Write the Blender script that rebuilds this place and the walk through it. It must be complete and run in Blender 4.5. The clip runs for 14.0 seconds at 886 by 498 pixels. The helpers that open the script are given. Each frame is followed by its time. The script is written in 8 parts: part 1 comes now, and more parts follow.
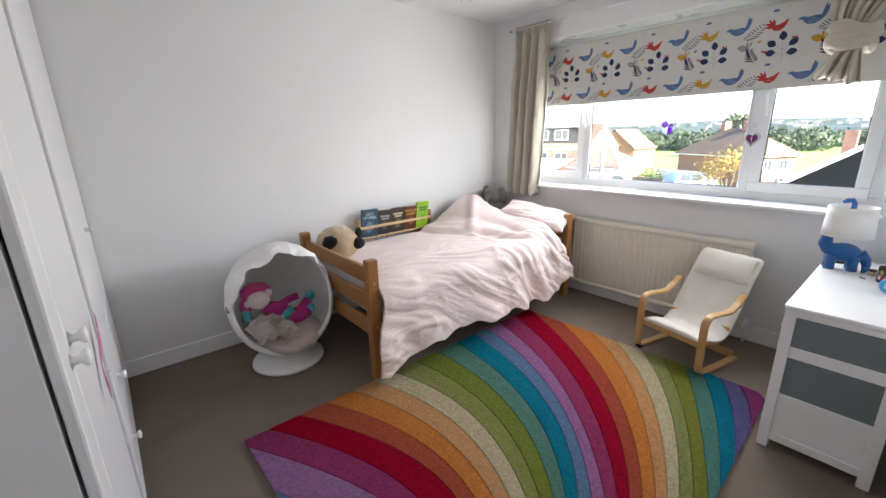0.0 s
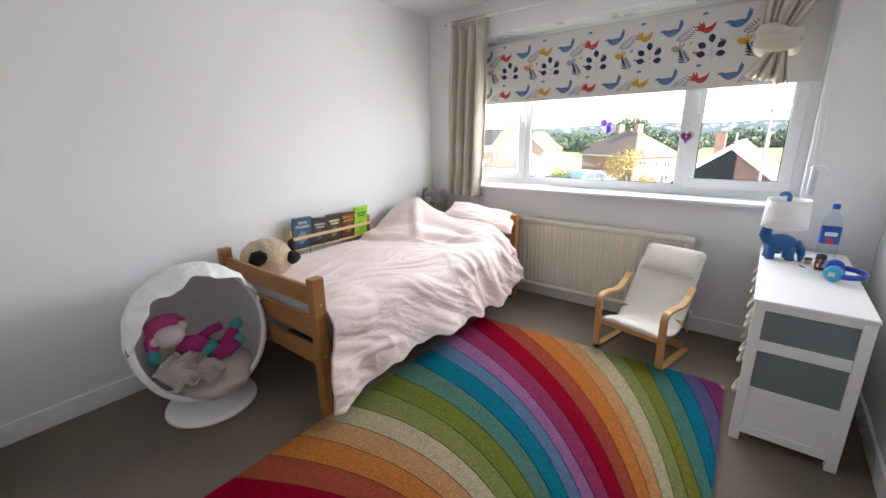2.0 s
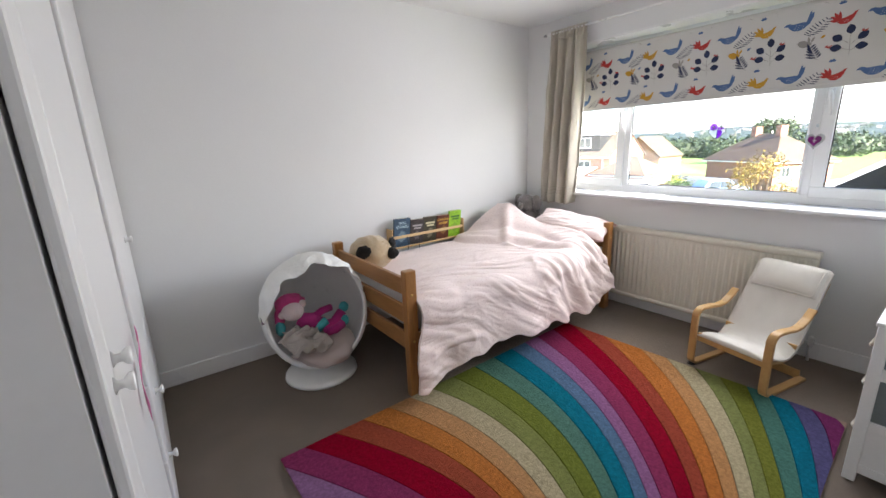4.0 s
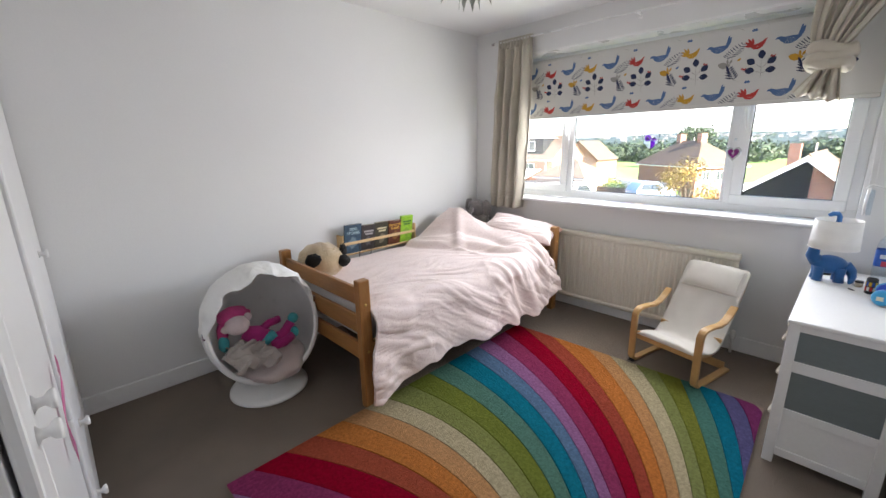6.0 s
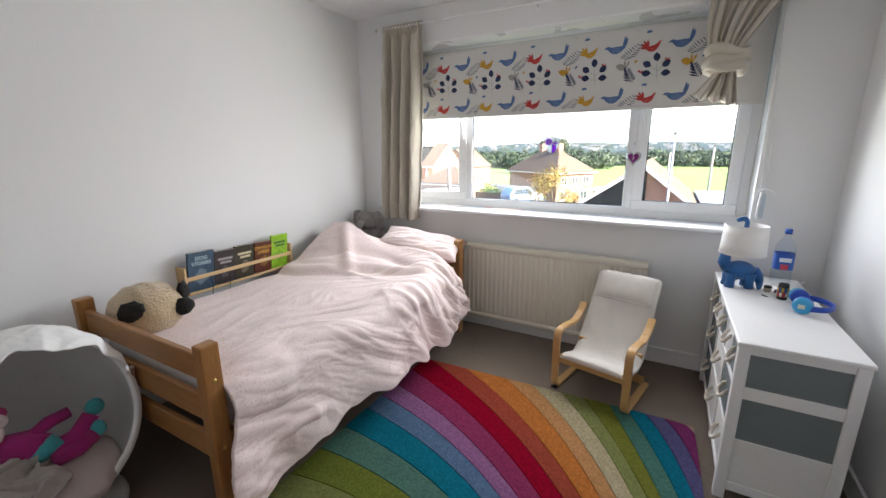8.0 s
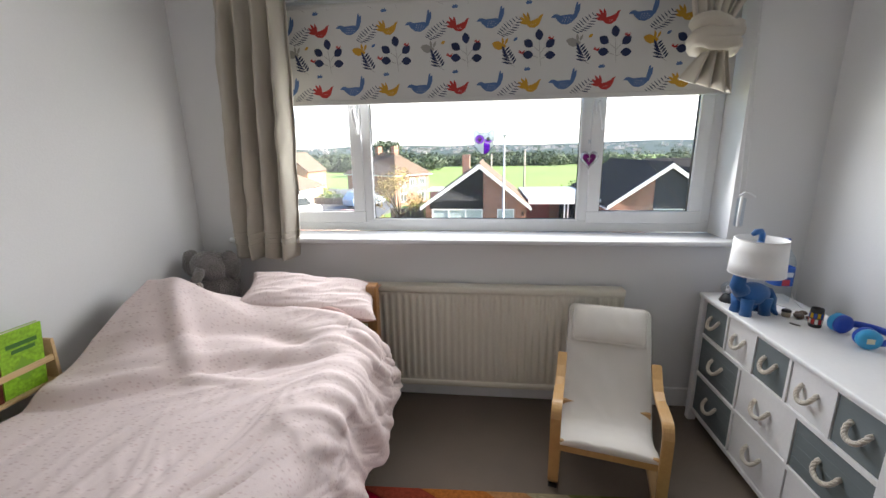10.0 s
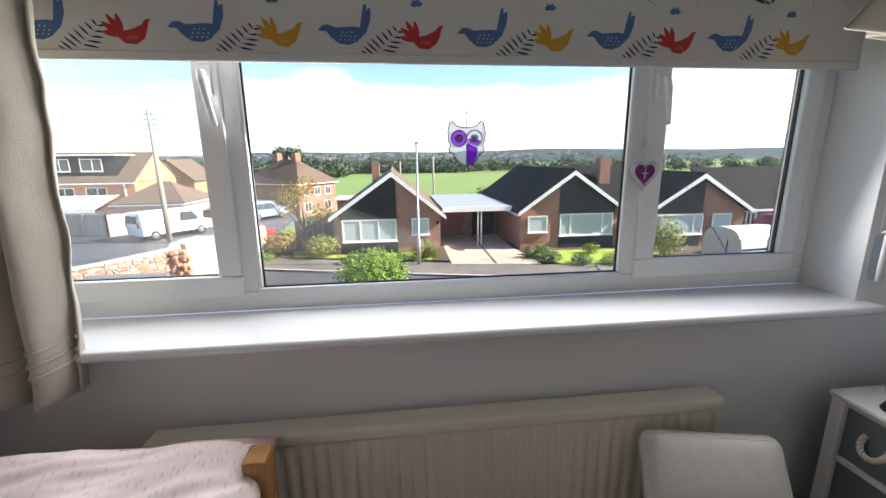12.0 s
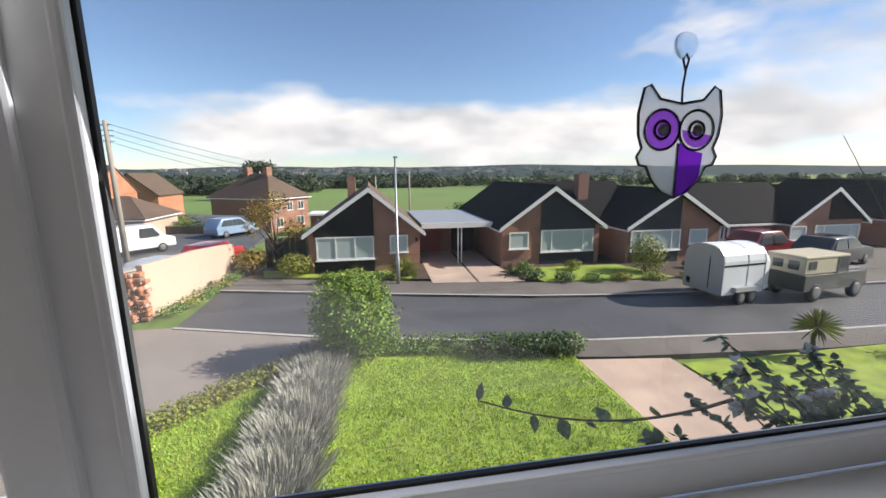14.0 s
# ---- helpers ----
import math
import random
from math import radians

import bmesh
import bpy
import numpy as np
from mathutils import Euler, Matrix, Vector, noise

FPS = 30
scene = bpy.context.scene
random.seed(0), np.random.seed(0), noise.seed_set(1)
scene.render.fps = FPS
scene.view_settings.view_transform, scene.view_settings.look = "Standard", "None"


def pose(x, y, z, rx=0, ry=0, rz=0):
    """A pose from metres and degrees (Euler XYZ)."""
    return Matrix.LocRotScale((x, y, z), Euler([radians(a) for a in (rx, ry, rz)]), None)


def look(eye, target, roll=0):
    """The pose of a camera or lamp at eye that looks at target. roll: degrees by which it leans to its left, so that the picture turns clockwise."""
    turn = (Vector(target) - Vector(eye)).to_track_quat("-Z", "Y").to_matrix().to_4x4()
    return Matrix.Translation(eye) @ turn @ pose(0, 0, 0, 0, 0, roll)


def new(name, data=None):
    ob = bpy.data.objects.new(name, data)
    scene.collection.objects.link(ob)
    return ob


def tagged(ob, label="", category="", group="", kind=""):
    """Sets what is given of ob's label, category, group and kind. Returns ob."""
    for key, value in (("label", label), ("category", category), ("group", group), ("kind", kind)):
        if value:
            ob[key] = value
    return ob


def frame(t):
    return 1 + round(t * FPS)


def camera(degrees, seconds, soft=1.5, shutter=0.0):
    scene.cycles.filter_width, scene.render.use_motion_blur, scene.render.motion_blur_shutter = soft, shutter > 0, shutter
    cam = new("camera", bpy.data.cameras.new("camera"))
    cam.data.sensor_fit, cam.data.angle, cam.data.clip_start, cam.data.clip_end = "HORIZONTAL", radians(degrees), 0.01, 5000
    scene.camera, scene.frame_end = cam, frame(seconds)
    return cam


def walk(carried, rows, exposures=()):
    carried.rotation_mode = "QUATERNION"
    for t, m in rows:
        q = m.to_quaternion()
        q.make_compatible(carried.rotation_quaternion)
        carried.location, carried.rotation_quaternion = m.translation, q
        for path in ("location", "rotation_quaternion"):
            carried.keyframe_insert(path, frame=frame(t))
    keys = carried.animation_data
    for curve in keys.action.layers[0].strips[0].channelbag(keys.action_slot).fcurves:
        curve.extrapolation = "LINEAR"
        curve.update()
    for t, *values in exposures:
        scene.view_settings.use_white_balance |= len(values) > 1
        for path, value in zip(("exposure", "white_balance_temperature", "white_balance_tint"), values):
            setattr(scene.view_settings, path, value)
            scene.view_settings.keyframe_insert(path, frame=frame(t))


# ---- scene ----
cam = camera(95.3, 14.0)
PATH = [
    (0, (1.358, 2.043, 1.421), (2.592, 3.52, 0.879), -1.3),
    (0.5, (1.384, 2.138, 1.392), (2.73, 3.515, 0.851), -1.1),
    (1, (1.377, 2.272, 1.392), (2.812, 3.56, 0.859), -1.1),
    (1.5, (1.391, 2.341, 1.39), (2.883, 3.562, 0.856), -1.1),
    (2, (1.406, 2.358, 1.395), (2.907, 3.565, 0.854), -1.2),
    (2.5, (1.388, 2.353, 1.387), (2.843, 3.616, 0.848), -1.3),
    (3, (1.364, 2.344, 1.405), (2.713, 3.719, 0.867), -1.7),
    (3.2, (1.35, 2.315, 1.392), (2.648, 3.746, 0.874), -1.8),
    (5.3, (1.332, 2.103, 1.428), (2.444, 3.691, 0.934), -2.3),
    (5.5, (1.339, 2.115, 1.431), (2.514, 3.655, 0.935), -2.1),
    (6, (1.328, 2.216, 1.439), (2.681, 3.602, 0.941), -1.0),
    (6.5, (1.384, 2.307, 1.423), (2.864, 3.567, 0.954), -0.8),
    (7, (1.434, 2.387, 1.424), (3.006, 3.529, 0.952), -0.6),
    (7.5, (1.589, 2.506, 1.403), (3.233, 3.548, 0.943), -0.3),
    (8, (1.713, 2.619, 1.405), (3.411, 3.565, 0.932), -0.3),
    (8.2, (1.742, 2.72, 1.394), (3.481, 3.589, 0.925), 0.1),
    (10.3, (2.638, 3.463, 1.402), (4.577, 3.559, 0.922), -1.1),
    (10.5, (2.754, 3.499, 1.408), (4.693, 3.512, 0.919), -1.1),
    (11, (3.044, 3.5, 1.41), (4.986, 3.412, 0.939), -1.0),
    (11.5, (3.295, 3.581, 1.382), (5.236, 3.388, 0.938), -0.8),
    (11.8, (3.447, 3.622, 1.422), (5.385, 3.418, 0.968), -0.6),
    (12, (3.536, 3.63, 1.407), (5.475, 3.412, 0.968), -0.7),
    (12.5, (3.78, 3.633, 1.404), (5.72, 3.385, 0.985), -0.7),
    (13, (3.973, 3.692, 1.398), (5.912, 3.423, 0.987), -0.7),
    (13.2, (4.081, 3.746, 1.392), (6.02, 3.463, 0.989), -0.7),
    (13.5, (4.182, 3.782, 1.417), (6.118, 3.478, 1.019), -0.6),
    (14, (4.341, 3.79, 1.415), (6.276, 3.446, 1.045), -0.4),
]
EXPOSURES = [(0.0, 3.0, 6800, 13), (6.5, 2.9, 6800, 13), (8.0, 2.7, 6850, 13), (10.5, 2.15, 6900, 13), (11.5, 1.85, 6900, 13), (12.5, 1.35, 6900, 14), (13.1, 0.88, 6400, 12), (14.0, 0.66, 6850, 16)]
walk(cam, [(t, look(eye, target, roll)) for t, eye, target, roll in PATH], EXPOSURES)

# ---- daylight ----
SUN_AZ = math.atan2(-0.15, -0.99)          # towards the sun, in the plan
SUN_EL = radians(33)
to_sun = Vector((-0.15 * math.cos(SUN_EL), -0.99 * math.cos(SUN_EL), math.sin(SUN_EL)))
world = bpy.data.worlds.new("world")
scene.world = world
world.use_nodes = True
wn, wl = world.node_tree.nodes, world.node_tree.links
sky = wn.new("ShaderNodeTexSky")
sky.sky_type, sky.sun_disc = "NISHITA", False
sky.air_density, sky.dust_density, sky.ozone_density = 0.9, 0.15, 4.0
sky.sun_elevation, sky.sun_rotation = SUN_EL, SUN_AZ
wn["Background"].inputs[1].default_value = 0.11
# broken cloud over the blue
wtc = wn.new("ShaderNodeTexCoord")
wmap = wn.new("ShaderNodeMapping")
wmap.inputs["Scale"].default_value = (1.0, 1.0, 2.6)
wmap.inputs["Location"].default_value = (0.35, 0.1, 0.0)
wnoise = wn.new("ShaderNodeTexNoise")
wnoise.inputs["Scale"].default_value, wnoise.inputs["Detail"].default_value = 2.3, 9.0
wnoise.inputs["Roughness"].default_value = 0.56
wramp = wn.new("ShaderNodeValToRGB")
wramp.color_ramp.elements[0].position, wramp.color_ramp.elements[1].position = 0.48, 0.63
wmix = wn.new("ShaderNodeMix")
wmix.data_type = "RGBA"
# the cloud's own light and shade
wshade = wn.new("ShaderNodeTexNoise")
wshade.inputs["Scale"].default_value, wshade.inputs["Detail"].default_value = 5.0, 6.0
wtone = wn.new("ShaderNodeValToRGB")
wtone.color_ramp.elements[0].position, wtone.color_ramp.elements[1].position = 0.36, 0.60
wtone.color_ramp.elements[0].color, wtone.color_ramp.elements[1].color = (4.3, 4.5, 4.8, 1), (6.6, 6.6, 6.7, 1)
wl.new(wmap.outputs["Vector"], wshade.inputs["Vector"])
wl.new(wshade.outputs["Fac"], wtone.inputs["Fac"])
wl.new(wtone.outputs["Color"], wmix.inputs["B"])
# a heavier bank to the south east, a low bank of cumulus over the horizon
wsep = wn.new("ShaderNodeSeparateXYZ")
wl.new(wtc.outputs["Generated"], wsep.inputs[0])


def sky_range(src, a, b, lo, hi):
    node = wn.new("ShaderNodeMapRange")
    node.interpolation_type = "SMOOTHSTEP"
    for k, v in enumerate((a, b, lo, hi)):
        node.inputs[k + 1].default_value = v
    wl.new(src, node.inputs[0])
    return node.outputs[0]


def sky_math(op, a, b):
    node = wn.new("ShaderNodeMath")
    node.operation = op
    wl.new(a, node.inputs[0])
    wl.new(b, node.inputs[1])
    return node.outputs[0]


bank = sky_math("MULTIPLY", sky_range(wsep.outputs["Y"], -0.25, -0.60, 0.0, 0.24), sky_range(wsep.outputs["Z"], 0.10, 0.26, 0.0, 1.0))
low_bank = sky_math("MULTIPLY", sky_range(wsep.outputs["Z"], 0.03, 0.09, 0.0, 0.13), sky_range(wsep.outputs["Z"], 0.10, 0.19, 1.0, 0.0))
clear_gap = sky_range(wsep.outputs["Z"], 0.12, 0.26, 0.0, -0.19)
cover = sky_math("ADD", sky_math("ADD", wnoise.outputs["Fac"], sky_math("ADD", bank, low_bank)), clear_gap)
wl.new(wtc.outputs["Generated"], wmap.inputs["Vector"])
wl.new(wmap.outputs["Vector"], wnoise.inputs["Vector"])
wl.new(cover, wramp.inputs["Fac"])
wl.new(wramp.outputs["Color"], wmix.inputs["Factor"])
wl.new(sky.outputs["Color"], wmix.inputs["A"])
wl.new(wmix.outputs["Result"], wn["Background"].inputs["Color"])

sun_data = bpy.data.lights.new("sun", "SUN")
sun_data.energy, sun_data.angle, sun_data.color = 5.0, radians(0.6), (1.0, 0.95, 0.86)
sun = new("sun", sun_data)
sun.matrix_world = look((20, -60, 40), Vector((20, -60, 40)) - to_sun)

# sky light through the window opening
sky_data = bpy.data.lights.new("window_skylight", "AREA")
sky_data.shape, sky_data.size, sky_data.size_y = "RECTANGLE", 2.4, 0.56
sky_data.energy, sky_data.color, sky_data.spread = 6.9, (0.93, 0.97, 1.0), radians(164)
window_skylight = new("window_skylight", sky_data)
window_skylight.matrix_world = look((4.75, 3.47, 1.40), (3.75, 3.55, 1.20))


# ---- materials ----
def mat(name, color, rough=0.6, vary=0.06, scale=8.0, bump=0.1, bump_scale=60.0, metal=0.0, spec=0.5, sheen=0.0, per_piece=0.0, dirt=0.0, dirt_color=(0.2, 0.17, 0.13), stretch=(1, 1, 1), clear=0.0):
    """A painted, woven or mineral surface with grain at two scales, fine relief and optional stains."""
    m = bpy.data.materials.new(name)
    m.use_nodes = True
    n, l = m.node_tree.nodes, m.node_tree.links
    p = n["Principled BSDF"]
    tc, mp = n.new("ShaderNodeTexCoord"), n.new("ShaderNodeMapping")
    mp.inputs["Scale"].default_value = stretch
    l.new(tc.outputs["Object"], mp.inputs["Vector"])
    big, fine = n.new("ShaderNodeTexNoise"), n.new("ShaderNodeTexNoise")
    big.inputs["Scale"].default_value, big.inputs["Detail"].default_value = scale, 5
    fine.inputs["Scale"].default_value, fine.inputs["Detail"].default_value = bump_scale, 4
    l.new(mp.outputs[0], big.inputs["Vector"])
    l.new(mp.outputs[0], fine.inputs["Vector"])
    add = n.new("ShaderNodeMath")
    add.operation = "ADD"
    l.new(big.outputs["Fac"], add.inputs[0])
    l.new(fine.outputs["Fac"], add.inputs[1])
    rng = n.new("ShaderNodeMapRange")
    rng.inputs[1].default_value, rng.inputs[2].default_value = 0.6, 1.4
    rng.inputs[3].default_value, rng.inputs[4].default_value = 1 - vary * 2, 1 + vary * 2
    l.new(add.outputs[0], rng.inputs[0])
    value = rng.outputs[0]
    if per_piece:
        info, r2, mul = n.new("ShaderNodeObjectInfo"), n.new("ShaderNodeMapRange"), n.new("ShaderNodeMath")
        r2.inputs[3].default_value, r2.inputs[4].default_value = 1 - per_piece, 1 + per_piece
        l.new(info.outputs["Random"], r2.inputs[0])
        mul.operation = "MULTIPLY"
        l.new(value, mul.inputs[0])
        l.new(r2.outputs[0], mul.inputs[1])
        value = mul.outputs[0]
    hsv = n.new("ShaderNodeHueSaturation")
    hsv.inputs["Color"].default_value = (*color, 1)
    l.new(value, hsv.inputs["Value"])
    col = hsv.outputs[0]
    if dirt:
        sn, sr, mx = n.new("ShaderNodeTexNoise"), n.new("ShaderNodeMapRange"), n.new("ShaderNodeMix")
        sn.inputs["Scale"].default_value, sn.inputs["Detail"].default_value = scale * 0.45, 8
        l.new(mp.outputs[0], sn.inputs["Vector"])
        sr.inputs[1].default_value, sr.inputs[2].default_value = 0.5, 0.75
        sr.inputs[4].default_value = dirt
        l.new(sn.outputs["Fac"], sr.inputs[0])
        mx.data_type = "RGBA"
        l.new(sr.outputs[0], mx.inputs["Factor"])
        l.new(col, mx.inputs["A"])
        mx.inputs["B"].default_value = (*dirt_color, 1)
        col = mx.outputs["Result"]
    l.new(col, p.inputs["Base Color"])
    rr = n.new("ShaderNodeMapRange")
    rr.inputs[3].default_value, rr.inputs[4].default_value = max(0.02, rough - 0.07), min(1.0, rough + 0.07)
    l.new(big.outputs["Fac"], rr.inputs[0])
    l.new(rr.outputs[0], p.inputs["Roughness"])
    p.inputs["Metallic"].default_value = metal
    p.inputs["Specular IOR Level"].default_value = spec
    p.inputs["Coat Weight"].default_value = clear
    if sheen:
        p.inputs["Sheen Weight"].default_value, p.inputs["Sheen Roughness"].default_value = sheen, 0.5
    if bump:
        bp = n.new("ShaderNodeBump")
        bp.inputs["Strength"].default_value, bp.inputs["Distance"].default_value = bump, 0.01
        l.new(fine.outputs["Fac"], bp.inputs["Height"])
        l.new(bp.outputs[0], p.inputs["Normal"])
    return m


def wood_mat(name, color, dark, rough=0.4, axis=0, scale=14.0, rings=6.0):
    """Planed timber: long grain along one axis, with a satin lacquer."""
    m = bpy.data.materials.new(name)
    m.use_nodes = True
    n, l = m.node_tree.nodes, m.node_tree.links
    p = n["Principled BSDF"]
    tc, mp = n.new("ShaderNodeTexCoord"), n.new("ShaderNodeMapping")
    s = [rings, rings, rings]
    s[axis] = rings * 0.07
    mp.inputs["Scale"].default_value = s
    l.new(tc.outputs["Object"], mp.inputs["Vector"])
    a, b = n.new("ShaderNodeTexNoise"), n.new("ShaderNodeTexNoise")
    a.inputs["Scale"].default_value, a.inputs["Detail"].default_value, a.inputs["Distortion"].default_value = scale * 0.4, 4, 0.6
    b.inputs["Scale"].default_value, b.inputs["Detail"].default_value = scale * 3, 6
    l.new(mp.outputs[0], a.inputs["Vector"])
    l.new(mp.outputs[0], b.inputs["Vector"])
    add = n.new("ShaderNodeMath")
    add.operation = "ADD"
    l.new(a.outputs["Fac"], add.inputs[0])
    l.new(b.outputs["Fac"], add.inputs[1])
    cr = n.new("ShaderNodeValToRGB")
    cr.color_ramp.elements[0].position, cr.color_ramp.elements[1].position = 0.8, 1.2
    cr.color_ramp.elements[0].position = 0.35
    cr.color_ramp.elements[1].position = 0.65
    cr.color_ramp.elements[0].color, cr.color_ramp.elements[1].color = (*dark, 1), (*color, 1)
    half = n.new("ShaderNodeMath")
    half.operation = "MULTIPLY"
    half.inputs[1].default_value = 0.5
    l.new(add.outputs[0], half.inputs[0])
    l.new(half.outputs[0], cr.inputs["Fac"])
    l.new(cr.outputs[0], p.inputs["Base Color"])
    p.inputs["Roughness"].default_value = rough
    p.inputs["Coat Weight"].default_value, p.inputs["Coat Roughness"].default_value = 0.15, 0.3
    bp = n.new("ShaderNodeBump")
    bp.inputs["Strength"].default_value, bp.inputs["Distance"].default_value = 0.08, 0.004
    l.new(b.outputs["Fac"], bp.inputs["Height"])
    l.new(bp.outputs[0], p.inputs["Normal"])
    return m


def glass_mat(name, color=(1, 1, 1), rough=0.0, haze=0.0):
    """A thin clear pane: mostly see-through with a Fresnel mirror on top."""
    m = bpy.data.materials.new(name)
    m.use_nodes = True
    n, l = m.node_tree.nodes, m.node_tree.links
    n.remove(n["Principled BSDF"])
    t, g, mx, lw = n.new("ShaderNodeBsdfTransparent"), n.new("ShaderNodeBsdfGlossy"), n.new("ShaderNodeMixShader"), n.new("ShaderNodeLayerWeight")
    f, sc = n.new("ShaderNodeMath"), n.new("ShaderNodeMapRange")
    f.operation, f.inputs[1].default_value = "POWER", 4.5
    sc.inputs[3].default_value, sc.inputs[4].default_value = 0.03, 0.8
    l.new(lw.outputs["Facing"], f.inputs[0])
    l.new(f.outputs[0], sc.inputs[0])
    t.inputs[0].default_value = (*color, 1)
    g.inputs["Roughness"].default_value = max(rough, 0.01)
    l.new(sc.outputs[0], mx.inputs[0])
    l.new(t.outputs[0], mx.inputs[1])
    l.new(g.outputs[0], mx.inputs[2])
    out = mx.outputs[0]
    if haze:
        # scatters the light behind: bubbles in the suncatchers, an added glare veil on panes
        tl, m2 = n.new("ShaderNodeBsdfTranslucent"), n.new("ShaderNodeMixShader")
        tl.inputs[0].default_value = (0.9, 0.9, 0.9, 1)
        m2.inputs[0].default_value = haze
        l.new(out, m2.inputs[1])
        l.new(tl.outputs[0], m2.inputs[2])
        out = m2.outputs[0]
    l.new(out, n["Material Output"].inputs["Surface"])
    return m


def plastic(name, color, rough=0.35):
    return mat(name, color, rough, vary=0.02, scale=12, bump=0.02, bump_scale=150)


M = {}
M["wall"] = mat("wall_paint", (0.76, 0.76, 0.76), 0.75, 0.012, 1.5, 0.08, 160)
M["ceiling"] = mat("ceiling_paint", (0.77, 0.77, 0.77), 0.85, 0.012, 2, 0.2, 90)
M["carpet"] = mat("carpet", (0.195, 0.152, 0.118), 0.97, 0.12, 3.0, 0.9, 330, sheen=0.1, dirt=0.35, dirt_color=(0.14, 0.11, 0.085))
M["gloss"] = mat("white_gloss_paint", (0.82, 0.82, 0.82), 0.28, 0.012, 3, 0.04, 40)
M["upvc"] = mat("white_upvc", (0.80, 0.81, 0.82), 0.22, 0.012, 4, 0.01, 60, dirt=0.06, dirt_color=(0.55, 0.54, 0.5))
M["gasket"] = mat("black_rubber", (0.015, 0.015, 0.016), 0.5, 0.05, 20, 0.05, 100)
M["spacer"] = mat("aluminium_spacer", (0.55, 0.56, 0.58), 0.35, 0.03, 20, 0.02, 200, metal=0.8)
# haze here is a pale glare veil, added to wash out the view
M["glass"] = glass_mat("window_glass", (0.97, 0.985, 0.98), haze=0.011)
M["cream"] = mat("cream_enamel", (0.74, 0.70, 0.60), 0.35, 0.02, 4, 0.03, 60)
M["pine_x"] = wood_mat("stained_pine_long", (0.42, 0.20, 0.062), (0.27, 0.115, 0.032), 0.38, 0)
M["pine_y"] = wood_mat("stained_pine_cross", (0.42, 0.20, 0.062), (0.27, 0.115, 0.032), 0.38, 1)
M["pine_z"] = wood_mat("stained_pine_post", (0.42, 0.20, 0.062), (0.27, 0.115, 0.032), 0.38, 2)
M["birch"] = wood_mat("bent_birch", (0.56, 0.34, 0.14), (0.46, 0.26, 0.095), 0.35, 0, rings=5)
M["pale_pine"] = wood_mat("pale_pine", (0.68, 0.47, 0.25), (0.58, 0.38, 0.18), 0.5, 0, rings=8)
M["white_wood"] = mat("white_painted_wood", (0.80, 0.80, 0.80), 0.4, 0.015, 5, 0.06, 70)
M["grey_paint"] = mat("slate_grey_paint", (0.16, 0.19, 0.20), 0.5, 0.03, 6, 0.08, 50, stretch=(1, 1, 4))
M["rope"] = mat("cotton_rope", (0.62, 0.57, 0.49), 0.9, 0.08, 30, 0.5, 400, sheen=0.3)
M["ward"] = mat("wardrobe_foil", (0.76, 0.76, 0.77), 0.32, 0.01, 2, 0.02, 40)
M["shell"] = plastic("white_shell_plastic", (0.80, 0.80, 0.79), 0.3)
M["linen"] = mat("cream_linen", (0.52, 0.475, 0.40), 0.9, 0.05, 10, 0.4, 500, sheen=0.3)
M["canvas"] = mat("off_white_canvas", (0.74, 0.71, 0.66), 0.9, 0.03, 7, 0.35, 420, sheen=0.3)
M["sheet"] = mat("white_sheet", (0.80, 0.79, 0.79), 0.9, 0.02, 8, 0.2, 300)
M["black"] = plastic("black_plastic", (0.02, 0.02, 0.022), 0.45)
M["chrome"] = mat("brushed_metal", (0.6, 0.6, 0.6), 0.25, 0.03, 30, 0.02, 200, metal=1.0)
M["brass"] = mat("brass", (0.6, 0.42, 0.16), 0.35, 0.05, 30, 0.05, 200, metal=1.0)


# ---- building helpers ----
def mesh_ob(name, bm, material, smooth=False):
    me = bpy.data.meshes.new(name)
    bm.normal_update()
    bm.to_mesh(me)
    bm.free()
    for mm in material if isinstance(material, (list, tuple)) else [material]:
        me.materials.append(mm)
    if smooth:
        for f in me.polygons:
            f.use_smooth = True
    return new(name, me)


def part(name, bm, material, parent, label="", smooth=False):
    ob = mesh_ob(name, bm, material, smooth)
    ob.parent = parent
    return tagged(ob, label)


def thing(name, m, label, category, group="", kind=""):
    ob = new(name)
    ob.empty_display_size = 0.1
    ob.matrix_basis = m
    return tagged(ob, label, category, group, kind)


def setting(name, bm, material, label="", category="", smooth=False):
    return tagged(mesh_ob(name, bm, material, smooth), label, category, "", "structure")


def box(bm, x0, x1, y0, y1, z0, z1, bevel=0.0, seg=2, m=None):
    """Adds a box to bm, its edges rounded by bevel."""
    vs = [bm.verts.new((x, y, z)) for z in (z0, z1) for y in (y0, y1) for x in (x0, x1)]
    fs = [bm.faces.new([vs[i] for i in q]) for q in ((0, 2, 3, 1), (4, 5, 7, 6), (0, 1, 5, 4), (2, 6, 7, 3), (0, 4, 6, 2), (1, 3, 7, 5))]
    if m is not None:
        bmesh.ops.transform(bm, matrix=m, verts=vs)
    if bevel:
        es = list({e for f in fs for e in f.edges})
        bmesh.ops.bevel(bm, geom=es, offset=bevel, segments=seg, profile=0.5, affect="EDGES")
    return bm


def boxes(*rows, bevel=0.0):
    bm = bmesh.new()
    for r in rows:
        box(bm, *r, bevel=bevel)
    return bm


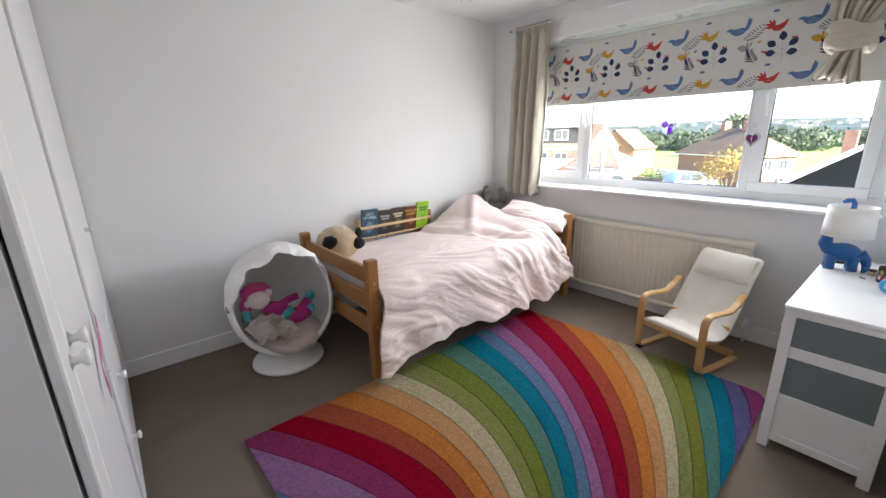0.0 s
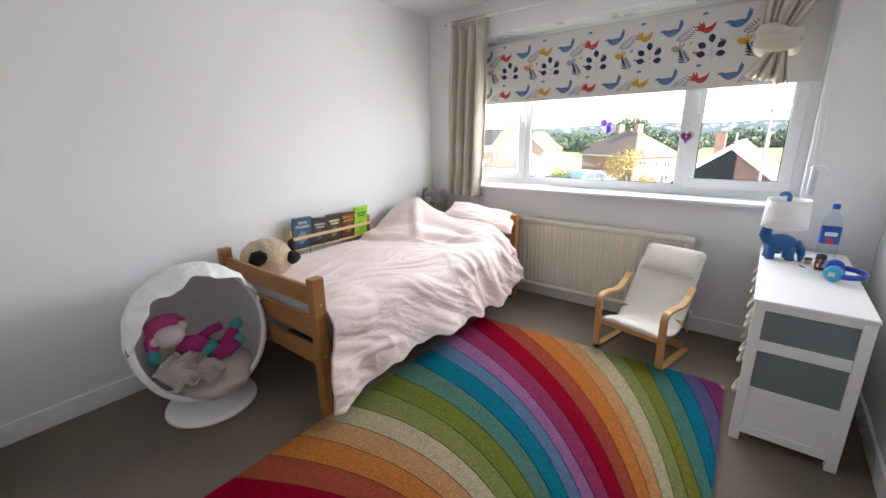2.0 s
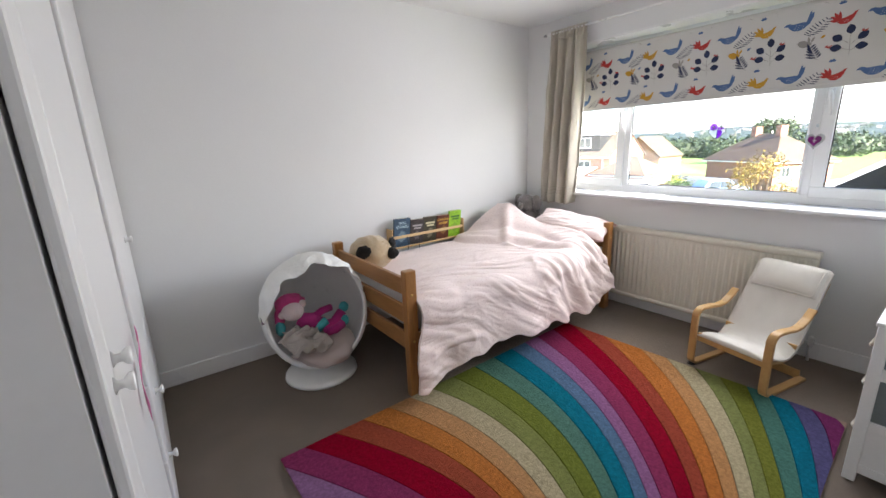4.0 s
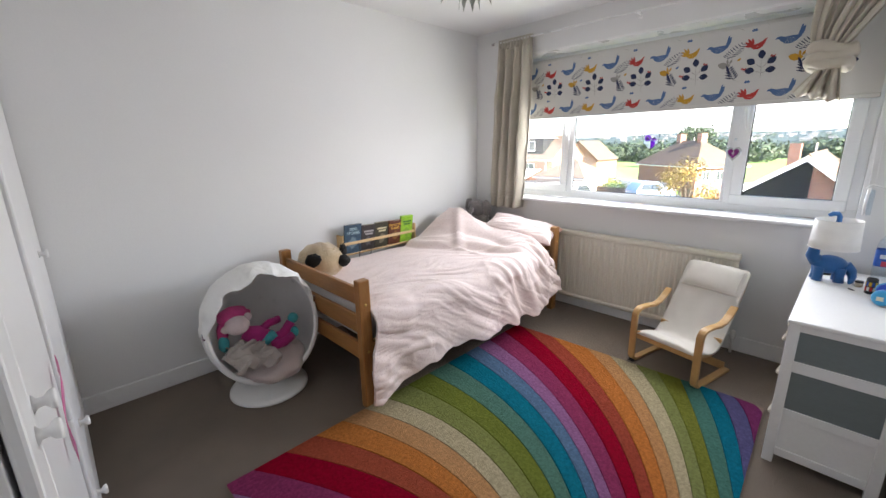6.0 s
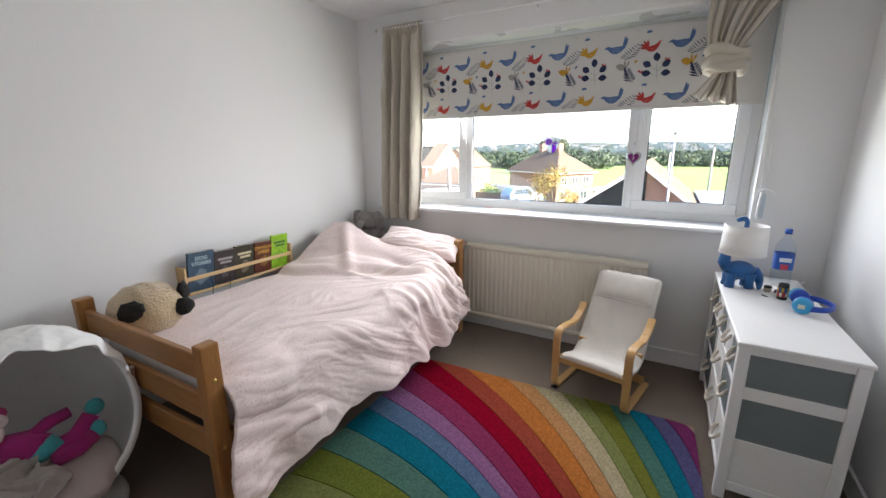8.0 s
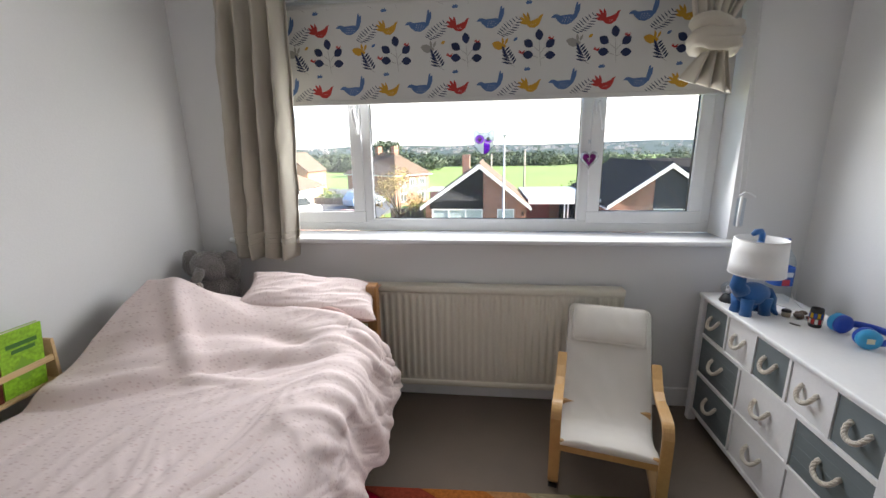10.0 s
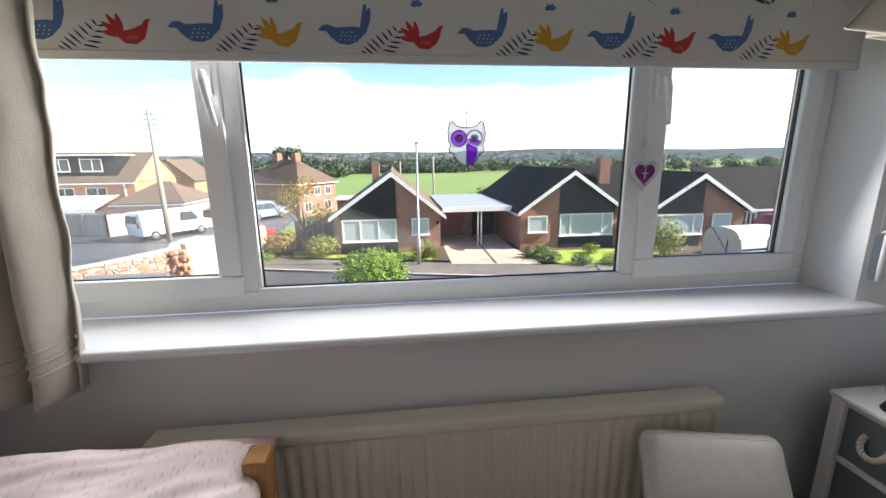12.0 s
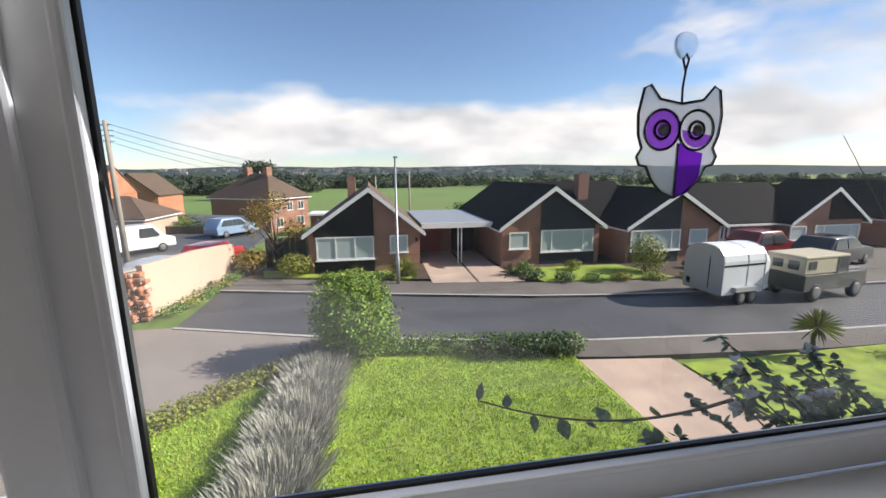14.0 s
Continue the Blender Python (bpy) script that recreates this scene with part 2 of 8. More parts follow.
def tube(bm, pts, r, seg=10, closed=False, radii=None, flat=None):
    """Sweeps a round (or flattened) section along points."""
    pts = [Vector(p) for p in pts]
    n = len(pts)
    rings = []
    side = None
    for i, p in enumerate(pts):
        a = pts[i - 1] if i or closed else p
        b = pts[(i + 1) % n] if i < n - 1 or closed else p
        d = (b - a).normalized()
        if side is None:
            up = Vector((0, 0, 1)) if abs(d.z) < 0.9 else Vector((1, 0, 0))
            side = d.cross(up).normalized()
        side = (side - d * side.dot(d)).normalized()
        other = side.cross(d)
        rr = radii[i] if radii else r
        ru, rv = (rr, rr) if not flat else flat
        rings.append([bm.verts.new(p + side * (ru * math.cos(t)) + other * (rv * math.sin(t))) for t in (2 * math.pi * k / seg for k in range(seg))])
    for i in range(n if closed else n - 1):
        u, v = rings[i], rings[(i + 1) % n]
        for k in range(seg):
            bm.faces.new((u[k], u[(k + 1) % seg], v[(k + 1) % seg], v[k]))
    if not closed:
        bm.faces.new(rings[0][::-1])
        bm.faces.new(rings[-1])
    return bm


def ribbon(bm, pts, half, thick, up=(0, 1, 0)):
    """Sweeps a flat rectangular lath along points; half is its half width along up."""
    pts, up = [Vector(p) for p in pts], Vector(up)
    rings = []
    for i, p in enumerate(pts):
        d = (pts[min(i + 1, len(pts) - 1)] - pts[max(i - 1, 0)]).normalized()
        nrm = d.cross(up).normalized()
        rings.append([bm.verts.new(p + up * a * half + nrm * b * thick / 2) for a, b in ((-1, -1), (1, -1), (1, 1), (-1, 1))])
    for u, v in zip(rings, rings[1:]):
        for k in range(4):
            bm.faces.new((u[k], u[(k + 1) % 4], v[(k + 1) % 4], v[k]))
    bm.faces.new(rings[0][::-1])
    bm.faces.new(rings[-1])
    bmesh.ops.recalc_face_normals(bm, faces=bm.faces[:])
    return bm


def lathe(bm, profile, seg=32, m=None):
    """Turns (radius, height) pairs about z."""
    rings = [[bm.verts.new((r * math.cos(t), r * math.sin(t), z)) for t in (2 * math.pi * k / seg for k in range(seg))] for r, z in profile]
    for u, v in zip(rings, rings[1:]):
        for k in range(seg):
            bm.faces.new((u[k], u[(k + 1) % seg], v[(k + 1) % seg], v[k]))
    if profile[0][0] > 1e-4:
        bm.faces.new(rings[0][::-1])
    if profile[-1][0] > 1e-4:
        bm.faces.new(rings[-1])
    vs = [v for r in rings for v in r]
    bmesh.ops.remove_doubles(bm, verts=vs, dist=1e-5)
    if m is not None:
        bmesh.ops.transform(bm, matrix=m, verts=[v for v in vs if v.is_valid])
    return bm


def blob(bm, c, r, seg=16, m=None, wob=0.0):
    """An ellipsoid, slightly uneven when wob is set."""
    out = bmesh.ops.create_uvsphere(bm, u_segments=seg, v_segments=max(6, seg * 2 // 3), radius=1)
    for v in out["verts"]:
        k = 1 + wob * noise.noise(v.co * 2.3 + Vector(c))
        v.co = Vector((v.co.x * r[0] * k, v.co.y * r[1] * k, v.co.z * r[2] * k))
    if m is not None:
        bmesh.ops.transform(bm, matrix=m, verts=out["verts"])
    bmesh.ops.translate(bm, vec=c, verts=out["verts"])
    return bm


def grid(bm, f, nu, nv, wrap=False):
    """A sheet from f(u, v), u and v in 0..1."""
    vs = [[bm.verts.new(f(i / nu, j / nv)) for j in range(nv + 1)] for i in range(nu + (0 if wrap else 1))]
    for i in range(nu):
        for j in range(nv):
            a, b = vs[i], vs[(i + 1) % len(vs)]
            bm.faces.new((a[j], b[j], b[j + 1], a[j + 1]))
    return bm


def solid(ob, t, offset=-1):
    md = ob.modifiers.new("thickness", "SOLIDIFY")
    md.thickness, md.offset = t, offset
    return ob


def arc(c, r, a0, a1, n=8):
    return [(c[0] + r * math.cos(radians(a0 + (a1 - a0) * k / n)), c[1] + r * math.sin(radians(a0 + (a1 - a0) * k / n))) for k in range(n + 1)]


def writing(name, body, size, material, parent, m, label=""):
    """Lettering in the built-in font, turned into a mesh part."""
    cu = bpy.data.curves.new(name, "FONT")
    cu.body, cu.size, cu.align_x, cu.align_y, cu.extrude = body, size, "CENTER", "CENTER", 0.0004
    tmp = bpy.data.objects.new(name, cu)
    scene.collection.objects.link(tmp)
    bpy.context.view_layer.update()
    me = bpy.data.meshes.new_from_object(tmp.evaluated_get(bpy.context.evaluated_depsgraph_get()))
    bpy.data.objects.remove(tmp)
    me.materials.clear()
    me.materials.append(material)
    ob = new(name, me)
    ob.parent, ob.matrix_basis = parent, m
    return tagged(ob, label)


# ---- the room ----
X0, X1, Y0, Y1, TOP = 0.62, 4.60, 1.82, 5.04, 2.455
WY0, WY1, WZ0, WZ1 = 2.19, 4.76, 0.95, 2.207       # window opening

setting("floor", boxes((X0 - 0.15, X1 + 0.02, Y0 - 0.15, Y1 + 0.15, -0.25, 0.0)), M["carpet"], "taupe brown fitted carpet", "carpet")
setting("ceiling", boxes((X0 - 0.15, X1 + 0.3, Y0 - 0.15, Y1 + 0.15, TOP, TOP + 0.2)), M["ceiling"], "white painted ceiling", "ceiling")
setting("wall_north", boxes((X0 - 0.15, X1, Y1, Y1 + 0.15, 0, TOP)), M["wall"], "plain white painted bedroom wall", "wall")
setting("wall_south", boxes((X0 - 0.15, X1, Y0 - 0.15, Y0, 0, TOP)), M["wall"], "plain white painted bedroom wall", "wall")
setting("wall_west", boxes((X0 - 0.15, X0, Y0, Y1, 0, TOP)), M["wall"], "plain white painted bedroom wall", "wall")
setting("wall_east", boxes(
    (X1, X1 + 0.3, Y0 - 0.15, WY0, -0.25, TOP), (X1, X1 + 0.3, WY1, Y1 + 0.15, -0.25, TOP),
    (X1, X1 + 0.29, WY0, WY1, -0.25, WZ0 - 0.03), (X1, X1 + 0.3, WY0, WY1, WZ1, TOP)), M["wall"], "white painted wall below and around the wide window", "wall")


def skirting(name, x0, x1, y0, y1):
    bm = boxes((x0, x1, y0, y1, 0.0, 0.11), bevel=0.006)
    setting(name, bm, M["gloss"], "white gloss skirting board", "skirting")


skirting("baseboard_north", X0, X1 - 0.016, Y1 - 0.016, Y1 + 0.001)
skirting("baseboard_east", X1 - 0.016, X1 + 0.001, Y0, Y1)
skirting("baseboard_south", X0, X1 - 0.016, Y0 - 0.001, Y0 + 0.016)

# window sill board with a rounded nose
bm = boxes((4.535, 4.790, 2.15, 4.83, 0.921, 0.95), bevel=0.011)
setting("window_sill", bm, mat("polished_white_board", (0.79, 0.80, 0.81), 0.19, 0.012, 3, 0.05, 6, clear=0.25), "white gloss window board with rounded nose", "window sill", True)

# the window
window = thing("window_1", pose(4.815, (WY0 + WY1) / 2, WZ0), "white plastic three light casement window", "window", kind="structure")
WC = (WY0 + WY1) / 2


def wbox(rows, bevel=0.004):
    bm = bmesh.new()
    for x0, x1, y0, y1, z0, z1 in rows:
        box(bm, x0 - 4.795, x1 - 4.795, y0 - WC, y1 - WC, z0 - WZ0, z1 - WZ0, bevel)
    return bm


def frame_rows(x0, x1, y0, y1, z0, z1, w):
    return [(x0, x1, y0, y1, z0, z0 + w), (x0, x1, y0, y1, z1 - w, z1), (x0, x1, y0, y0 + w, z0 + w, z1 - w), (x0, x1, y1 - w, y1, z0 + w, z1 - w)]


ML0, ML1, MR0, MR1 = 4.059, 4.115, 2.83, 2.887
part("window_frame", wbox(frame_rows(4.765, 4.796, WY0, WY1, WZ0, WZ1, 0.062) + [(4.765, 4.796, ML0, ML1, WZ0 + 0.062, WZ1 - 0.062), (4.765, 4.796, MR0, MR1, WZ0 + 0.062, WZ1 - 0.062)]), M["upvc"], window)
for y0, y1 in ((WY0 + 0.05, MR0 + 0.012), (ML1 - 0.012, WY1 - 0.05)):
    sash = part("sash", wbox(frame_rows(4.753, 4.795, y0, y1, WZ0 + 0.048, WZ1 - 0.048, 0.068), 0.006), M["upvc"], window)
    part("gasket", wbox(frame_rows(4.770, 4.781, y0 + 0.066, y1 - 0.066, WZ0 + 0.112, WZ1 - 0.112, 0.007), 0), M["gasket"], sash)
    pane = part("pane", wbox([(4.782, 4.786, y0 + 0.06, y1 - 0.06, WZ0 + 0.11, WZ1 - 0.11)], 0), M["glass"], window, "clear double glazed pane")
    pane.visible_shadow = False
    inner = y1 if y0 < 3 else y0
    hy = (inner - 0.03 if y0 < 3 else inner + 0.03) - WC
    bm = bmesh.new()
    box(bm, -0.054, -0.040, hy - 0.016, hy + 0.016, 0.63, 0.71, 0.004)
    tube(bm, [(-0.05, hy, 0.69), (-0.072, hy, 0.685), (-0.078, hy - 0.004, 0.66), (-0.076, hy - 0.012, 0.60), (-0.07, hy - 0.02, 0.55)], 0.009, 8, radii=[0.009, 0.010, 0.011, 0.009, 0.007])
    part("handle", bm, M["upvc"], sash, "white lever handle", True)
part("gasket", wbox(frame_rows(4.7745, 4.7815, MR1 - 0.002, ML0 + 0.002, WZ0 + 0.060, WZ1 - 0.060, 0.015), 0), M["gasket"], window)
part("glazing_bead", wbox(frame_rows(4.757, 4.774, MR1 - 0.004, ML0 + 0.004, WZ0 + 0.058, WZ1 - 0.058, 0.014), 0.004), M["upvc"], window)
part("spacer_bar", wbox(frame_rows(4.7875, 4.7935, MR1 - 0.001, ML0 + 0.001, WZ0 + 0.061, WZ1 - 0.061, 0.006), 0), M["spacer"], window)
pane = part("pane", wbox([(4.782, 4.786, MR1 + 0.004, ML0 - 0.004, WZ0 + 0.066, WZ1 - 0.066)], 0), M["glass"], window, "clear fixed double glazed pane")
pane.visible_shadow = False
# white cover strip over the head of the reveal
setting("trim", boxes((4.597, 4.785, WY0 + 0.002, WY1 - 0.002, WZ1 - 0.012, WZ1 + 0.002)), M["gloss"], "white boarded window head", "trim")

# ---- radiator ----
rad = thing("radiator", pose(4.555, 3.49, 0.10), "cream painted steel panel radiator under the window", "radiator")
RW = 0.81


def rad_face(u, v):
    y = -RW + 2 * RW * u
    ph = (y / 0.038) % 1.0
    rib = 0.007 * max(0.0, min(1.0, 4 * abs(ph - 0.5) - 0.5))
    env = min(1.0, min(v, 1 - v) / 0.08)
    return Vector((-0.034 - rib * env, y, 0.035 + 0.53 * v))


bm = grid(bmesh.new(), rad_face, 396, 14)
box(bm, -0.030, 0.0, -RW, RW, 0.0, 0.595, 0.006)
part("panel", bm, M["cream"], rad)
bm = bmesh.new()
box(bm, -0.046, 0.03, -RW - 0.005, RW + 0.005, 0.557, 0.600, 0.012, 3)
part("top_rail", bm, M["cream"], rad, "", True)
bm = bmesh.new()
box(bm, -0.044, -0.002, -RW, RW, 0.0, 0.036, 0.012, 3)
part("bottom_rail", bm, M["cream"], rad, "", True)
bm = tube(bmesh.new(), [(-0.01, -RW - 0.03, -0.10), (-0.01, -RW - 0.03, 0.02), (-0.012, -RW - 0.02, 0.03), (-0.012, -RW + 0.02, 0.03)], 0.0085, 10)
part("pipe", bm, M["gloss"], rad, "white painted pipe", True)
bm = lathe(bmesh.new(), [(0.013, -0.02), (0.017, -0.01), (0.017, 0.03), (0.012, 0.045)], 14, pose(-0.01, -RW - 0.03, 0.02))
part("valve", bm, M["gloss"], rad, "small white radiator valve", True)
for yy in (-0.55, 0.55):
    part("bracket", boxes((0.0, 0.045, yy - 0.02, yy + 0.02, 0.1, 0.5)), M["cream"], rad)

# ---- wardrobes along the west side ----
def wardrobe(y0, y1, front, top, knobs, label, doors):
    w = thing("wardrobe", pose((X0 + front) / 2, (y0 + y1) / 2, 0), label, "wardrobe", "fitted wardrobes")
    cx, cy = (X0 + front) / 2, (y0 + y1) / 2
    part("carcass", boxes((X0 + 0.01 - cx, front - 0.028 - cx, y0 - cy, y1 - cy, 0.0, top), bevel=0.002), M["ward"], w)
    obs = []
    for a, b, z0, z1 in doors:
        bm = boxes((front - 0.022 - cx, front - cx, a + 0.0015 - cy, b - 0.0015 - cy, z0, z1), bevel=0.006)
        obs.append((a, b, z0, z1, part("door", bm, M["ward"], w, "", False)))
    for ky, kz in knobs:
        host = next((o for a, b, z0, z1, o in obs if a <= ky <= b and z0 <= kz <= z1), w)
        bm = lathe(bmesh.new(), [(0.016, 0.0), (0.009, 0.005), (0.008, 0.014), (0.015, 0.020), (0.0175, 0.026), (0.015, 0.030), (0.0, 0.031)], 18,
                   pose(front - cx, ky - cy, kz, 0, 90, 0))
        part("knob", bm, M["gloss"], host, "round white knob", True)
    return w


wardrobe(2.94, 3.74, 1.25, 2.25, [(3.03, 1.02), (3.09, 1.045)], "tall white wardrobe with round knobs", [(2.94, 3.06, 0.06, 2.24), (3.06, 3.74, 0.06, 2.24)])
wardrobe(3.745, 5.02, 1.262, 2.25, [(4.51, 1.035), (4.01, 0.507), (3.92, 0.27)], "tall white wardrobe above two deep drawers",
         [(3.745, 4.36, 0.66, 2.24), (4.36, 5.02, 0.66, 2.24), (3.745, 5.02, 0.36, 0.655), (3.745, 5.02, 0.06, 0.355)])

# a pink hair ribbon hangs from the drawer joint
ribbon_pink = thing("hair_ribbon", pose(1.262, 3.53, 0.72), "bright pink ribbon hanging on the white wardrobe", "ribbon")
bm = grid(bmesh.new(), lambda u, v: Vector((0.002 + 0.004 * math.sin(u * 7) + 0.002 * v, 0.10 - 0.20 * u + 0.012 * math.sin(u * 6), 0.15 - 0.16 * u ** 1.3 + 0.05 * v)), 24, 4)
solid(part("strip", bm, mat("pink_satin", (0.65, 0.10, 0.32), 0.5, 0.05, 20, 0.1, 200, sheen=0.3), ribbon_pink, "", True), 0.001, 0)
# ---- rainbow rug ----
rug = thing("rug", pose(2.8, 3.13, 0.0), "rainbow striped carved pile rug on the carpet", "rug")
RUG = Vector((2.8, 3.13, 0))
RC = [(1.655, 3.935), (3.862, 3.965), (3.925, 2.37), (1.70, 2.285)]
STRIPE_LINES = [  # the line between two stripes, as three places along it
    (1.5, (3.87, 2.57), (3.55, 2.43), (3.08, 2.31)),
    (3.5, (3.84, 2.745), (3.42, 2.54), (2.96, 2.355)),
    (5.5, (3.86, 3.01), (3.42, 2.68), (2.87, 2.43)),
    (7.5, (3.86, 3.35), (3.40, 2.86), (2.80, 2.49)),
    (9.5, (3.85, 3.89), (3.35, 3.075), (2.73, 2.56)),
    (11.5, (3.50, 3.93), (3.19, 3.20), (2.65, 2.62)),
    (13.5, (3.23, 3.95), (3.01, 3.20), (2.57, 2.69)),
    (15.5, (2.88, 3.93), (2.81, 3.27), (2.50, 2.76)),
    (17.5, (2.53, 3.92), (2.61, 3.36), (2.42, 2.83)),
    (19.5, (2.25, 3.92), (2.39, 3.39), (2.32, 2.91)),
    (21.5, (1.93, 3.93), (2.17, 3.42), (2.21, 3.02)),
    (23.5, (1.62, 3.93), (1.85, 3.53), (1.98, 3.20)),
    (29.5, (0.70, 3.65), (0.95, 3.20), (1.08, 2.82)),
]
STRIPES = [(0.24, 0.045, 0.16), (0.13, 0.12, 0.27), (0.0, 0.20, 0.30), (0.09, 0.24, 0.20), (0.22, 0.24, 0.045), (0.27, 0.30, 0.11),
           (0.57, 0.49, 0.32), (0.62, 0.32, 0.14), (0.62, 0.22, 0.055), (0.42, 0.085, 0.05), (0.36, 0.002, 0.028), (0.34, 0.05, 0.14),
           (0.36, 0.16, 0.33), (0.13, 0.22, 0.36), (0.0, 0.21, 0.30), (0.11, 0.25, 0.20), (0.20, 0.24, 0.045), (0.27, 0.30, 0.10),
           (0.58, 0.50, 0.33), (0.62, 0.34, 0.16), (0.62, 0.23, 0.06), (0.44, 0.10, 0.055), (0.36, 0.002, 0.028), (0.33, 0.05, 0.15),
           (0.36, 0.18, 0.36), (0.13, 0.22, 0.36), (0.0, 0.20, 0.30), (0.10, 0.24, 0.20), (0.22, 0.24, 0.05)]


def stripe_line(s, t):
    for (a, *p), (b, *q) in zip(STRIPE_LINES, STRIPE_LINES[1:]):
        if s <= b:
            break
    k = (s - a) / (b - a)
    pts = [Vector(p[i]).lerp(Vector(q[i]), k) for i in range(3)]
    w = ((t - 0.5) * (t - 1) * 2, -4 * t * (t - 1), 2 * t * (t - 0.5))
    return pts[0] * w[0] + pts[1] * w[1] + pts[2] * w[2]


def clip_rug(bm, inset=0.0):
    cx = sum(c[0] for c in RC) / 4
    cy = sum(c[1] for c in RC) / 4
    for (ax, ay), (bx, by) in zip(RC, RC[1:] + RC[:1]):
        nrm = Vector((by - ay, ax - bx, 0)).normalized()
        if nrm.dot(Vector((cx - ax, cy - ay, 0))) > 0:
            nrm = -nrm
        co = Vector((ax, ay, 0)) - nrm * inset - RUG
        bmesh.ops.bisect_plane(bm, geom=bm.verts[:] + bm.edges[:] + bm.faces[:], dist=1e-6, plane_co=co, plane_no=nrm, clear_outer=True)


bm = bmesh.new()
low = [bm.verts.new(Vector((x, y, 0.001)) - RUG) for x, y in RC]
bm.faces.new(low)
ext = bmesh.ops.extrude_face_region(bm, geom=bm.faces[:])
bmesh.ops.translate(bm, vec=(0, 0, 0.007), verts=[g for g in ext["geom"] if isinstance(g, bmesh.types.BMVert)])
bmesh.ops.recalc_face_normals(bm, faces=bm.faces[:])
part("backing", bm, mat("rug_backing", (0.28, 0.19, 0.15), 0.95, 0.1, 30, 0.4, 300), rug)
for i, c in enumerate(STRIPES):
    bm = bmesh.new()
    rows = []
    for k in range(41):
        t = -0.12 + 1.75 * k / 40
        a, b = stripe_line(i - 0.5, t), stripe_line(i + 0.5, t)
        d = (b - a)
        g = min(0.0012 / max(d.length, 1e-4), 0.3)
        rows.append([a + d * u for u in (g, g * 2.2, 0.5, 1 - g * 2.2, 1 - g)])
    hs = (0.0150, 0.0170, 0.0175, 0.0170, 0.0150)
    vs = [[bm.verts.new(Vector((p.x, p.y, h)) - RUG) for p, h in zip(r, hs)] for r in rows]
    for u, v in zip(vs, vs[1:]):
        for k in range(4):
            try:
                bm.faces.new((u[k], u[k + 1], v[k + 1], v[k]))
            except ValueError:
                pass
    clip_rug(bm, 0.002)
    if not bm.faces:
        bm.free()
        continue
    edge = [e for e in bm.edges if e.is_boundary]
    ex = bmesh.ops.extrude_edge_only(bm, edges=edge)
    for v in ex["geom"]:
        if isinstance(v, bmesh.types.BMVert):
            v.co.z = 0.007
    bmesh.ops.recalc_face_normals(bm, faces=bm.faces[:])
    ob = part("stripe", bm, mat("rug_pile", tuple(0.82 * q ** 1.05 for q in c), 0.97, 0.20, 70, 1.0, 380, spec=0.05, dirt=0.35, dirt_color=tuple(0.58 * q ** 1.05 for q in c)), rug)

# ---- bed ----
bed = thing("bed", pose(3.40, 4.467, 0), "honey stained pine single bed with slatted ends", "bed")
BX0, BX1, BY0, BY1 = -1.00, 1.025, -0.52, 0.475      # outer size about the bed's middle


def post(x, y, h, name="post"):
    bm = boxes((x, x + 0.068, y, y + 0.052, 0, h), bevel=0.006)
    ob = part(name, bm, M["pine_z"], bed)
    for z in (0.345, 0.62):
        b = lathe(bmesh.new(), [(0.0085, 0), (0.0085, 0.0015), (0.005, 0.003), (0.0, 0.003)], 12, pose(x + 0.034, y - 0.0005, z, 90, 0, 0))
        part("bolt", b, M["brass"], ob, "brass bolt head", True)
    return ob


for x in (BX0, BX1 - 0.068):
    for y in (BY0, BY1 - 0.052):
        post(x, y, 0.757 if x < 0 else 0.745)
    xa = x + 0.022
    for z0, z1 in ((0.605, 0.705) if x < 0 else (0.53, 0.62), (0.435, 0.54) if x < 0 else (0.40, 0.49), (0.275, 0.375)):
        part("slat", boxes((xa, xa + 0.024, BY0 + 0.05, BY1 - 0.05, z0, z1), bevel=0.005), M["pine_y"], bed)
for y in (BY0 + 0.012, BY1 - 0.036):
    part("side_rail", boxes((BX0 + 0.066, BX1 - 0.066, y, y + 0.024, 0.275, 0.385), bevel=0.004), M["pine_x"], bed)
for k in range(12):
    x = BX0 + 0.13 + k * 0.158
    part("bed_slat", boxes((x, x + 0.07, BY0 + 0.036, BY1 - 0.036, 0.335, 0.352), bevel=0.002), M["pale_pine"], bed)

mattress = thing("mattress", pose(3.41, 4.465, 0.353), "white mattress with a white fitted sheet", "mattress")
bm = boxes((-0.935, 0.93, -0.45, 0.45, 0.0, 0.19), bevel=0.045)
part("body", bm, M["sheet"], mattress, "", True)


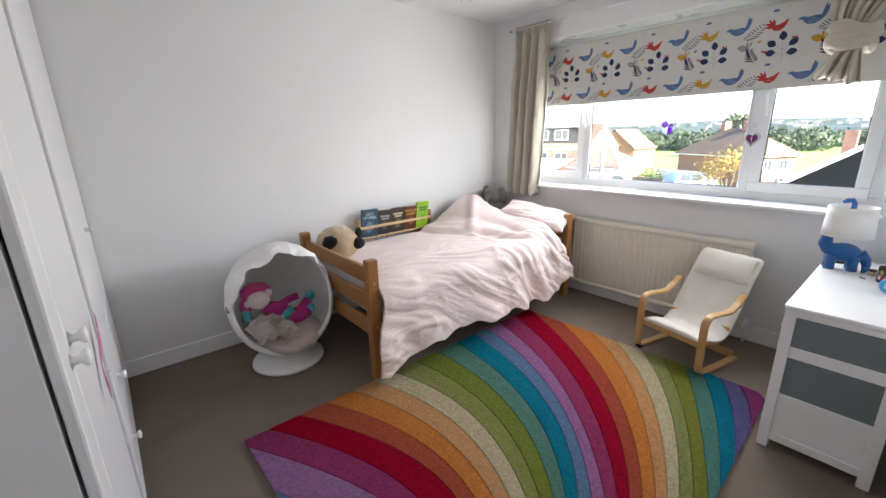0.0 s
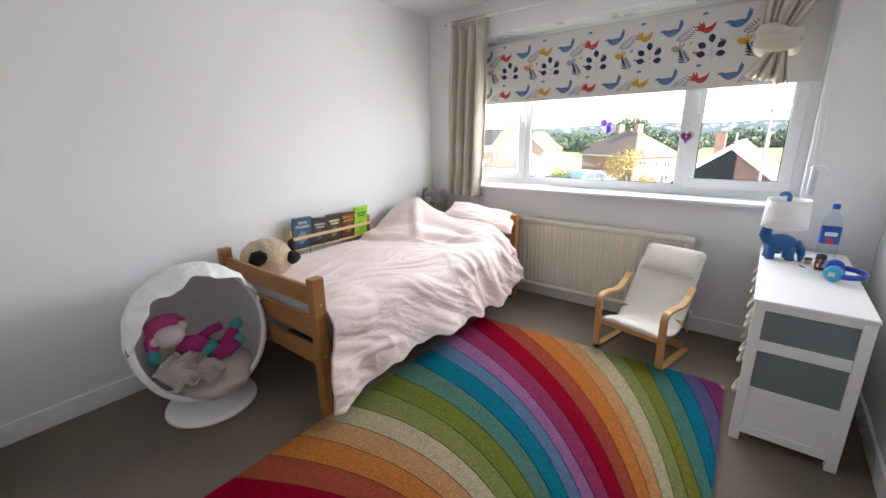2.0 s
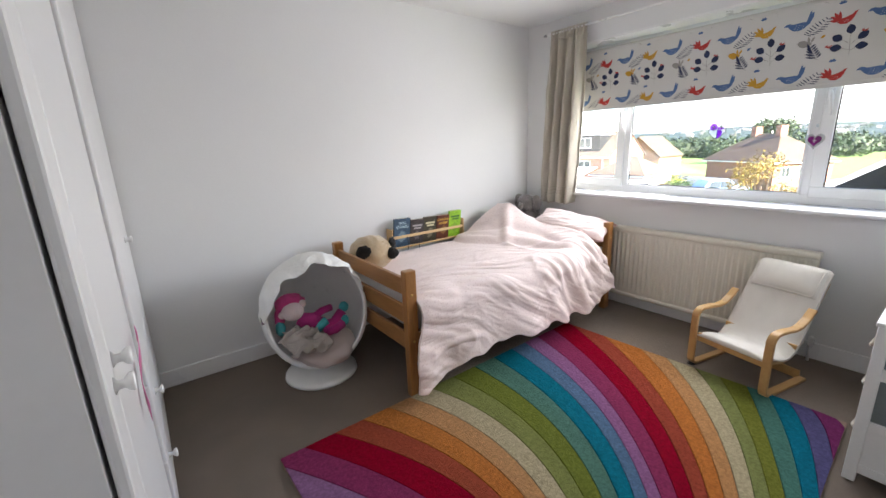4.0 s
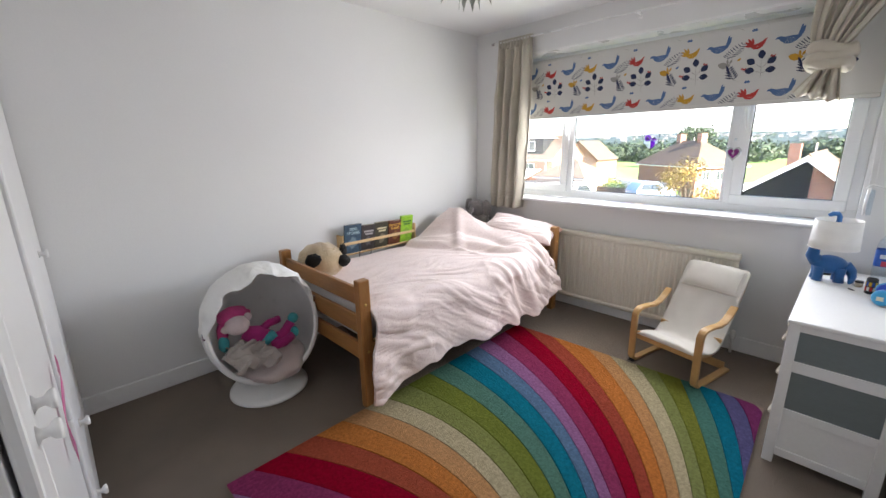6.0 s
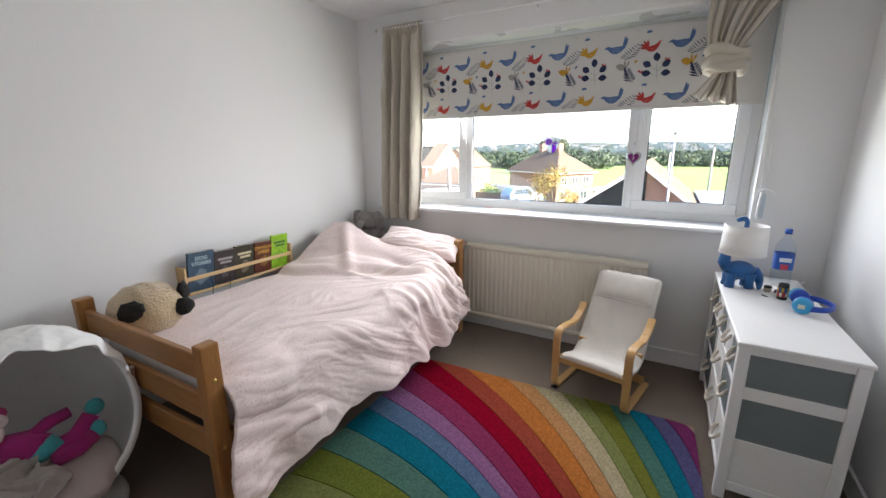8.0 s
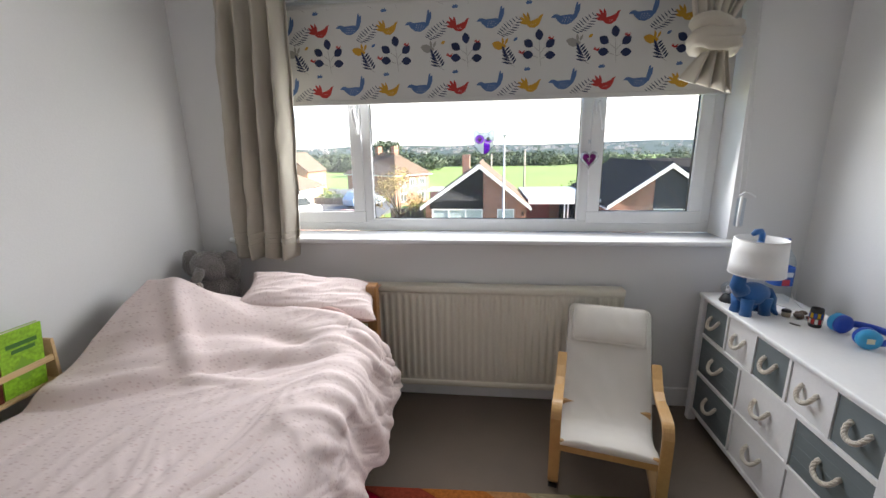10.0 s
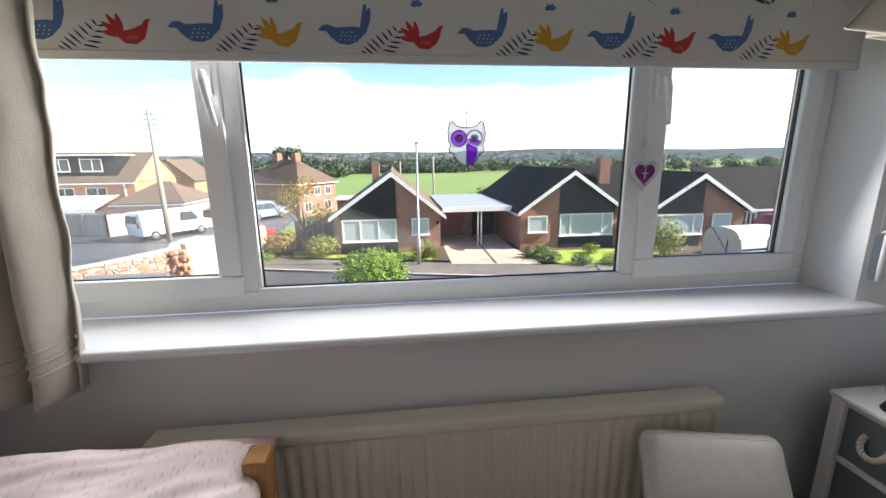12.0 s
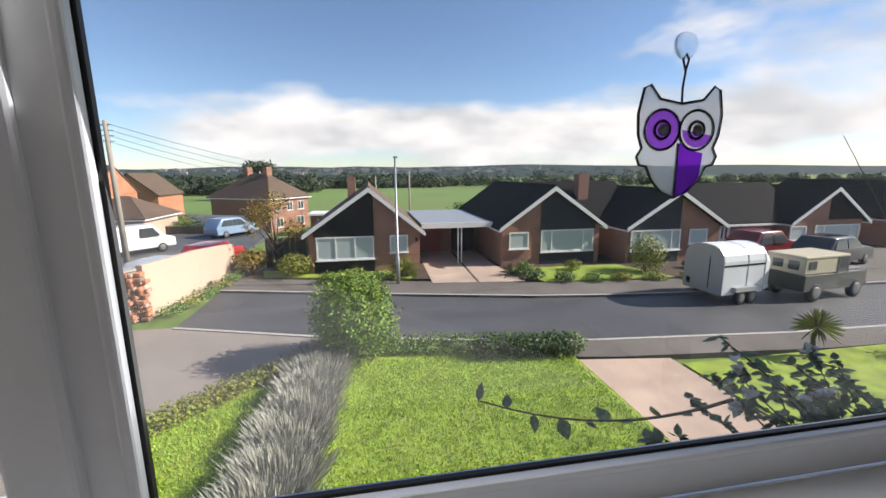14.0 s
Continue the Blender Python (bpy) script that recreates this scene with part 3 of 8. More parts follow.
# printed cotton: small pink and brown sprigs on white
def duvet_mat():
    m = mat("sprig_print_cotton", (0.83, 0.70, 0.675), 0.9, 0.03, 5, 0.07, 300, sheen=0.1)
    n, l = m.node_tree.nodes, m.node_tree.links
    p = n["Principled BSDF"]
    src = p.inputs["Base Color"].links[0].from_socket
    tc, mp, vo = n.new("ShaderNodeTexCoord"), n.new("ShaderNodeMapping"), n.new("ShaderNodeTexVoronoi")
    mp.inputs["Scale"].default_value, mp.inputs["Rotation"].default_value = (95, 38, 60), (0.5, 0.35, 0.8)
    l.new(tc.outputs["Object"], mp.inputs["Vector"])
    l.new(mp.outputs[0], vo.inputs["Vector"])
    vo.inputs["Scale"].default_value = 1.0
    rg = n.new("ShaderNodeMapRange")
    rg.inputs[1].default_value, rg.inputs[2].default_value, rg.inputs[3].default_value, rg.inputs[4].default_value = 0.08, 0.36, 0.42, 0.0
    l.new(vo.outputs["Distance"], rg.inputs[0])
    cr = n.new("ShaderNodeValToRGB")
    cr.color_ramp.elements[0].color, cr.color_ramp.elements[1].color = (0.52, 0.25, 0.24, 1), (0.36, 0.26, 0.24, 1)
    sep = n.new("ShaderNodeSeparateColor")
    l.new(vo.outputs["Color"], sep.inputs[0])
    l.new(sep.outputs[0], cr.inputs["Fac"])
    mx = n.new("ShaderNodeMix")
    mx.data_type = "RGBA"
    l.new(rg.outputs[0], mx.inputs["Factor"])
    l.new(src, mx.inputs["A"])
    l.new(cr.outputs[0], mx.inputs["B"])
    l.new(mx.outputs["Result"], p.inputs["Base Color"])
    return m


M["duvet"] = duvet_mat()
M["duvet_pink"] = mat("pink_cotton", (0.60, 0.40, 0.37), 0.9, 0.03, 12, 0.2, 260)


def fold(x, y, a, freq, seed):
    """A ridge pattern running along direction a: soft crests with sharp creases."""
    c, s = math.cos(a), math.sin(a)
    u, v = c * x + s * y, -s * x + c * y
    q = noise.noise(Vector((u * freq * 0.24, v * freq + 0.6 * noise.noise(Vector((u * 2, v * 2, seed))), seed)))
    return 1 - min(1.0, abs(q) * 2.6)


def smooth(a, b, x):
    t = max(0.0, min(1.0, (x - a) / (b - a)))
    return t * t * (3 - 2 * t)


duvet = thing("duvet", pose(3.41, 4.465, 0.545), "rumpled pale pink sprig print duvet hanging over the bed side", "duvet")
TOPW = 0.985


def duvet_at(u, v):
    # u along the bed from foot to head, v from the wall across and down the open side
    x = -0.946 + 1.783 * u
    scallop = 0.016 * math.sin(u * 31 + 1.5 * math.sin(u * 9)) + 0.009 * math.sin(u * 57 + 1)
    hang = 0.455 - 0.085 * smooth(0.02, 0.22, u) + 0.02 * smooth(0.3, 0.6, u) - 0.10 * smooth(0.80, 1.0, u) + scallop
    s = v * (TOPW + hang)
    # the upper end is heaped up, with a sharp fold against the wall
    tent = max(0.0, 1 - abs(u - 0.885) / (0.24 if u < 0.885 else 0.12)) ** 1.35
    crease = u - 0.57 - 0.27 * s / 0.95 + 0.02 * math.sin(s * 9)
    open_side = 1 - smooth(0.82, 1.02, s)
    hump = (0.050 * smooth(-0.012, 0.040, crease) + 0.070 * smooth(0.03, 0.26, crease)) * open_side + 0.150 * tent * math.exp(-(max(0.0, s - 0.11) / 0.23) ** 2)
    hump -= 0.030 * math.exp(-((crease - 0.085 - 0.05 * math.sin(s * 5)) / 0.030) ** 2) * smooth(0.10, 0.28, s) * (1 - smooth(0.70, 0.90, s))
    ridge = s - 0.10 - 1.75 * (0.885 - u)
    hump += 0.030 * math.exp(-(ridge / 0.06) ** 2) * smooth(0.62, 0.80, u) * smooth(0.05, 0.25, s) * (1 - smooth(0.75, 0.95, s))
    r = 0.09
    lip = hump * (1 - smooth(0.85, 1.1, s))
    if s < TOPW - r:
        y, z, n = 0.43 - s, 0.030 + hump, Vector((0, 0, 1))
    elif s < TOPW + r * 0.57:
        t = (s - TOPW + r) / (r * 1.57) * math.pi / 2
        y, z = 0.43 - (TOPW - r) - r * math.sin(t), 0.030 + lip - r * (1 - math.cos(t))
        n = Vector((0, -math.sin(t), math.cos(t)))
    else:
        d = s - TOPW - r * 0.57
        y, z, n = 0.43 - TOPW - 0.075 * smooth(0.0, 0.4, d) * (0.5 + 0.7 * smooth(0.25, 0.95, u)), 0.030 + lip - r - d * 0.99, Vector((0, -1, 0.1))
    # folds run along the bed on top and curl down the side towards the head
    down = smooth(0.45, 1.25, s)
    q = s - 0.30 * x * (0.2 + down) + 0.06 * math.sin(x * 3.1 + s * 2) + 0.05 * noise.noise(Vector((x * 3.2, s * 3.2, 9)))
    patch = smooth(-0.25, 0.35, noise.noise(Vector((x * 2.1, s * 2.4, 11.3))))
    patch2 = smooth(-0.3, 0.3, noise.noise(Vector((x * 3.4 + 5, s * 3.1, 4.7))))
    bend = 0.22 * noise.noise(Vector((x * 1.5, s * 1.7, 21)))
    w = 0.011 * patch * fold(x, q, 0.10 + bend, 5.5, 1.7) + 0.008 * patch2 * fold(x, q + 0.2 * x, 0.24 - bend, 9.0, 5.1)
    w += (0.009 * patch * fold(x, q, 0.42 + bend, 10.5, 3.3) + 0.005 * patch2 * fold(x, s, -0.35 - bend, 15.0, 8.3) + 0.0018 * fold(x, q, 0.25 + bend, 26.0, 6.3)) * (0.15 + 0.85 * smooth(0.30, 0.80, s))
    w += 0.022 * noise.noise(Vector((x * 2.3, s * 2.6, 2)))
    w += 0.016 * down * math.sin(u * 31 + 1.5 * math.sin(u * 9) - s * 4) * smooth(1.10, 1.38, s)
    w += 0.022 * smooth(0.50, 0.72, u) * fold(x, s + 0.25 * x, 1.25, 4.2, 12.6) * patch2 + 0.010 * smooth(0.5, 0.7, u) * fold(x, s, 1.0, 9.0, 2.2)
    mid = (0.45 + 0.85 * smooth(0.28, 0.62, v) - 0.25 * smooth(0.85, 1.0, v)) * (1 - 0.35 * smooth(0.7, 0.95, u) * (1 - smooth(0.8, 1.0, s)))
    p = Vector((x, y, z)) + n * (w * mid)
    p.y = min(p.y, -0.538) if s > TOPW + 0.02 else p.y
    # the head end rolls over the pillow's foot
    p.z -= 0.06 * smooth(0.95, 1.0, u) * (1 - smooth(0.9, 1.1, s))
    p.x += (0.04 * math.sin(v * 6) - 0.03) * smooth(0.85, 1.0, u) + 0.06 * smooth(0.8, 1.0, u) * smooth(1.0, 1.3, s) - 0.075 * (1 - smooth(0.0, 0.14, u)) * smooth(1.0, 1.3, s)
    return p


bm = grid(bmesh.new(), duvet_at, 340, 280)
cover = part("cover", bm, M["duvet"], duvet, "", True)
solid(cover, 0.016, -1)
edge = [duvet_at(0.992, 0.40 + 0.28 * k / 24) + Vector((0.004, 0, 0.016 + 0.012 * math.sin(math.pi * k / 24))) for k in range(25)]
part("turned_edge", tube(bmesh.new(), edge, 0.018, 10, radii=[0.004 + 0.018 * math.sin(math.pi * k / 24) for k in range(25)]), M["duvet_pink"], duvet, "plain pink lining turned over at the head", True)


def pillow_mesh(a, b, h, seed):
    bm = bmesh.new()
    for sgn in (1, -1):
        def f(u, v, sgn=sgn):
            x, y = 2 * u - 1, 2 * v - 1
            e = max(0.0, (1 - x ** 4) * (1 - y ** 4)) ** 0.42
            pin = 1 - 0.10 * (1 - x * x) * y * y - 0.02
            pin2 = 1 - 0.10 * (1 - y * y) * x * x
            k = 0.012 * fold(x * 0.4, y * 0.3, 1.1, 5, seed) + 0.007 * fold(x * 0.4, y * 0.3, 0.3, 14, seed + 2) + 0.01 * noise.noise(Vector((x * 2, y * 2, seed)))
            return Vector((x * a * pin2, y * b * pin, sgn * (h * e + k * e)))
        grid(bm, f, 56, 40)
    bmesh.ops.remove_doubles(bm, verts=bm.verts[:], dist=0.002)
    bmesh.ops.recalc_face_normals(bm, faces=bm.faces[:])
    # the reverse is plain pink, folded over the back edge at one end
    for fc in bm.faces:
        c = fc.calc_center_median()
        fc.material_index = 1 if c.z < 0.0 or (c.y < -0.74 * b and c.x < 0.0) else 0
    return bm


pillow = thing("pillow", pose(4.295, 4.255, 0.710, -17, -8, 101), "pale pink sprig print pillow with a plain pink reverse", "pillow")
part("pillowcase", pillow_mesh(0.335, 0.150, 0.046, 3.1), [M["duvet"], M["duvet_pink"]], pillow, "", True)

# soft toys in the corner by the wall
M["grey_fur"] = mat("grey_plush", (0.20, 0.185, 0.18), 0.98, 0.2, 18, 1.0, 120, sheen=0.5)
toy = thing("soft_toy", pose(4.43, 4.86, 0.655), "dark grey plush elephant slumped in the bed corner", "soft toy")
bm = bmesh.new()
blob(bm, (0, 0, 0.02), (0.10, 0.13, 0.13), 20, wob=0.12)
blob(bm, (-0.03, 0.0, 0.17), (0.085, 0.10, 0.085), 20, wob=0.12)
part("body", bm, M["grey_fur"], toy, "", True)
for y in (0.105, -0.11):
    part("ear", blob(bmesh.new(), (-0.02, y, 0.175), (0.03, 0.06, 0.078), 14, wob=0.2), M["grey_fur"], toy, "floppy plush ear", True)
part("trunk", tube(bmesh.new(), [(-0.10, 0.0, 0.17), (-0.14, 0.01, 0.12), (-0.15, 0.02, 0.06)], 0.025, 10, radii=[0.03, 0.024, 0.018]), M["grey_fur"], toy, "", True)
toy = thing("soft_toy", pose(4.28, 4.90, 0.66), "small brown patterned plush toy on the duvet", "soft toy")
bm = bmesh.new()
blob(bm, (0, 0, 0.02), (0.06, 0.05, 0.05), 16, wob=0.2)
blob(bm, (-0.02, -0.03, 0.075), (0.042, 0.042, 0.04), 14, wob=0.2)
blob(bm, (-0.02, -0.07, 0.10), (0.018, 0.018, 0.02), 10)
blob(bm, (-0.02, 0.01, 0.105), (0.018, 0.018, 0.02), 10)
part("body", bm, mat("speckled_plush", (0.42, 0.36, 0.31), 0.97, 0.45, 60, 0.8, 160, sheen=0.4), toy, "", True)

# pug cushion at the bed foot
M["tan_fur"] = mat("tan_plush", (0.56, 0.42, 0.26), 0.98, 0.10, 14, 1.0, 110, sheen=0.5)
M["black_fur"] = mat("black_plush", (0.010, 0.009, 0.009), 0.98, 0.2, 30, 1.0, 110, sheen=0.02)
pug = thing("plush_dog", pose(2.615, 4.75, 0.672), "round tan plush pug cushion with black ears", "soft toy")
bm = blob(bmesh.new(), (0, 0, 0), (0.16, 0.17, 0.125), 28, wob=0.07)
for v in bm.verts:
    v.co.z += 0.006 * math.sin(v.co.x * 90) * smooth(0.02, 0.1, v.co.z)
part("body", bm, M["tan_fur"], pug, "", True)
for dx, dy, dz, rz in ((-0.115, -0.110, 0.045, -50), (0.132, -0.075, 0.062, 50)):
    bm = blob(bmesh.new(), (0, 0, 0), (0.058, 0.026, 0.044), 16, pose(0, 0, 0, 0, 35 if dx > 0 else -20, rz), 0.3)
    bmesh.ops.translate(bm, vec=(dx, dy, dz), verts=bm.verts[:])
    part("ear", bm, M["black_fur"], pug, "black plush ear", True)
bm = blob(bmesh.new(), (0.088, -0.145, 0.012), (0.048, 0.042, 0.042), 16, wob=0.12)
part("muzzle", bm, M["black_fur"], pug, "black plush muzzle", True)
for k in range(3):
    bm = tube(bmesh.new(), [(-0.02 + 0.03 * k - 0.03, -0.085, 0.088 + 0.006 * k), (-0.02 + 0.03 * k, -0.10, 0.092), (-0.02 + 0.03 * k + 0.03, -0.088, 0.086)], 0.008, 8)
    part("wrinkle", bm, M["tan_fur"], pug, "", True)

# ---- book rack on the wall ----
rack = thing("book_rack", pose(3.28, 4.994, 0.60), "pale pine wall rack holding children's paperbacks", "book rack")
for x in (-0.375, 0.363):
    bm = boxes((x, x + 0.012, -0.045, 0.043, 0.0, 0.165), bevel=0.002)
    part("side", bm, M["pale_pine"], rack)
part("base", boxes((-0.363, 0.363, -0.043, 0.043, 0.002, 0.014), bevel=0.001), M["pale_pine"], rack)
part("back_rail", boxes((-0.363, 0.363, 0.032, 0.043, 0.10, 0.15), bevel=0.001), M["pale_pine"], rack)
part("front_rail", boxes((-0.363, 0.363, -0.043, -0.032, 0.085, 0.108), bevel=0.002), M["pale_pine"], rack)
for x in (-0.23, -0.12):
    bm = tube(bmesh.new(), [(x, -0.047, 0.09), (x + 0.004, -0.052, 0.04), (x - 0.012, -0.055, -0.05), (x - 0.02, -0.05, -0.10)], 0.0022, 6)
    part("ribbon", bm, M["black"], rack, "thin black ribbon")
BOOKS = [(-0.355, 0.15, 0.235, (0.035, 0.075, 0.12), "dark blue paperback of dog stories", "DOG\nSTORIES", (0.55, 0.75, 0.80)),
         (-0.20, 0.13, 0.21, (0.035, 0.028, 0.030), "dark paperback with grey lettering", "", (0.35, 0.33, 0.33)),
         (-0.065, 0.13, 0.215, (0.04, 0.035, 0.02), "black paperback with pale lettering", "", (0.6, 0.55, 0.35)),
         (0.075, 0.125, 0.21, (0.10, 0.025, 0.012), "dark red and orange dragon paperback", "DRAGON\nAMBER", (0.75, 0.42, 0.06)),
         (0.205, 0.13, 0.235, (0.24, 0.46, 0.03), "bright green paperback with a picture cover", "", (0.05, 0.16, 0.03))]
for x, w, h, c, lab, words, tc in BOOKS:
    tilt = random.uniform(-2.5, 2.5)
    bk = thing("book", pose(3.28 + x + w / 2, 4.974, 0.616, 7, tilt, 0), lab, "book", "books in the wall rack")
    part("pages", boxes((-w / 2 + 0.003, w / 2 - 0.002, -0.007, 0.007, 0.002, h - 0.002)), mat("paper_edge", (0.7, 0.66, 0.56), 0.9, 0.05, 40, 0.2, 300), bk, "cream page block")
    cm = mat("book_cover", c, 0.35, 0.25, 25, 0.02, 90)
    part("cover", boxes((-w / 2, w / 2, -0.009, -0.007, 0, h), (-w / 2, w / 2, 0.007, 0.009, 0, h), (-w / 2 - 0.001, -w / 2, -0.009, 0.009, 0, h)), cm, bk)
    ink = plastic("cover_ink", tc, 0.4)
    if words:
        writing("title", words, 0.031, ink, bk, pose(0, -0.0095, h - 0.055, 90, 0, 0), "printed title lettering")
    else:
        part("title", boxes((-w * 0.36, w * 0.36, -0.0098, -0.0088, h - 0.06, h - 0.045), (-w * 0.25, w * 0.3, -0.0098, -0.0088, h - 0.082, h - 0.068)), ink, bk, "printed title bars")
    bm = bmesh.new()
    bm.faces.new([bm.verts.new((w * 0.34 * math.cos(q * 0.45) * random.uniform(0.5, 1), -0.0094, h * 0.36 + h * 0.24 * math.sin(q * 0.45) * random.uniform(0.5, 1))) for q in range(14)])
    part("picture", bm, plastic("cover_picture", tuple(min(1, 0.75 * a + 0.2 * b + 0.01) for a, b in zip(c, tc)), 0.4), bk, "printed cover picture")

# ---- egg chair ----
egg = thing("egg_chair", pose(2.105, 4.575, 0, 0, 0, -6), "white plastic swivel egg chair with a pull-down hood", "chair")
bm = lathe(bmesh.new(), [(0.0, 0.0), (0.215, 0.0), (0.225, 0.008), (0.222, 0.024), (0.20, 0.034), (0.13, 0.050), (0.07, 0.075), (0.055, 0.10), (0.0, 0.10)], 48)
part("base", bm, M["shell"], egg, "", True)
TILT_E = pose(0, 0, 0.43, -17, 0, 0)                 # opening looks slightly up; local -y is the opening
EA, EB, EC = 0.305, 0.33, 0.345


def egg_pt(th, ph, k=1.0):
    """th: angle from the back pole (+y), ph round it."""
    r = math.sin(th)
    return TILT_E @ Vector((EA * k * r * math.cos(ph), EB * k * math.cos(th) - 0.02, EC * k * r * math.sin(ph)))


TH = radians(101)
bm = grid(bmesh.new(), lambda u, v: egg_pt(0.001 + TH * v, -2 * math.pi * u), 56, 26, wrap=True)
bmesh.ops.remove_doubles(bm, verts=bm.verts[:], dist=0.002)
shell = part("shell", bm, M["shell"], egg, "", True)
solid(shell, 0.012, -1)
bm = tube(bmesh.new(), [egg_pt(TH, 2 * math.pi * k / 56, 0.985) for k in range(56)], 0.0125, 10, closed=True)
part("rim", bm, M["shell"], egg, "rounded white rim", True)
# the hood: gathered white cloth over the upper part of the opening
M["hood"] = mat("white_nylon", (0.80, 0.80, 0.79), 0.7, 0.03, 9, 0.25, 200)


def hood_at(u, v):
    ph = radians(10 + 170 * u)
    arch = max(0.0, math.sin(math.pi * u)) ** 0.45
    lip = 0.50 + 0.05 * math.sin(u * 23) + 0.016 * math.sin(u * 47 + 1) + 0.06 * u
    th = TH * 0.34 + (TH * 0.665 + lip * arch) * v
    gather = 0.018 * math.sin(ph * 13 + 3 * math.sin(ph * 2)) * v ** 2 + 0.045 * (fold(u * 2.4, v * 0.7, 1.25, 3.4, 4.4) - 0.5) * v + 0.012 * noise.noise(Vector((u * 14, v * 9, 4.4))) + 0.010 * (fold(u * 2.2, v * 1.1, 0.7, 7.5, 1.9) - 0.5) + 0.006 * (fold(u * 2.2, v * 1.1, -0.5, 15.0, 7.9) - 0.5)
    return egg_pt(th, ph, 1.035 + (0.05 * v - 0.035 * v ** 4) * arch + gather)


bm = grid(bmesh.new(), hood_at, 150, 70)
hood = part("hood", bm, M["hood"], egg, "crumpled white cloth hood", True)
solid(hood, 0.004, 0)
for ph in (12, 178):
    p = egg_pt(TH, radians(ph), 1.03)
    part("clip", boxes((p.x - 0.012, p.x + 0.012, p.y - 0.008, p.y + 0.012, p.z - 0.02, p.z + 0.02), bevel=0.003), M["chrome"], egg, "small grey hood clip")
cush = thing("cushion", pose(2.115, 4.50, 0.215, 16, 0, -6), "dusty pink round cushion in the egg chair", "cushion")
bm = blob(bmesh.new(), (0, 0, 0), (0.19, 0.18, 0.075), 32, wob=0.12)
part("cover", bm, mat("dusty_pink_cotton", (0.50, 0.42, 0.40), 0.92, 0.04, 8, 0.25, 200, sheen=0.3), cush, "", True)
throw = thing("blanket", pose(1.985, 4.445, 0.285, 18, 0, -4), "crumpled grey beige baby blanket in the egg chair", "blanket")
bm = grid(bmesh.new(), lambda u, v: Vector((-0.115 + 0.23 * u + 0.03 * math.sin(v * 9), -0.10 + 0.22 * v, 0.03 + 0.045 * fold(u * 0.25, v * 0.25, 0.7, 16, 2.0) + 0.02 * fold(u * .2, v * .2, -0.5, 30, 3.0) - 0.09 * ((u - 0.5) ** 2 + (v - 0.5) ** 2))), 46, 46)
ob = part("cloth", bm, mat("beige_muslin", (0.40, 0.36, 0.335), 0.95, 0.06, 20, 0.3, 300), throw, "", True)
solid(ob, 0.006, 0)
doll = thing("plush_doll", pose(2.10, 4.60, 0.370, 0, 0, -8), "pink and teal plush mermaid doll in a bunny mask", "soft toy")
bm = bmesh.new()
mats = [mat("magenta_plush", (0.36, 0.018, 0.16), 0.97, 0.1, 30, 0.5, 200, sheen=0.1), mat("teal_plush", (0.05, 0.33, 0.36), 0.97, 0.1, 30, 0.5, 200, sheen=0.1), mat("white_plush", (0.72, 0.60, 0.60), 0.97, 0.05, 30, 0.5, 200, sheen=0.1), mat("pink_plush", (0.55, 0.06, 0.22), 0.97, 0.1, 30, 0.5, 200, sheen=0.1)]


def add_doll(idx, fn):
    before = set(bm.faces)
    fn()
    for f in bm.faces:
        if f not in before:
            f.material_index = idx


add_doll(0, lambda: tube(bm, [(-0.10, -0.03, 0.03), (-0.03, -0.05, 0.0), (0.03, -0.07, -0.03)], 0.05, 14, radii=[0.04, 0.062, 0.05]))
add_doll(2, lambda: blob(bm, (-0.125, -0.055, 0.095), (0.066, 0.052, 0.058), 18))
add_doll(3, lambda: blob(bm, (-0.13, -0.015, 0.135), (0.088, 0.05, 0.062), 18, wob=0.15))
add_doll(3, lambda: blob(bm, (-0.20, -0.03, 0.06), (0.032, 0.035, 0.06), 12, wob=0.2))
add_doll(2, lambda: blob(bm, (-0.185, -0.06, 0.085), (0.026, 0.014, 0.024), 12))
add_doll(2, lambda: blob(bm, (-0.065, -0.06, 0.135), (0.022, 0.014, 0.024), 12))
add_doll(1, lambda: blob(bm, (-0.205, -0.05, 0.0), (0.03, 0.028, 0.05), 12, wob=0.15))
add_doll(0, lambda: tube(bm, [(0.0, -0.05, 0.03), (0.05, -0.04, 0.055), (0.11, -0.03, 0.06)], 0.022, 10, radii=[0.024, 0.024, 0.022]))
add_doll(1, lambda: tube(bm, [(-0.03, -0.09, -0.05), (0.02, -0.10, -0.015), (0.06, -0.09, 0.0)], 0.03, 12))
add_doll(0, lambda: tube(bm, [(0.03, -0.09, -0.04), (0.11, -0.09, -0.02), (0.165, -0.07, 0.035)], 0.03, 12, radii=[0.036, 0.034, 0.03]))
add_doll(1, lambda: blob(bm, (0.18, -0.066, 0.06), (0.032, 0.028, 0.034), 14))
add_doll(0, lambda: tube(bm, [(0.03, -0.12, -0.06), (0.10, -0.13, -0.05), (0.155, -0.11, -0.03)], 0.028, 12))
add_doll(1, lambda: blob(bm, (0.17, -0.105, -0.015), (0.026, 0.026, 0.034), 14))
part("body", bm, mats, doll, "", True)

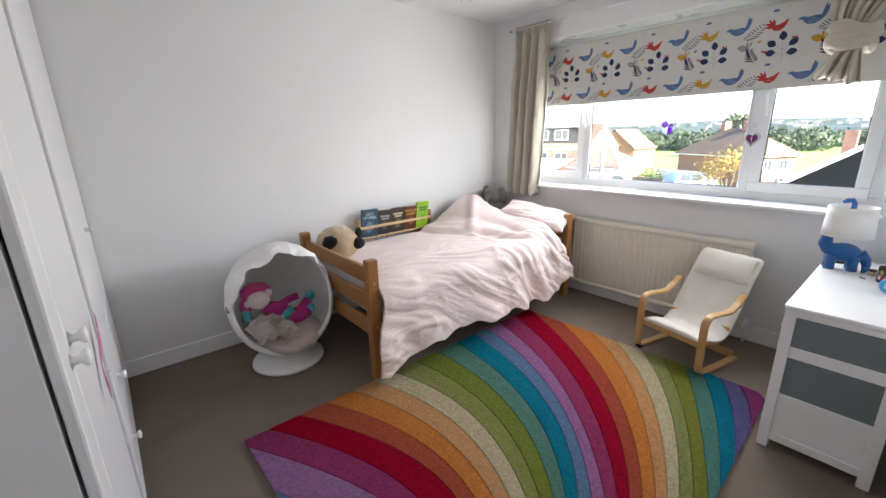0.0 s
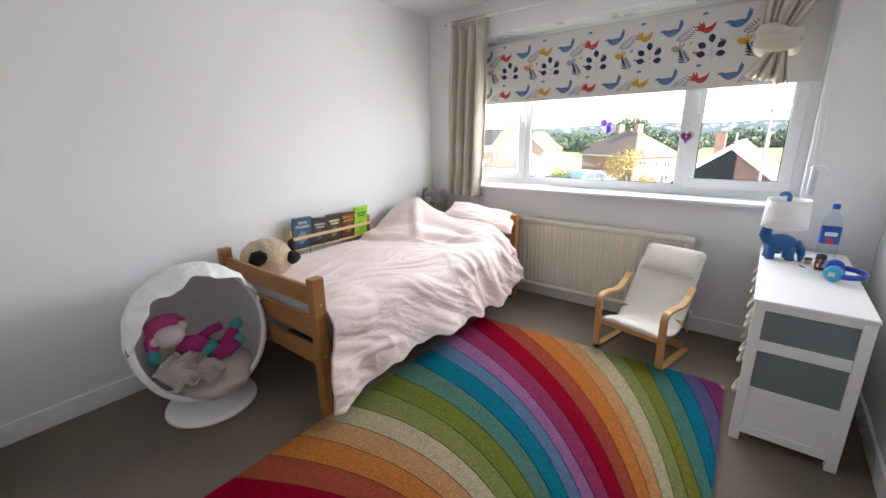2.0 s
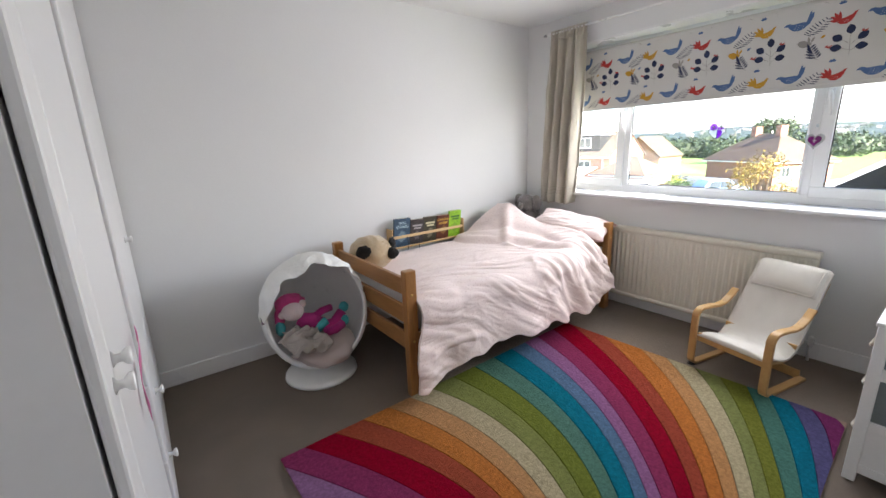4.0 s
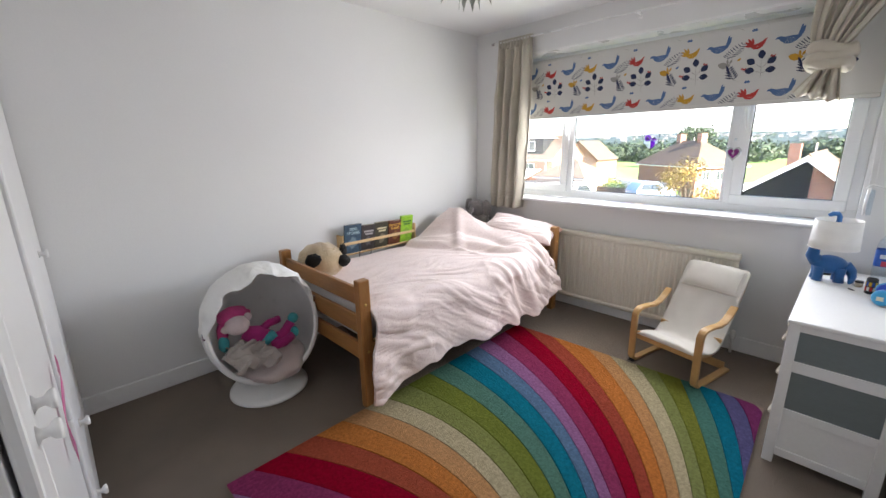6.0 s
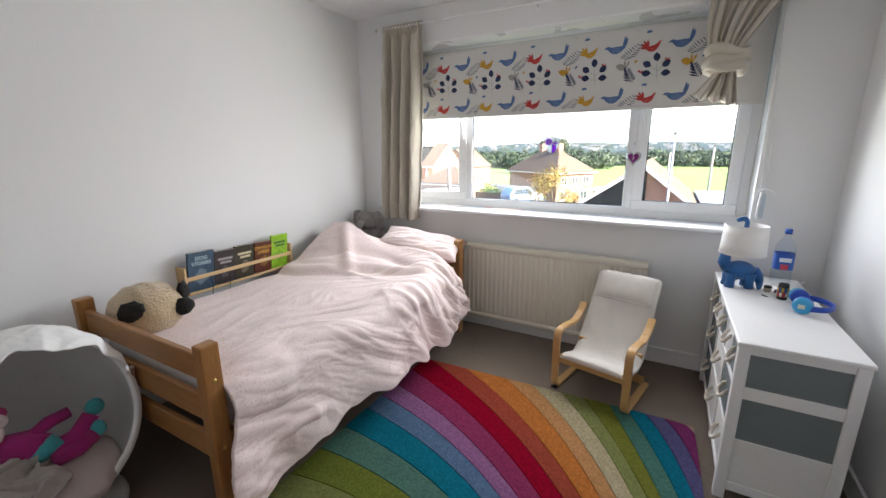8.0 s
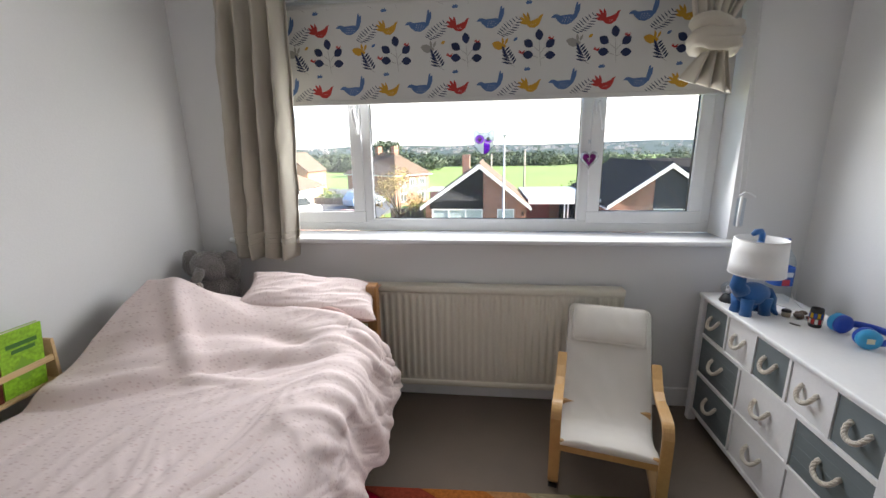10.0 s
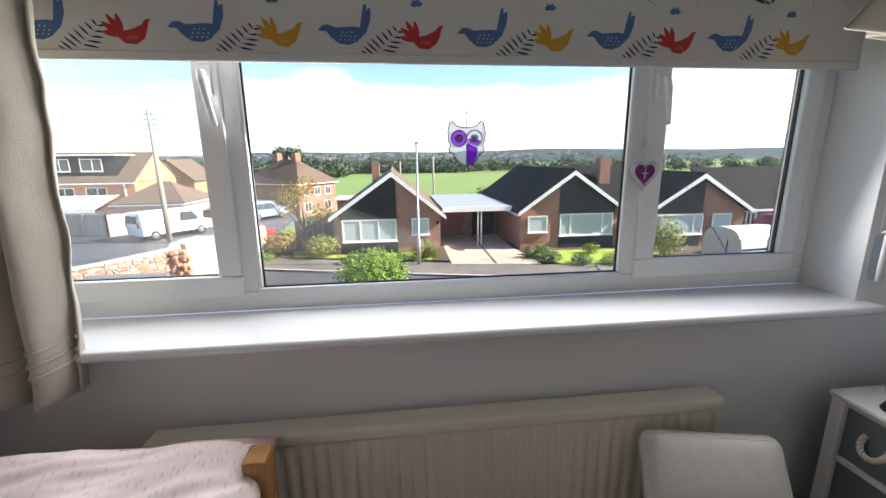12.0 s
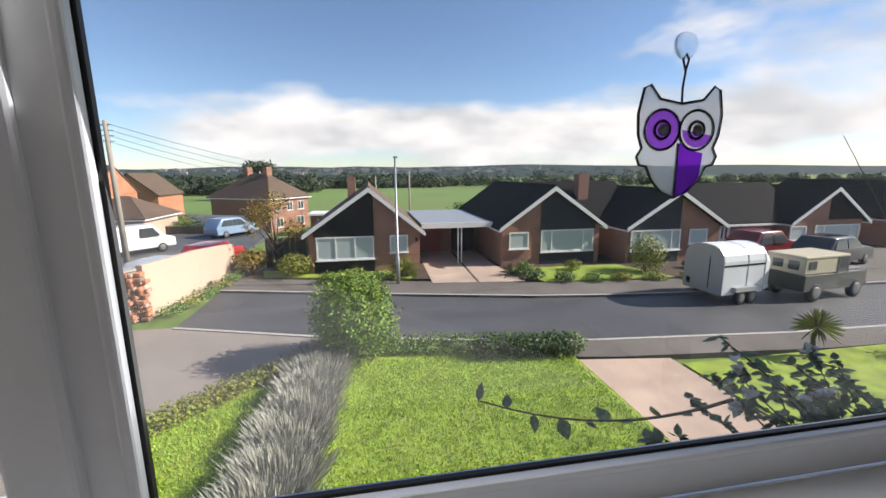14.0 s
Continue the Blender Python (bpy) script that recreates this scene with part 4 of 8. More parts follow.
# ---- child's bentwood armchair ----
chair = thing("armchair", pose(3.903, 2.90, 0, 0, 0, -13), "child's bent birch armchair with an off-white canvas seat", "chair")
CW = 0.204
for sy in (-1, 1):
    y = sy * CW
    pts = [(0.40, 0.012)] + [(0.06, 0.012)] + arc((0.045, 0.055), 0.043, -90, -180, 6)[1:] + [(0.002, 0.10), (0.0, 0.28)] + arc((0.055, 0.322), 0.055, 180, 90, 7)[1:] + [(0.13, 0.374), (0.20, 0.364), (0.26, 0.372)] + [(0.315, 0.402), (0.37, 0.446)]
    pts = [(0.40, 0.012), (0.30, 0.012), (0.18, 0.012)] + pts[1:]
    bm = ribbon(bmesh.new(), [(x, y, z) for x, z in pts], 0.021, 0.017)
    bmesh.ops.bevel(bm, geom=[e for e in bm.edges if e.calc_face_angle(0) > 0.9], offset=0.003, segments=2, affect="EDGES")
    part("side_frame", bm, M["birch"], chair)
    part("foot", boxes((0.0, 0.035, y - 0.018, y + 0.018, 0.0, 0.006)), M["black"], chair, "black rubber foot pad")
    seat_pts = [(0.03, 0.205), (0.10, 0.19), (0.20, 0.168), (0.27, 0.178), (0.325, 0.225), (0.385, 0.315), (0.455, 0.425), (0.548, 0.575)]
    bm = ribbon(bmesh.new(), [(x, sy * (CW - 0.03), z - 0.012) for x, z in seat_pts], 0.011, 0.014)
    part("seat_lath", bm, M["birch"], chair)
for x, z in ((0.03, 0.195), (0.30, 0.215), (0.39, 0.03)):
    part("stretcher", boxes((x - 0.008, x + 0.008, -CW + 0.012, CW - 0.012, z - 0.026, z + 0.026), bevel=0.003), M["birch"], chair)


def seat_curve(t):
    pts = [Vector((0.015, 0.205)), Vector((0.08, 0.205)), Vector((0.17, 0.175)), Vector((0.245, 0.172)), Vector((0.31, 0.222)), Vector((0.37, 0.315)), Vector((0.437, 0.425)), Vector((0.505, 0.535)), Vector((0.570, 0.632))]
    f = t * (len(pts) - 1)
    i = min(int(f), len(pts) - 2)
    k = f - i
    p0, p1, p2, p3 = pts[max(i - 1, 0)], pts[i], pts[i + 1], pts[min(i + 2, len(pts) - 1)]
    return 0.5 * ((2 * p1) + (p2 - p0) * k + (2 * p0 - 5 * p1 + 4 * p2 - p3) * k * k + (3 * p1 - p0 - 3 * p2 + p3) * k ** 3)


def sling(u, v, th):
    a, b = seat_curve(max(0, u - 0.02)), seat_curve(min(1, u + 0.02))
    d = (b - a).normalized()
    n = Vector((-d.y, d.x))
    p = seat_curve(u)
    y = (2 * v - 1) * (CW - 0.008) * (1 - 0.015 * math.sin(u * 9)) * (1 - 0.16 * max(0.0, (u - 0.94) / 0.06) ** 2.5)
    e = (1 - abs(2 * v - 1) ** 6) * min(1, min(u, 1 - u) / 0.03) ** 0.5
    wr = 0.004 * noise.noise(Vector((u * 7, v * 5, 1.2))) + 0.003 * fold(u * 0.7, v * 0.4, 0.4, 14, 6)
    q = p + n * (th * e + wr * e)
    return Vector((q.x, y, q.y))


bm = grid(bmesh.new(), lambda u, v: sling(u, v, 0.026), 70, 36)
grid(bm, lambda u, v: sling(u, 1 - v, -0.004), 70, 36)
bmesh.ops.remove_doubles(bm, verts=bm.verts[:], dist=0.004)
bmesh.ops.recalc_face_normals(bm, faces=bm.faces[:])
seat = part("seat_cover", bm, M["canvas"], chair, "", True)


def head_pad(u, v):
    p = sling(0.80 + 0.185 * u, v * 0.9 + 0.05, 0.026)
    d = (seat_curve(0.95) - seat_curve(0.8)).normalized()
    e = ((1 - abs(2 * u - 1) ** 3) * (1 - abs(2 * v - 1) ** 5)) ** 0.5
    return p + Vector((-d.y, 0, d.x)) * (0.034 * e + 0.002)


bm = grid(bmesh.new(), head_pad, 24, 40)
pad = part("head_cushion", bm, M["canvas"], chair, "padded canvas head cushion", True)
rim_pts = [(0.03, 0.06 + 0.88 * k / 14) for k in range(15)] + [(0.03 + 0.94 * k / 8, 0.97) for k in range(1, 8)] + [(0.97, 0.94 - 0.88 * k / 14) for k in range(15)] + [(0.97 - 0.94 * k / 8, 0.03) for k in range(1, 8)]
part("piping", tube(bmesh.new(), [head_pad(a, b) for a, b in rim_pts], 0.0035, 6, closed=True), M["canvas"], pad, "", True)
for v in (0.02, 0.98):
    bm = tube(bmesh.new(), [sling(0.02 + 0.96 * k / 40, v, 0.014) for k in range(41)], 0.004, 6)
    part("piping", bm, M["canvas"], seat, "", True)

# ---- chest of drawers ----
CXA, CXB, CYA, CYB, CT = 3.478, 4.505, 1.948, 2.315, 0.70
chest = thing("chest_of_drawers", pose((CXA + CXB) / 2, (CYA + CYB) / 2, 0), "white chest with slate grey and white rope-handled drawers", "chest of drawers")
HX, HY = (CXB - CXA) / 2, (CYB - CYA) / 2
part("top", boxes((-HX - 0.008, HX + 0.008, -HY - 0.004, HY + 0.012, CT - 0.018, CT), bevel=0.005), M["white_wood"], chest)
for x in (-HX, HX - 0.034):
    for y in (-HY, HY - 0.034):
        part("leg", boxes((x, x + 0.036, y, y + 0.040, 0.0, CT - 0.018), bevel=0.003), M["white_wood"], chest)
ZR = [(0.075, 0.272), (0.29, 0.48), (0.498, 0.665)]
for x in (-HX + 0.006, HX - 0.028):
    for z0, z1 in ((0.045, 0.083), (0.247, 0.285), (0.465, 0.515), (0.652, 0.682)):
        part("side_rail", boxes((x - 0.003, x + 0.025, -HY + 0.040, HY - 0.034, z0, z1), bevel=0.002), M["white_wood"], chest)
    for k, (z0, z1) in enumerate(((0.083, 0.247), (0.285, 0.465), (0.515, 0.652))):
        part("side_panel", boxes((x + 0.004, x + 0.016, -HY + 0.034, HY - 0.034, z0, z1)), M["white_wood"] if k == 0 else M["grey_paint"], chest, "" if k == 0 else "slate grey inset panel")
part("back", boxes((-HX + 0.034, HX - 0.034, -HY + 0.004, -HY + 0.012, 0.06, CT - 0.02)), M["white_wood"], chest)
part("bottom", boxes((-HX + 0.034, HX - 0.034, -HY + 0.012, HY - 0.04, 0.06, 0.072)), M["white_wood"], chest)
for z0, z1 in ((0.055, 0.075), (0.272, 0.290), (0.480, 0.498), (0.665, 0.682)):
    part("front_rail", boxes((-HX + 0.034, HX - 0.034, HY - 0.034, HY - 0.004, z0, z1), bevel=0.002), M["white_wood"], chest)


def rope_handle(bm, cx, z, w):
    pts = []
    for k in range(31):
        t = k / 30
        a = math.pi * t
        pts.append(Vector((cx - w * math.cos(a) * (0.9 + 0.1 * math.sin(a)), HY - 0.012 + 0.030 * math.sin(a) ** 0.6, z - 0.045 * math.sin(a))))
    for ph in (0, 2.09, 4.19):
        strand = []
        for k, p in enumerate(pts):
            d = (pts[min(k + 1, 30)] - pts[max(k - 1, 0)]).normalized()
            n1 = d.cross(Vector((0, 0.3, 1))).normalized()
            n2 = d.cross(n1)
            a = ph + k * 0.85
            strand.append(p + (n1 * math.cos(a) + n2 * math.sin(a)) * 0.0042)
        tube(bm, strand, 0.0048, 6)
    return bm


inner = 2 * HX - 0.068
for row, (n, cols) in enumerate(((3, "wwg"), (3, "gwg"), (5, "gwgwg"))):
    z0, z1 = ZR[row]
    wd = (inner - 0.012 * (n - 1)) / n
    for k in range(n):
        xa = -HX + 0.034 + k * (wd + 0.012)
        if k:
            part("divider", boxes((xa - 0.012, xa, HY - 0.034, HY - 0.005, z0, z1)), M["white_wood"], chest)
        m = M["grey_paint"] if cols[k] == "g" else M["white_wood"]
        bm = boxes((xa + 0.002, xa + wd - 0.002, HY - 0.030, HY - 0.010, z0 + 0.002, z1 - 0.002), bevel=0.002)
        if n == 3 and cols[k] == "g":
            for q in range(1, 4):
                zz = z0 + (z1 - z0) * q / 4
                box(bm, xa + 0.004, xa + wd - 0.004, HY - 0.0106, HY - 0.0092, zz - 0.001, zz + 0.001)
        dr = part("drawer_front", bm, m, chest, "slate grey drawer front" if cols[k] == "g" else "white drawer front")
        part("rope_handle", rope_handle(bmesh.new(), xa + wd / 2, (z0 + z1) / 2 + 0.025, 0.036 if n == 5 else 0.045), M["rope"], dr, "twisted cotton rope handle", True)

# ---- on the chest ----
M["blue_flock"] = mat("blue_flock", (0.004, 0.095, 0.29), 0.6, 0.05, 20, 0.2, 200, sheen=0.2)
lamp = thing("table_lamp", pose(4.247, 2.25, CT, 0, 0, 12), "blue dinosaur table lamp with a white drum shade", "lamp")
bm = bmesh.new()
blob(bm, (0.0, 0.0, 0.088), (0.048, 0.072, 0.05), 20)
for x in (-0.026, 0.026):
    for y in (-0.042, 0.042):
        tube(bm, [(x, y, 0.075), (x, y, 0.03), (x * 1.05, y * 1.05, 0.0)], 0.021, 12, radii=[0.026, 0.021, 0.023])
tube(bm, [(0, -0.06, 0.085), (0, -0.09, 0.06), (0.0, -0.098, 0.03), (-0.02, -0.092, 0.012), (-0.05, -0.08, 0.008)], 0.015, 10, radii=[0.034, 0.024, 0.018, 0.013, 0.006])
tube(bm, [(0, 0.05, 0.10), (0, 0.075, 0.13), (0, 0.070, 0.19), (0, 0.03, 0.27), (0, 0.0, 0.315)], 0.02, 12, radii=[0.036, 0.03, 0.023, 0.016, 0.0125])
tube(bm, [(0, 0.0, 0.31), (0, 0.0, 0.345), (0, 0.010, 0.36), (0, 0.03, 0.358), (0, 0.045, 0.348)], 0.011, 10, radii=[0.0115, 0.0115, 0.013, 0.013, 0.008])
part("base", bm, M["blue_flock"], lamp, "blue long-necked dinosaur base", True)
sh = mat("white_shade_fabric", (0.80, 0.79, 0.77), 0.85, 0.02, 20, 0.2, 300)
bm = grid(bmesh.new(), lambda u, v: Vector(((0.100 - 0.007 * v) * math.cos(-2 * math.pi * u), (0.100 - 0.007 * v) * math.sin(-2 * math.pi * u), 0.178 + 0.150 * v)), 48, 3, wrap=True)
shade = part("shade", bm, sh, lamp, "white fabric drum shade", True)
solid(shade, 0.003, 0)
for z, r in ((0.179, 0.1005), (0.327, 0.0935)):
    bm = tube(bmesh.new(), [(r * math.cos(t), r * math.sin(t), z) for t in (2 * math.pi * k / 48 for k in range(48))], 0.0022, 6, closed=True)
    part("shade_ring", bm, sh, shade, "", True)

bottle = thing("water_bottle", pose(4.405, 2.045, CT), "clear plastic water bottle with blue cap and label", "bottle")
M["clear"] = glass_mat("clear_plastic", (0.90, 0.94, 0.97), 0.04)
sq = lambda r, t, p: r / (abs(math.cos(t)) ** p + abs(math.sin(t)) ** p) ** (1 / p)
prof = [(0.040, 0.002), (0.042, 0.02), (0.042, 0.19), (0.036, 0.215), (0.016, 0.255), (0.0135, 0.262), (0.0135, 0.285)]
bm = grid(bmesh.new(), lambda u, v: (lambda r, z, t: Vector((sq(r, t, 4) * math.cos(t), sq(r, t, 4) * math.sin(t), z)))(*prof[round(v * 6)], -2 * math.pi * u), 40, 6, wrap=True)
part("body", bm, M["clear"], bottle, "clear square shouldered body", True)
part("cap", lathe(bmesh.new(), [(0.0, 0.272), (0.0155, 0.272), (0.0165, 0.276), (0.0165, 0.296), (0.014, 0.299), (0.0, 0.299)], 20), plastic("blue_cap", (0.01, 0.07, 0.35)), bottle, "blue screw cap", True)
bm = grid(bmesh.new(), lambda u, v: Vector((sq(0.0428, -2 * math.pi * u, 4) * math.cos(-2 * math.pi * u), sq(0.0428, -2 * math.pi * u, 4) * math.sin(-2 * math.pi * u), 0.085 + 0.085 * v)), 40, 1, wrap=True)
lab = part("label", bm, plastic("blue_label", (0.02, 0.10, 0.42), 0.3), bottle, "dark blue wrap label", True)
part("label_flower", boxes((-0.044, -0.0432, -0.016, 0.016, 0.088, 0.115)), plastic("label_red", (0.55, 0.05, 0.08)), lab, "red flower print")
part("label_band", boxes((-0.044, -0.0432, -0.025, 0.025, 0.128, 0.150)), plastic("label_white", (0.75, 0.8, 0.85)), lab, "pale print band")

phones = thing("headphones", pose(4.00, 2.045, CT, 0, 0, -6), "child's blue and turquoise over-ear headphones lying flat", "headphones")
hb, hc = plastic("turquoise_plastic", (0.03, 0.33, 0.62), 0.3), plastic("deep_blue_plastic", (0.01, 0.06, 0.42), 0.35)
bm = tube(bmesh.new(), [(0.085 * math.cos(a) * 1.05, -0.02 - 0.095 * math.sin(a), 0.032) for a in (math.pi * k / 20 for k in range(21))], 0.01, 8, flat=(0.006, 0.013))
part("headband", bm, hc, phones, "deep blue headband", True)
for sx in (-1, 1):
    bm = lathe(bmesh.new(), [(0.0, -0.016), (0.030, -0.016), (0.036, -0.008), (0.036, 0.004), (0.028, 0.014), (0.0, 0.016)], 24, pose(sx * 0.078, -0.0, 0.038, 0, 90 * sx, 12 * sx))
    cup = part("ear_cup", bm, hb, phones, "turquoise ear cup", True)
    bm = lathe(bmesh.new(), [(0.012, -0.034), (0.030, -0.034), (0.036, -0.028), (0.036, -0.018), (0.030, -0.014)], 24, pose(sx * 0.078, -0.0, 0.038, 0, 90 * sx, 12 * sx))
    part("ear_pad", bm, hc, cup, "deep blue ear pad", True)
    bm = boxes((sx * 0.094 - 0.001, sx * 0.094 + 0.001, -0.016, 0.016, 0.028, 0.046))
    part("sticker", bm, plastic("sticker_print", (0.6, 0.6, 0.45)), cup, "small printed sticker")

pot = thing("pot", pose(4.115, 2.085, CT), "small black pot decorated with coloured squares", "pot")
bm = lathe(bmesh.new(), [(0.0, 0.0), (0.019, 0.0), (0.021, 0.004), (0.021, 0.074), (0.019, 0.078), (0.017, 0.074), (0.017, 0.01), (0.0, 0.008)], 28)
body = part("body", bm, M["black"], pot, "", True)
cols = [plastic("square_red", (0.5, 0.02, 0.02)), plastic("square_yellow", (0.65, 0.40, 0.02)), plastic("square_white", (0.7, 0.68, 0.62)), plastic("square_blue", (0.03, 0.08, 0.35))]
for k in range(12):
    for r in range(2):
        a = 2 * math.pi * (k + 0.5 * r) / 12
        bm = boxes((0.0208, 0.0222, -0.0048, 0.0048, 0.016 + 0.024 * r, 0.036 + 0.024 * r), bevel=0.0008)
        bmesh.ops.transform(bm, matrix=Matrix.Rotation(a, 4, "Z"), verts=bm.verts[:])
        part("square", bm, cols[(k * 2 + r * 3) % 4], body)
stone = mat("brown_pebble", (0.10, 0.065, 0.045), 0.5, 0.2, 40, 0.3, 120)
for dx, dy, r in ((0.0, 0.0, 0.017), (0.028, -0.022, 0.014), (-0.02, -0.03, 0.013), (0.045, -0.05, 0.012)):
    pb = thing("pebble", pose(4.20 + dx, 2.085 + dy, CT + r * 0.6), "small dark brown polished pebble on the chest", "pebble", "pebbles")
    part("stone", blob(bmesh.new(), (0, 0, 0), (r * 1.3, r, r * 0.62), 14, wob=0.25), stone, pb, "", True)
tub = thing("small_pot", pose(4.215, 2.125, CT), "tiny beige pot with a dark lid", "pot")
part("body", lathe(bmesh.new(), [(0.0, 0), (0.014, 0), (0.016, 0.004), (0.016, 0.022), (0.0, 0.022)], 20), mat("beige_ceramic", (0.4, 0.34, 0.27), 0.5), tub, "", True)
part("lid", lathe(bmesh.new(), [(0.0, 0.022), (0.017, 0.022), (0.017, 0.028), (0.014, 0.031), (0.0, 0.031)], 20), M["black"], tub, "dark lid", True)
fea = thing("dried_leaf", pose(4.124, 2.15, CT + 0.003, 0, 0, 40), "small dark dried leaf lying flat", "leaf")
bm = grid(bmesh.new(), lambda u, v: Vector((-0.018 + 0.036 * u, (v - 0.5) * 0.012 * math.sin(math.pi * u) ** 0.7, 0.002 * math.cos((v - 0.5) * 5))), 10, 4)
solid(part("blade", bm, mat("dark_leaf", (0.03, 0.025, 0.022), 0.6), fea, "", True), 0.0008, 0)
globe = thing("snow_globe", pose(4.385, 2.265, CT), "small glass snow globe on a black base", "ornament")
part("dome", blob(bmesh.new(), (0, 0, 0.062), (0.034, 0.034, 0.034), 24), M["clear"], globe, "clear glass dome", True)
part("base", lathe(bmesh.new(), [(0.0, 0), (0.033, 0), (0.035, 0.004), (0.03, 0.014), (0.022, 0.032), (0.0, 0.034)], 24), M["black"], globe, "", True)
bm = bmesh.new()
blob(bm, (0, 0, 0.05), (0.016, 0.012, 0.014), 12, wob=0.3)
blob(bm, (0.006, 0.0, 0.066), (0.009, 0.009, 0.011), 12, wob=0.2)
part("figure", bm, mat("painted_resin", (0.5, 0.45, 0.45), 0.5, 0.3, 60), globe, "pale model figure", True)
cable = thing("lamp_cable", pose(4.40, 2.06, CT), "thin white lamp flex lying on the chest", "cable")
bm = tube(bmesh.new(), [(-0.11, 0.07, 0.003), (-0.04, 0.02, 0.003), (-0.16, -0.04, 0.003), (0.02, -0.10, 0.003), (0.085, -0.14, 0.003)], 0.0025, 6)
part("flex", bm, M["gloss"], cable, "", True)

# ---- curtains, rail, blind ----
rail = thing("curtain_rail", pose(4.525, 3.5, 2.325), "slim white metal curtain rail above the window", "curtain rail")
part("rod", tube(bmesh.new(), [(0, -1.33, 0), (0, 1.27, 0)], 0.007, 10), M["gloss"], rail, "", True)
for y in (-1.33, 1.28):
    part("finial", blob(bmesh.new(), (0, y, 0), (0.013, 0.02, 0.013), 12), M["chrome"], rail, "small grey finial", True)
for y in (-1.22, 0.0, 1.235):
    b = part("bracket", boxes((-0.006, 0.075, y - 0.006, y + 0.006, -0.012, 0.0), (0.068, 0.076, y - 0.012, y + 0.012, -0.03, 0.02)), M["gloss"], rail)


def curtain_at(u, v):
    y = 4.385 + 0.355 * u + 0.045 * v + 0.006 * noise.noise(Vector((u * 9, v * 14, 2.0)))
    amp = 0.033 + 0.018 * smooth(0.05, 0.4, v)
    x = 4.50 + 0.012 * noise.noise(Vector((u * 14, v * 7, 5.0))) + 0.007 * fold(u * 0.5, v * 1.4, 0.9, 9, 3.1) + amp * math.sin(u * 26 + 0.8 * math.sin(v * 3 + u * 3)) + 0.012 * math.sin(u * 55 + v * 2) * (1 - 0.6 * v)
    if v < 0.05:
        x = 4.51 + 0.012 * math.sin(u * 70)
    return Vector((x - 4.5, y - 4.63 + 0.012 * math.sin(u * 26 + 1.5) * v, 2.345 - 1.5 * v + 0.012 * math.sin(u * 13 + 1) * v - 2.345))


cur = thing("curtain", pose(4.515, 4.605, 2.345), "cream linen pencil pleat curtain drawn to one side", "curtain", "window curtains")
cl = part("drop", grid(bmesh.new(), curtain_at, 190, 90), M["linen"], cur, "", True)
solid(cl, 0.004, 0)
for k, vv in enumerate((0.905, 0.925, 0.945)):
    bm = bmesh.new()
    bm = tube(bm, [curtain_at(q / 150, vv) + Vector((-0.004, 0, 0)) for q in range(151)], 0.005, 6)
    part("tuck", bm, M["linen"], cl, "", True)
for k in range(11):
    y = 4.39 - 4.63 + 0.345 * k / 10
    bm = tube(bmesh.new(), [(0.024 + 0.011 * math.cos(t), y, -0.012 + 0.014 * math.sin(t)) for t in (2 * math.pi * q / 12 for q in range(12))], 0.0018, 5, closed=True)
    part("curtain_ring", bm, M["chrome"], cur)


def knot_drop(u, v):
    # gathered from the rail down into the knot
    w = 0.17 * (1 - v) ** 0.8 + 0.052
    cy = 2.33 + 0.11 * smooth(0, 1, v)
    a = 2 * u - 1
    x = 4.515 - 0.035 * v + (0.016 + 0.010 * v) * math.sin(u * 44) * (1 - 0.3 * v) - 0.03 * v * (1 - a * a)
    return Vector((x - 4.5, cy + a * w - 2.43 + 0.006 * math.sin(u * 60), 2.345 - 0.46 * v - 1.66))


tie = thing("curtain", pose(4.5, 2.43, 1.66), "cream linen curtain tied up in a loose knot", "curtain", "window curtains")
solid(part("drop", grid(bmesh.new(), knot_drop, 120, 40), M["linen"], tie, "", True), 0.004, 0)
bm = bmesh.new()
for k, (dz, r, tilt) in enumerate(((0.245, 0.080, 12), (0.205, 0.088, -10), (0.170, 0.080, 6))):
    pts = []
    for q in range(28):
        t = 2 * math.pi * q / 28
        pts.append(pose(-0.03, 0.0, dz, tilt, 8 * (k - 1), 0) @ Vector((0.055 * math.cos(t), r * math.sin(t), 0.008 * math.sin(3 * t + k))))
    tube(bm, pts, 0.03, 14, closed=True, flat=(0.026, 0.034))
for v in bm.verts:
    v.co += Vector((1, 0.4, 0.6)) * 0.008 * noise.noise(v.co * 26) + Vector((1, 0, 0)) * 0.004 * math.sin(v.co.z * 260 + v.co.y * 40)
part("knot", bm, M["linen"], tie, "wrapped linen knot", True)


def tail(u, v):
    a = 2 * u - 1
    w = 0.05 + 0.055 * v
    return Vector((-0.05 + 0.028 * math.sin(u * 21) * (0.4 + v) - 0.02 * v, 0.03 * v + a * w, 0.14 - 0.145 * v + 0.03 * a * v + 0.012 * math.sin(u * 21) * v))


solid(part("tail", grid(bmesh.new(), tail, 60, 20), M["linen"], tie, "loose gathered end", True), 0.004, 0)

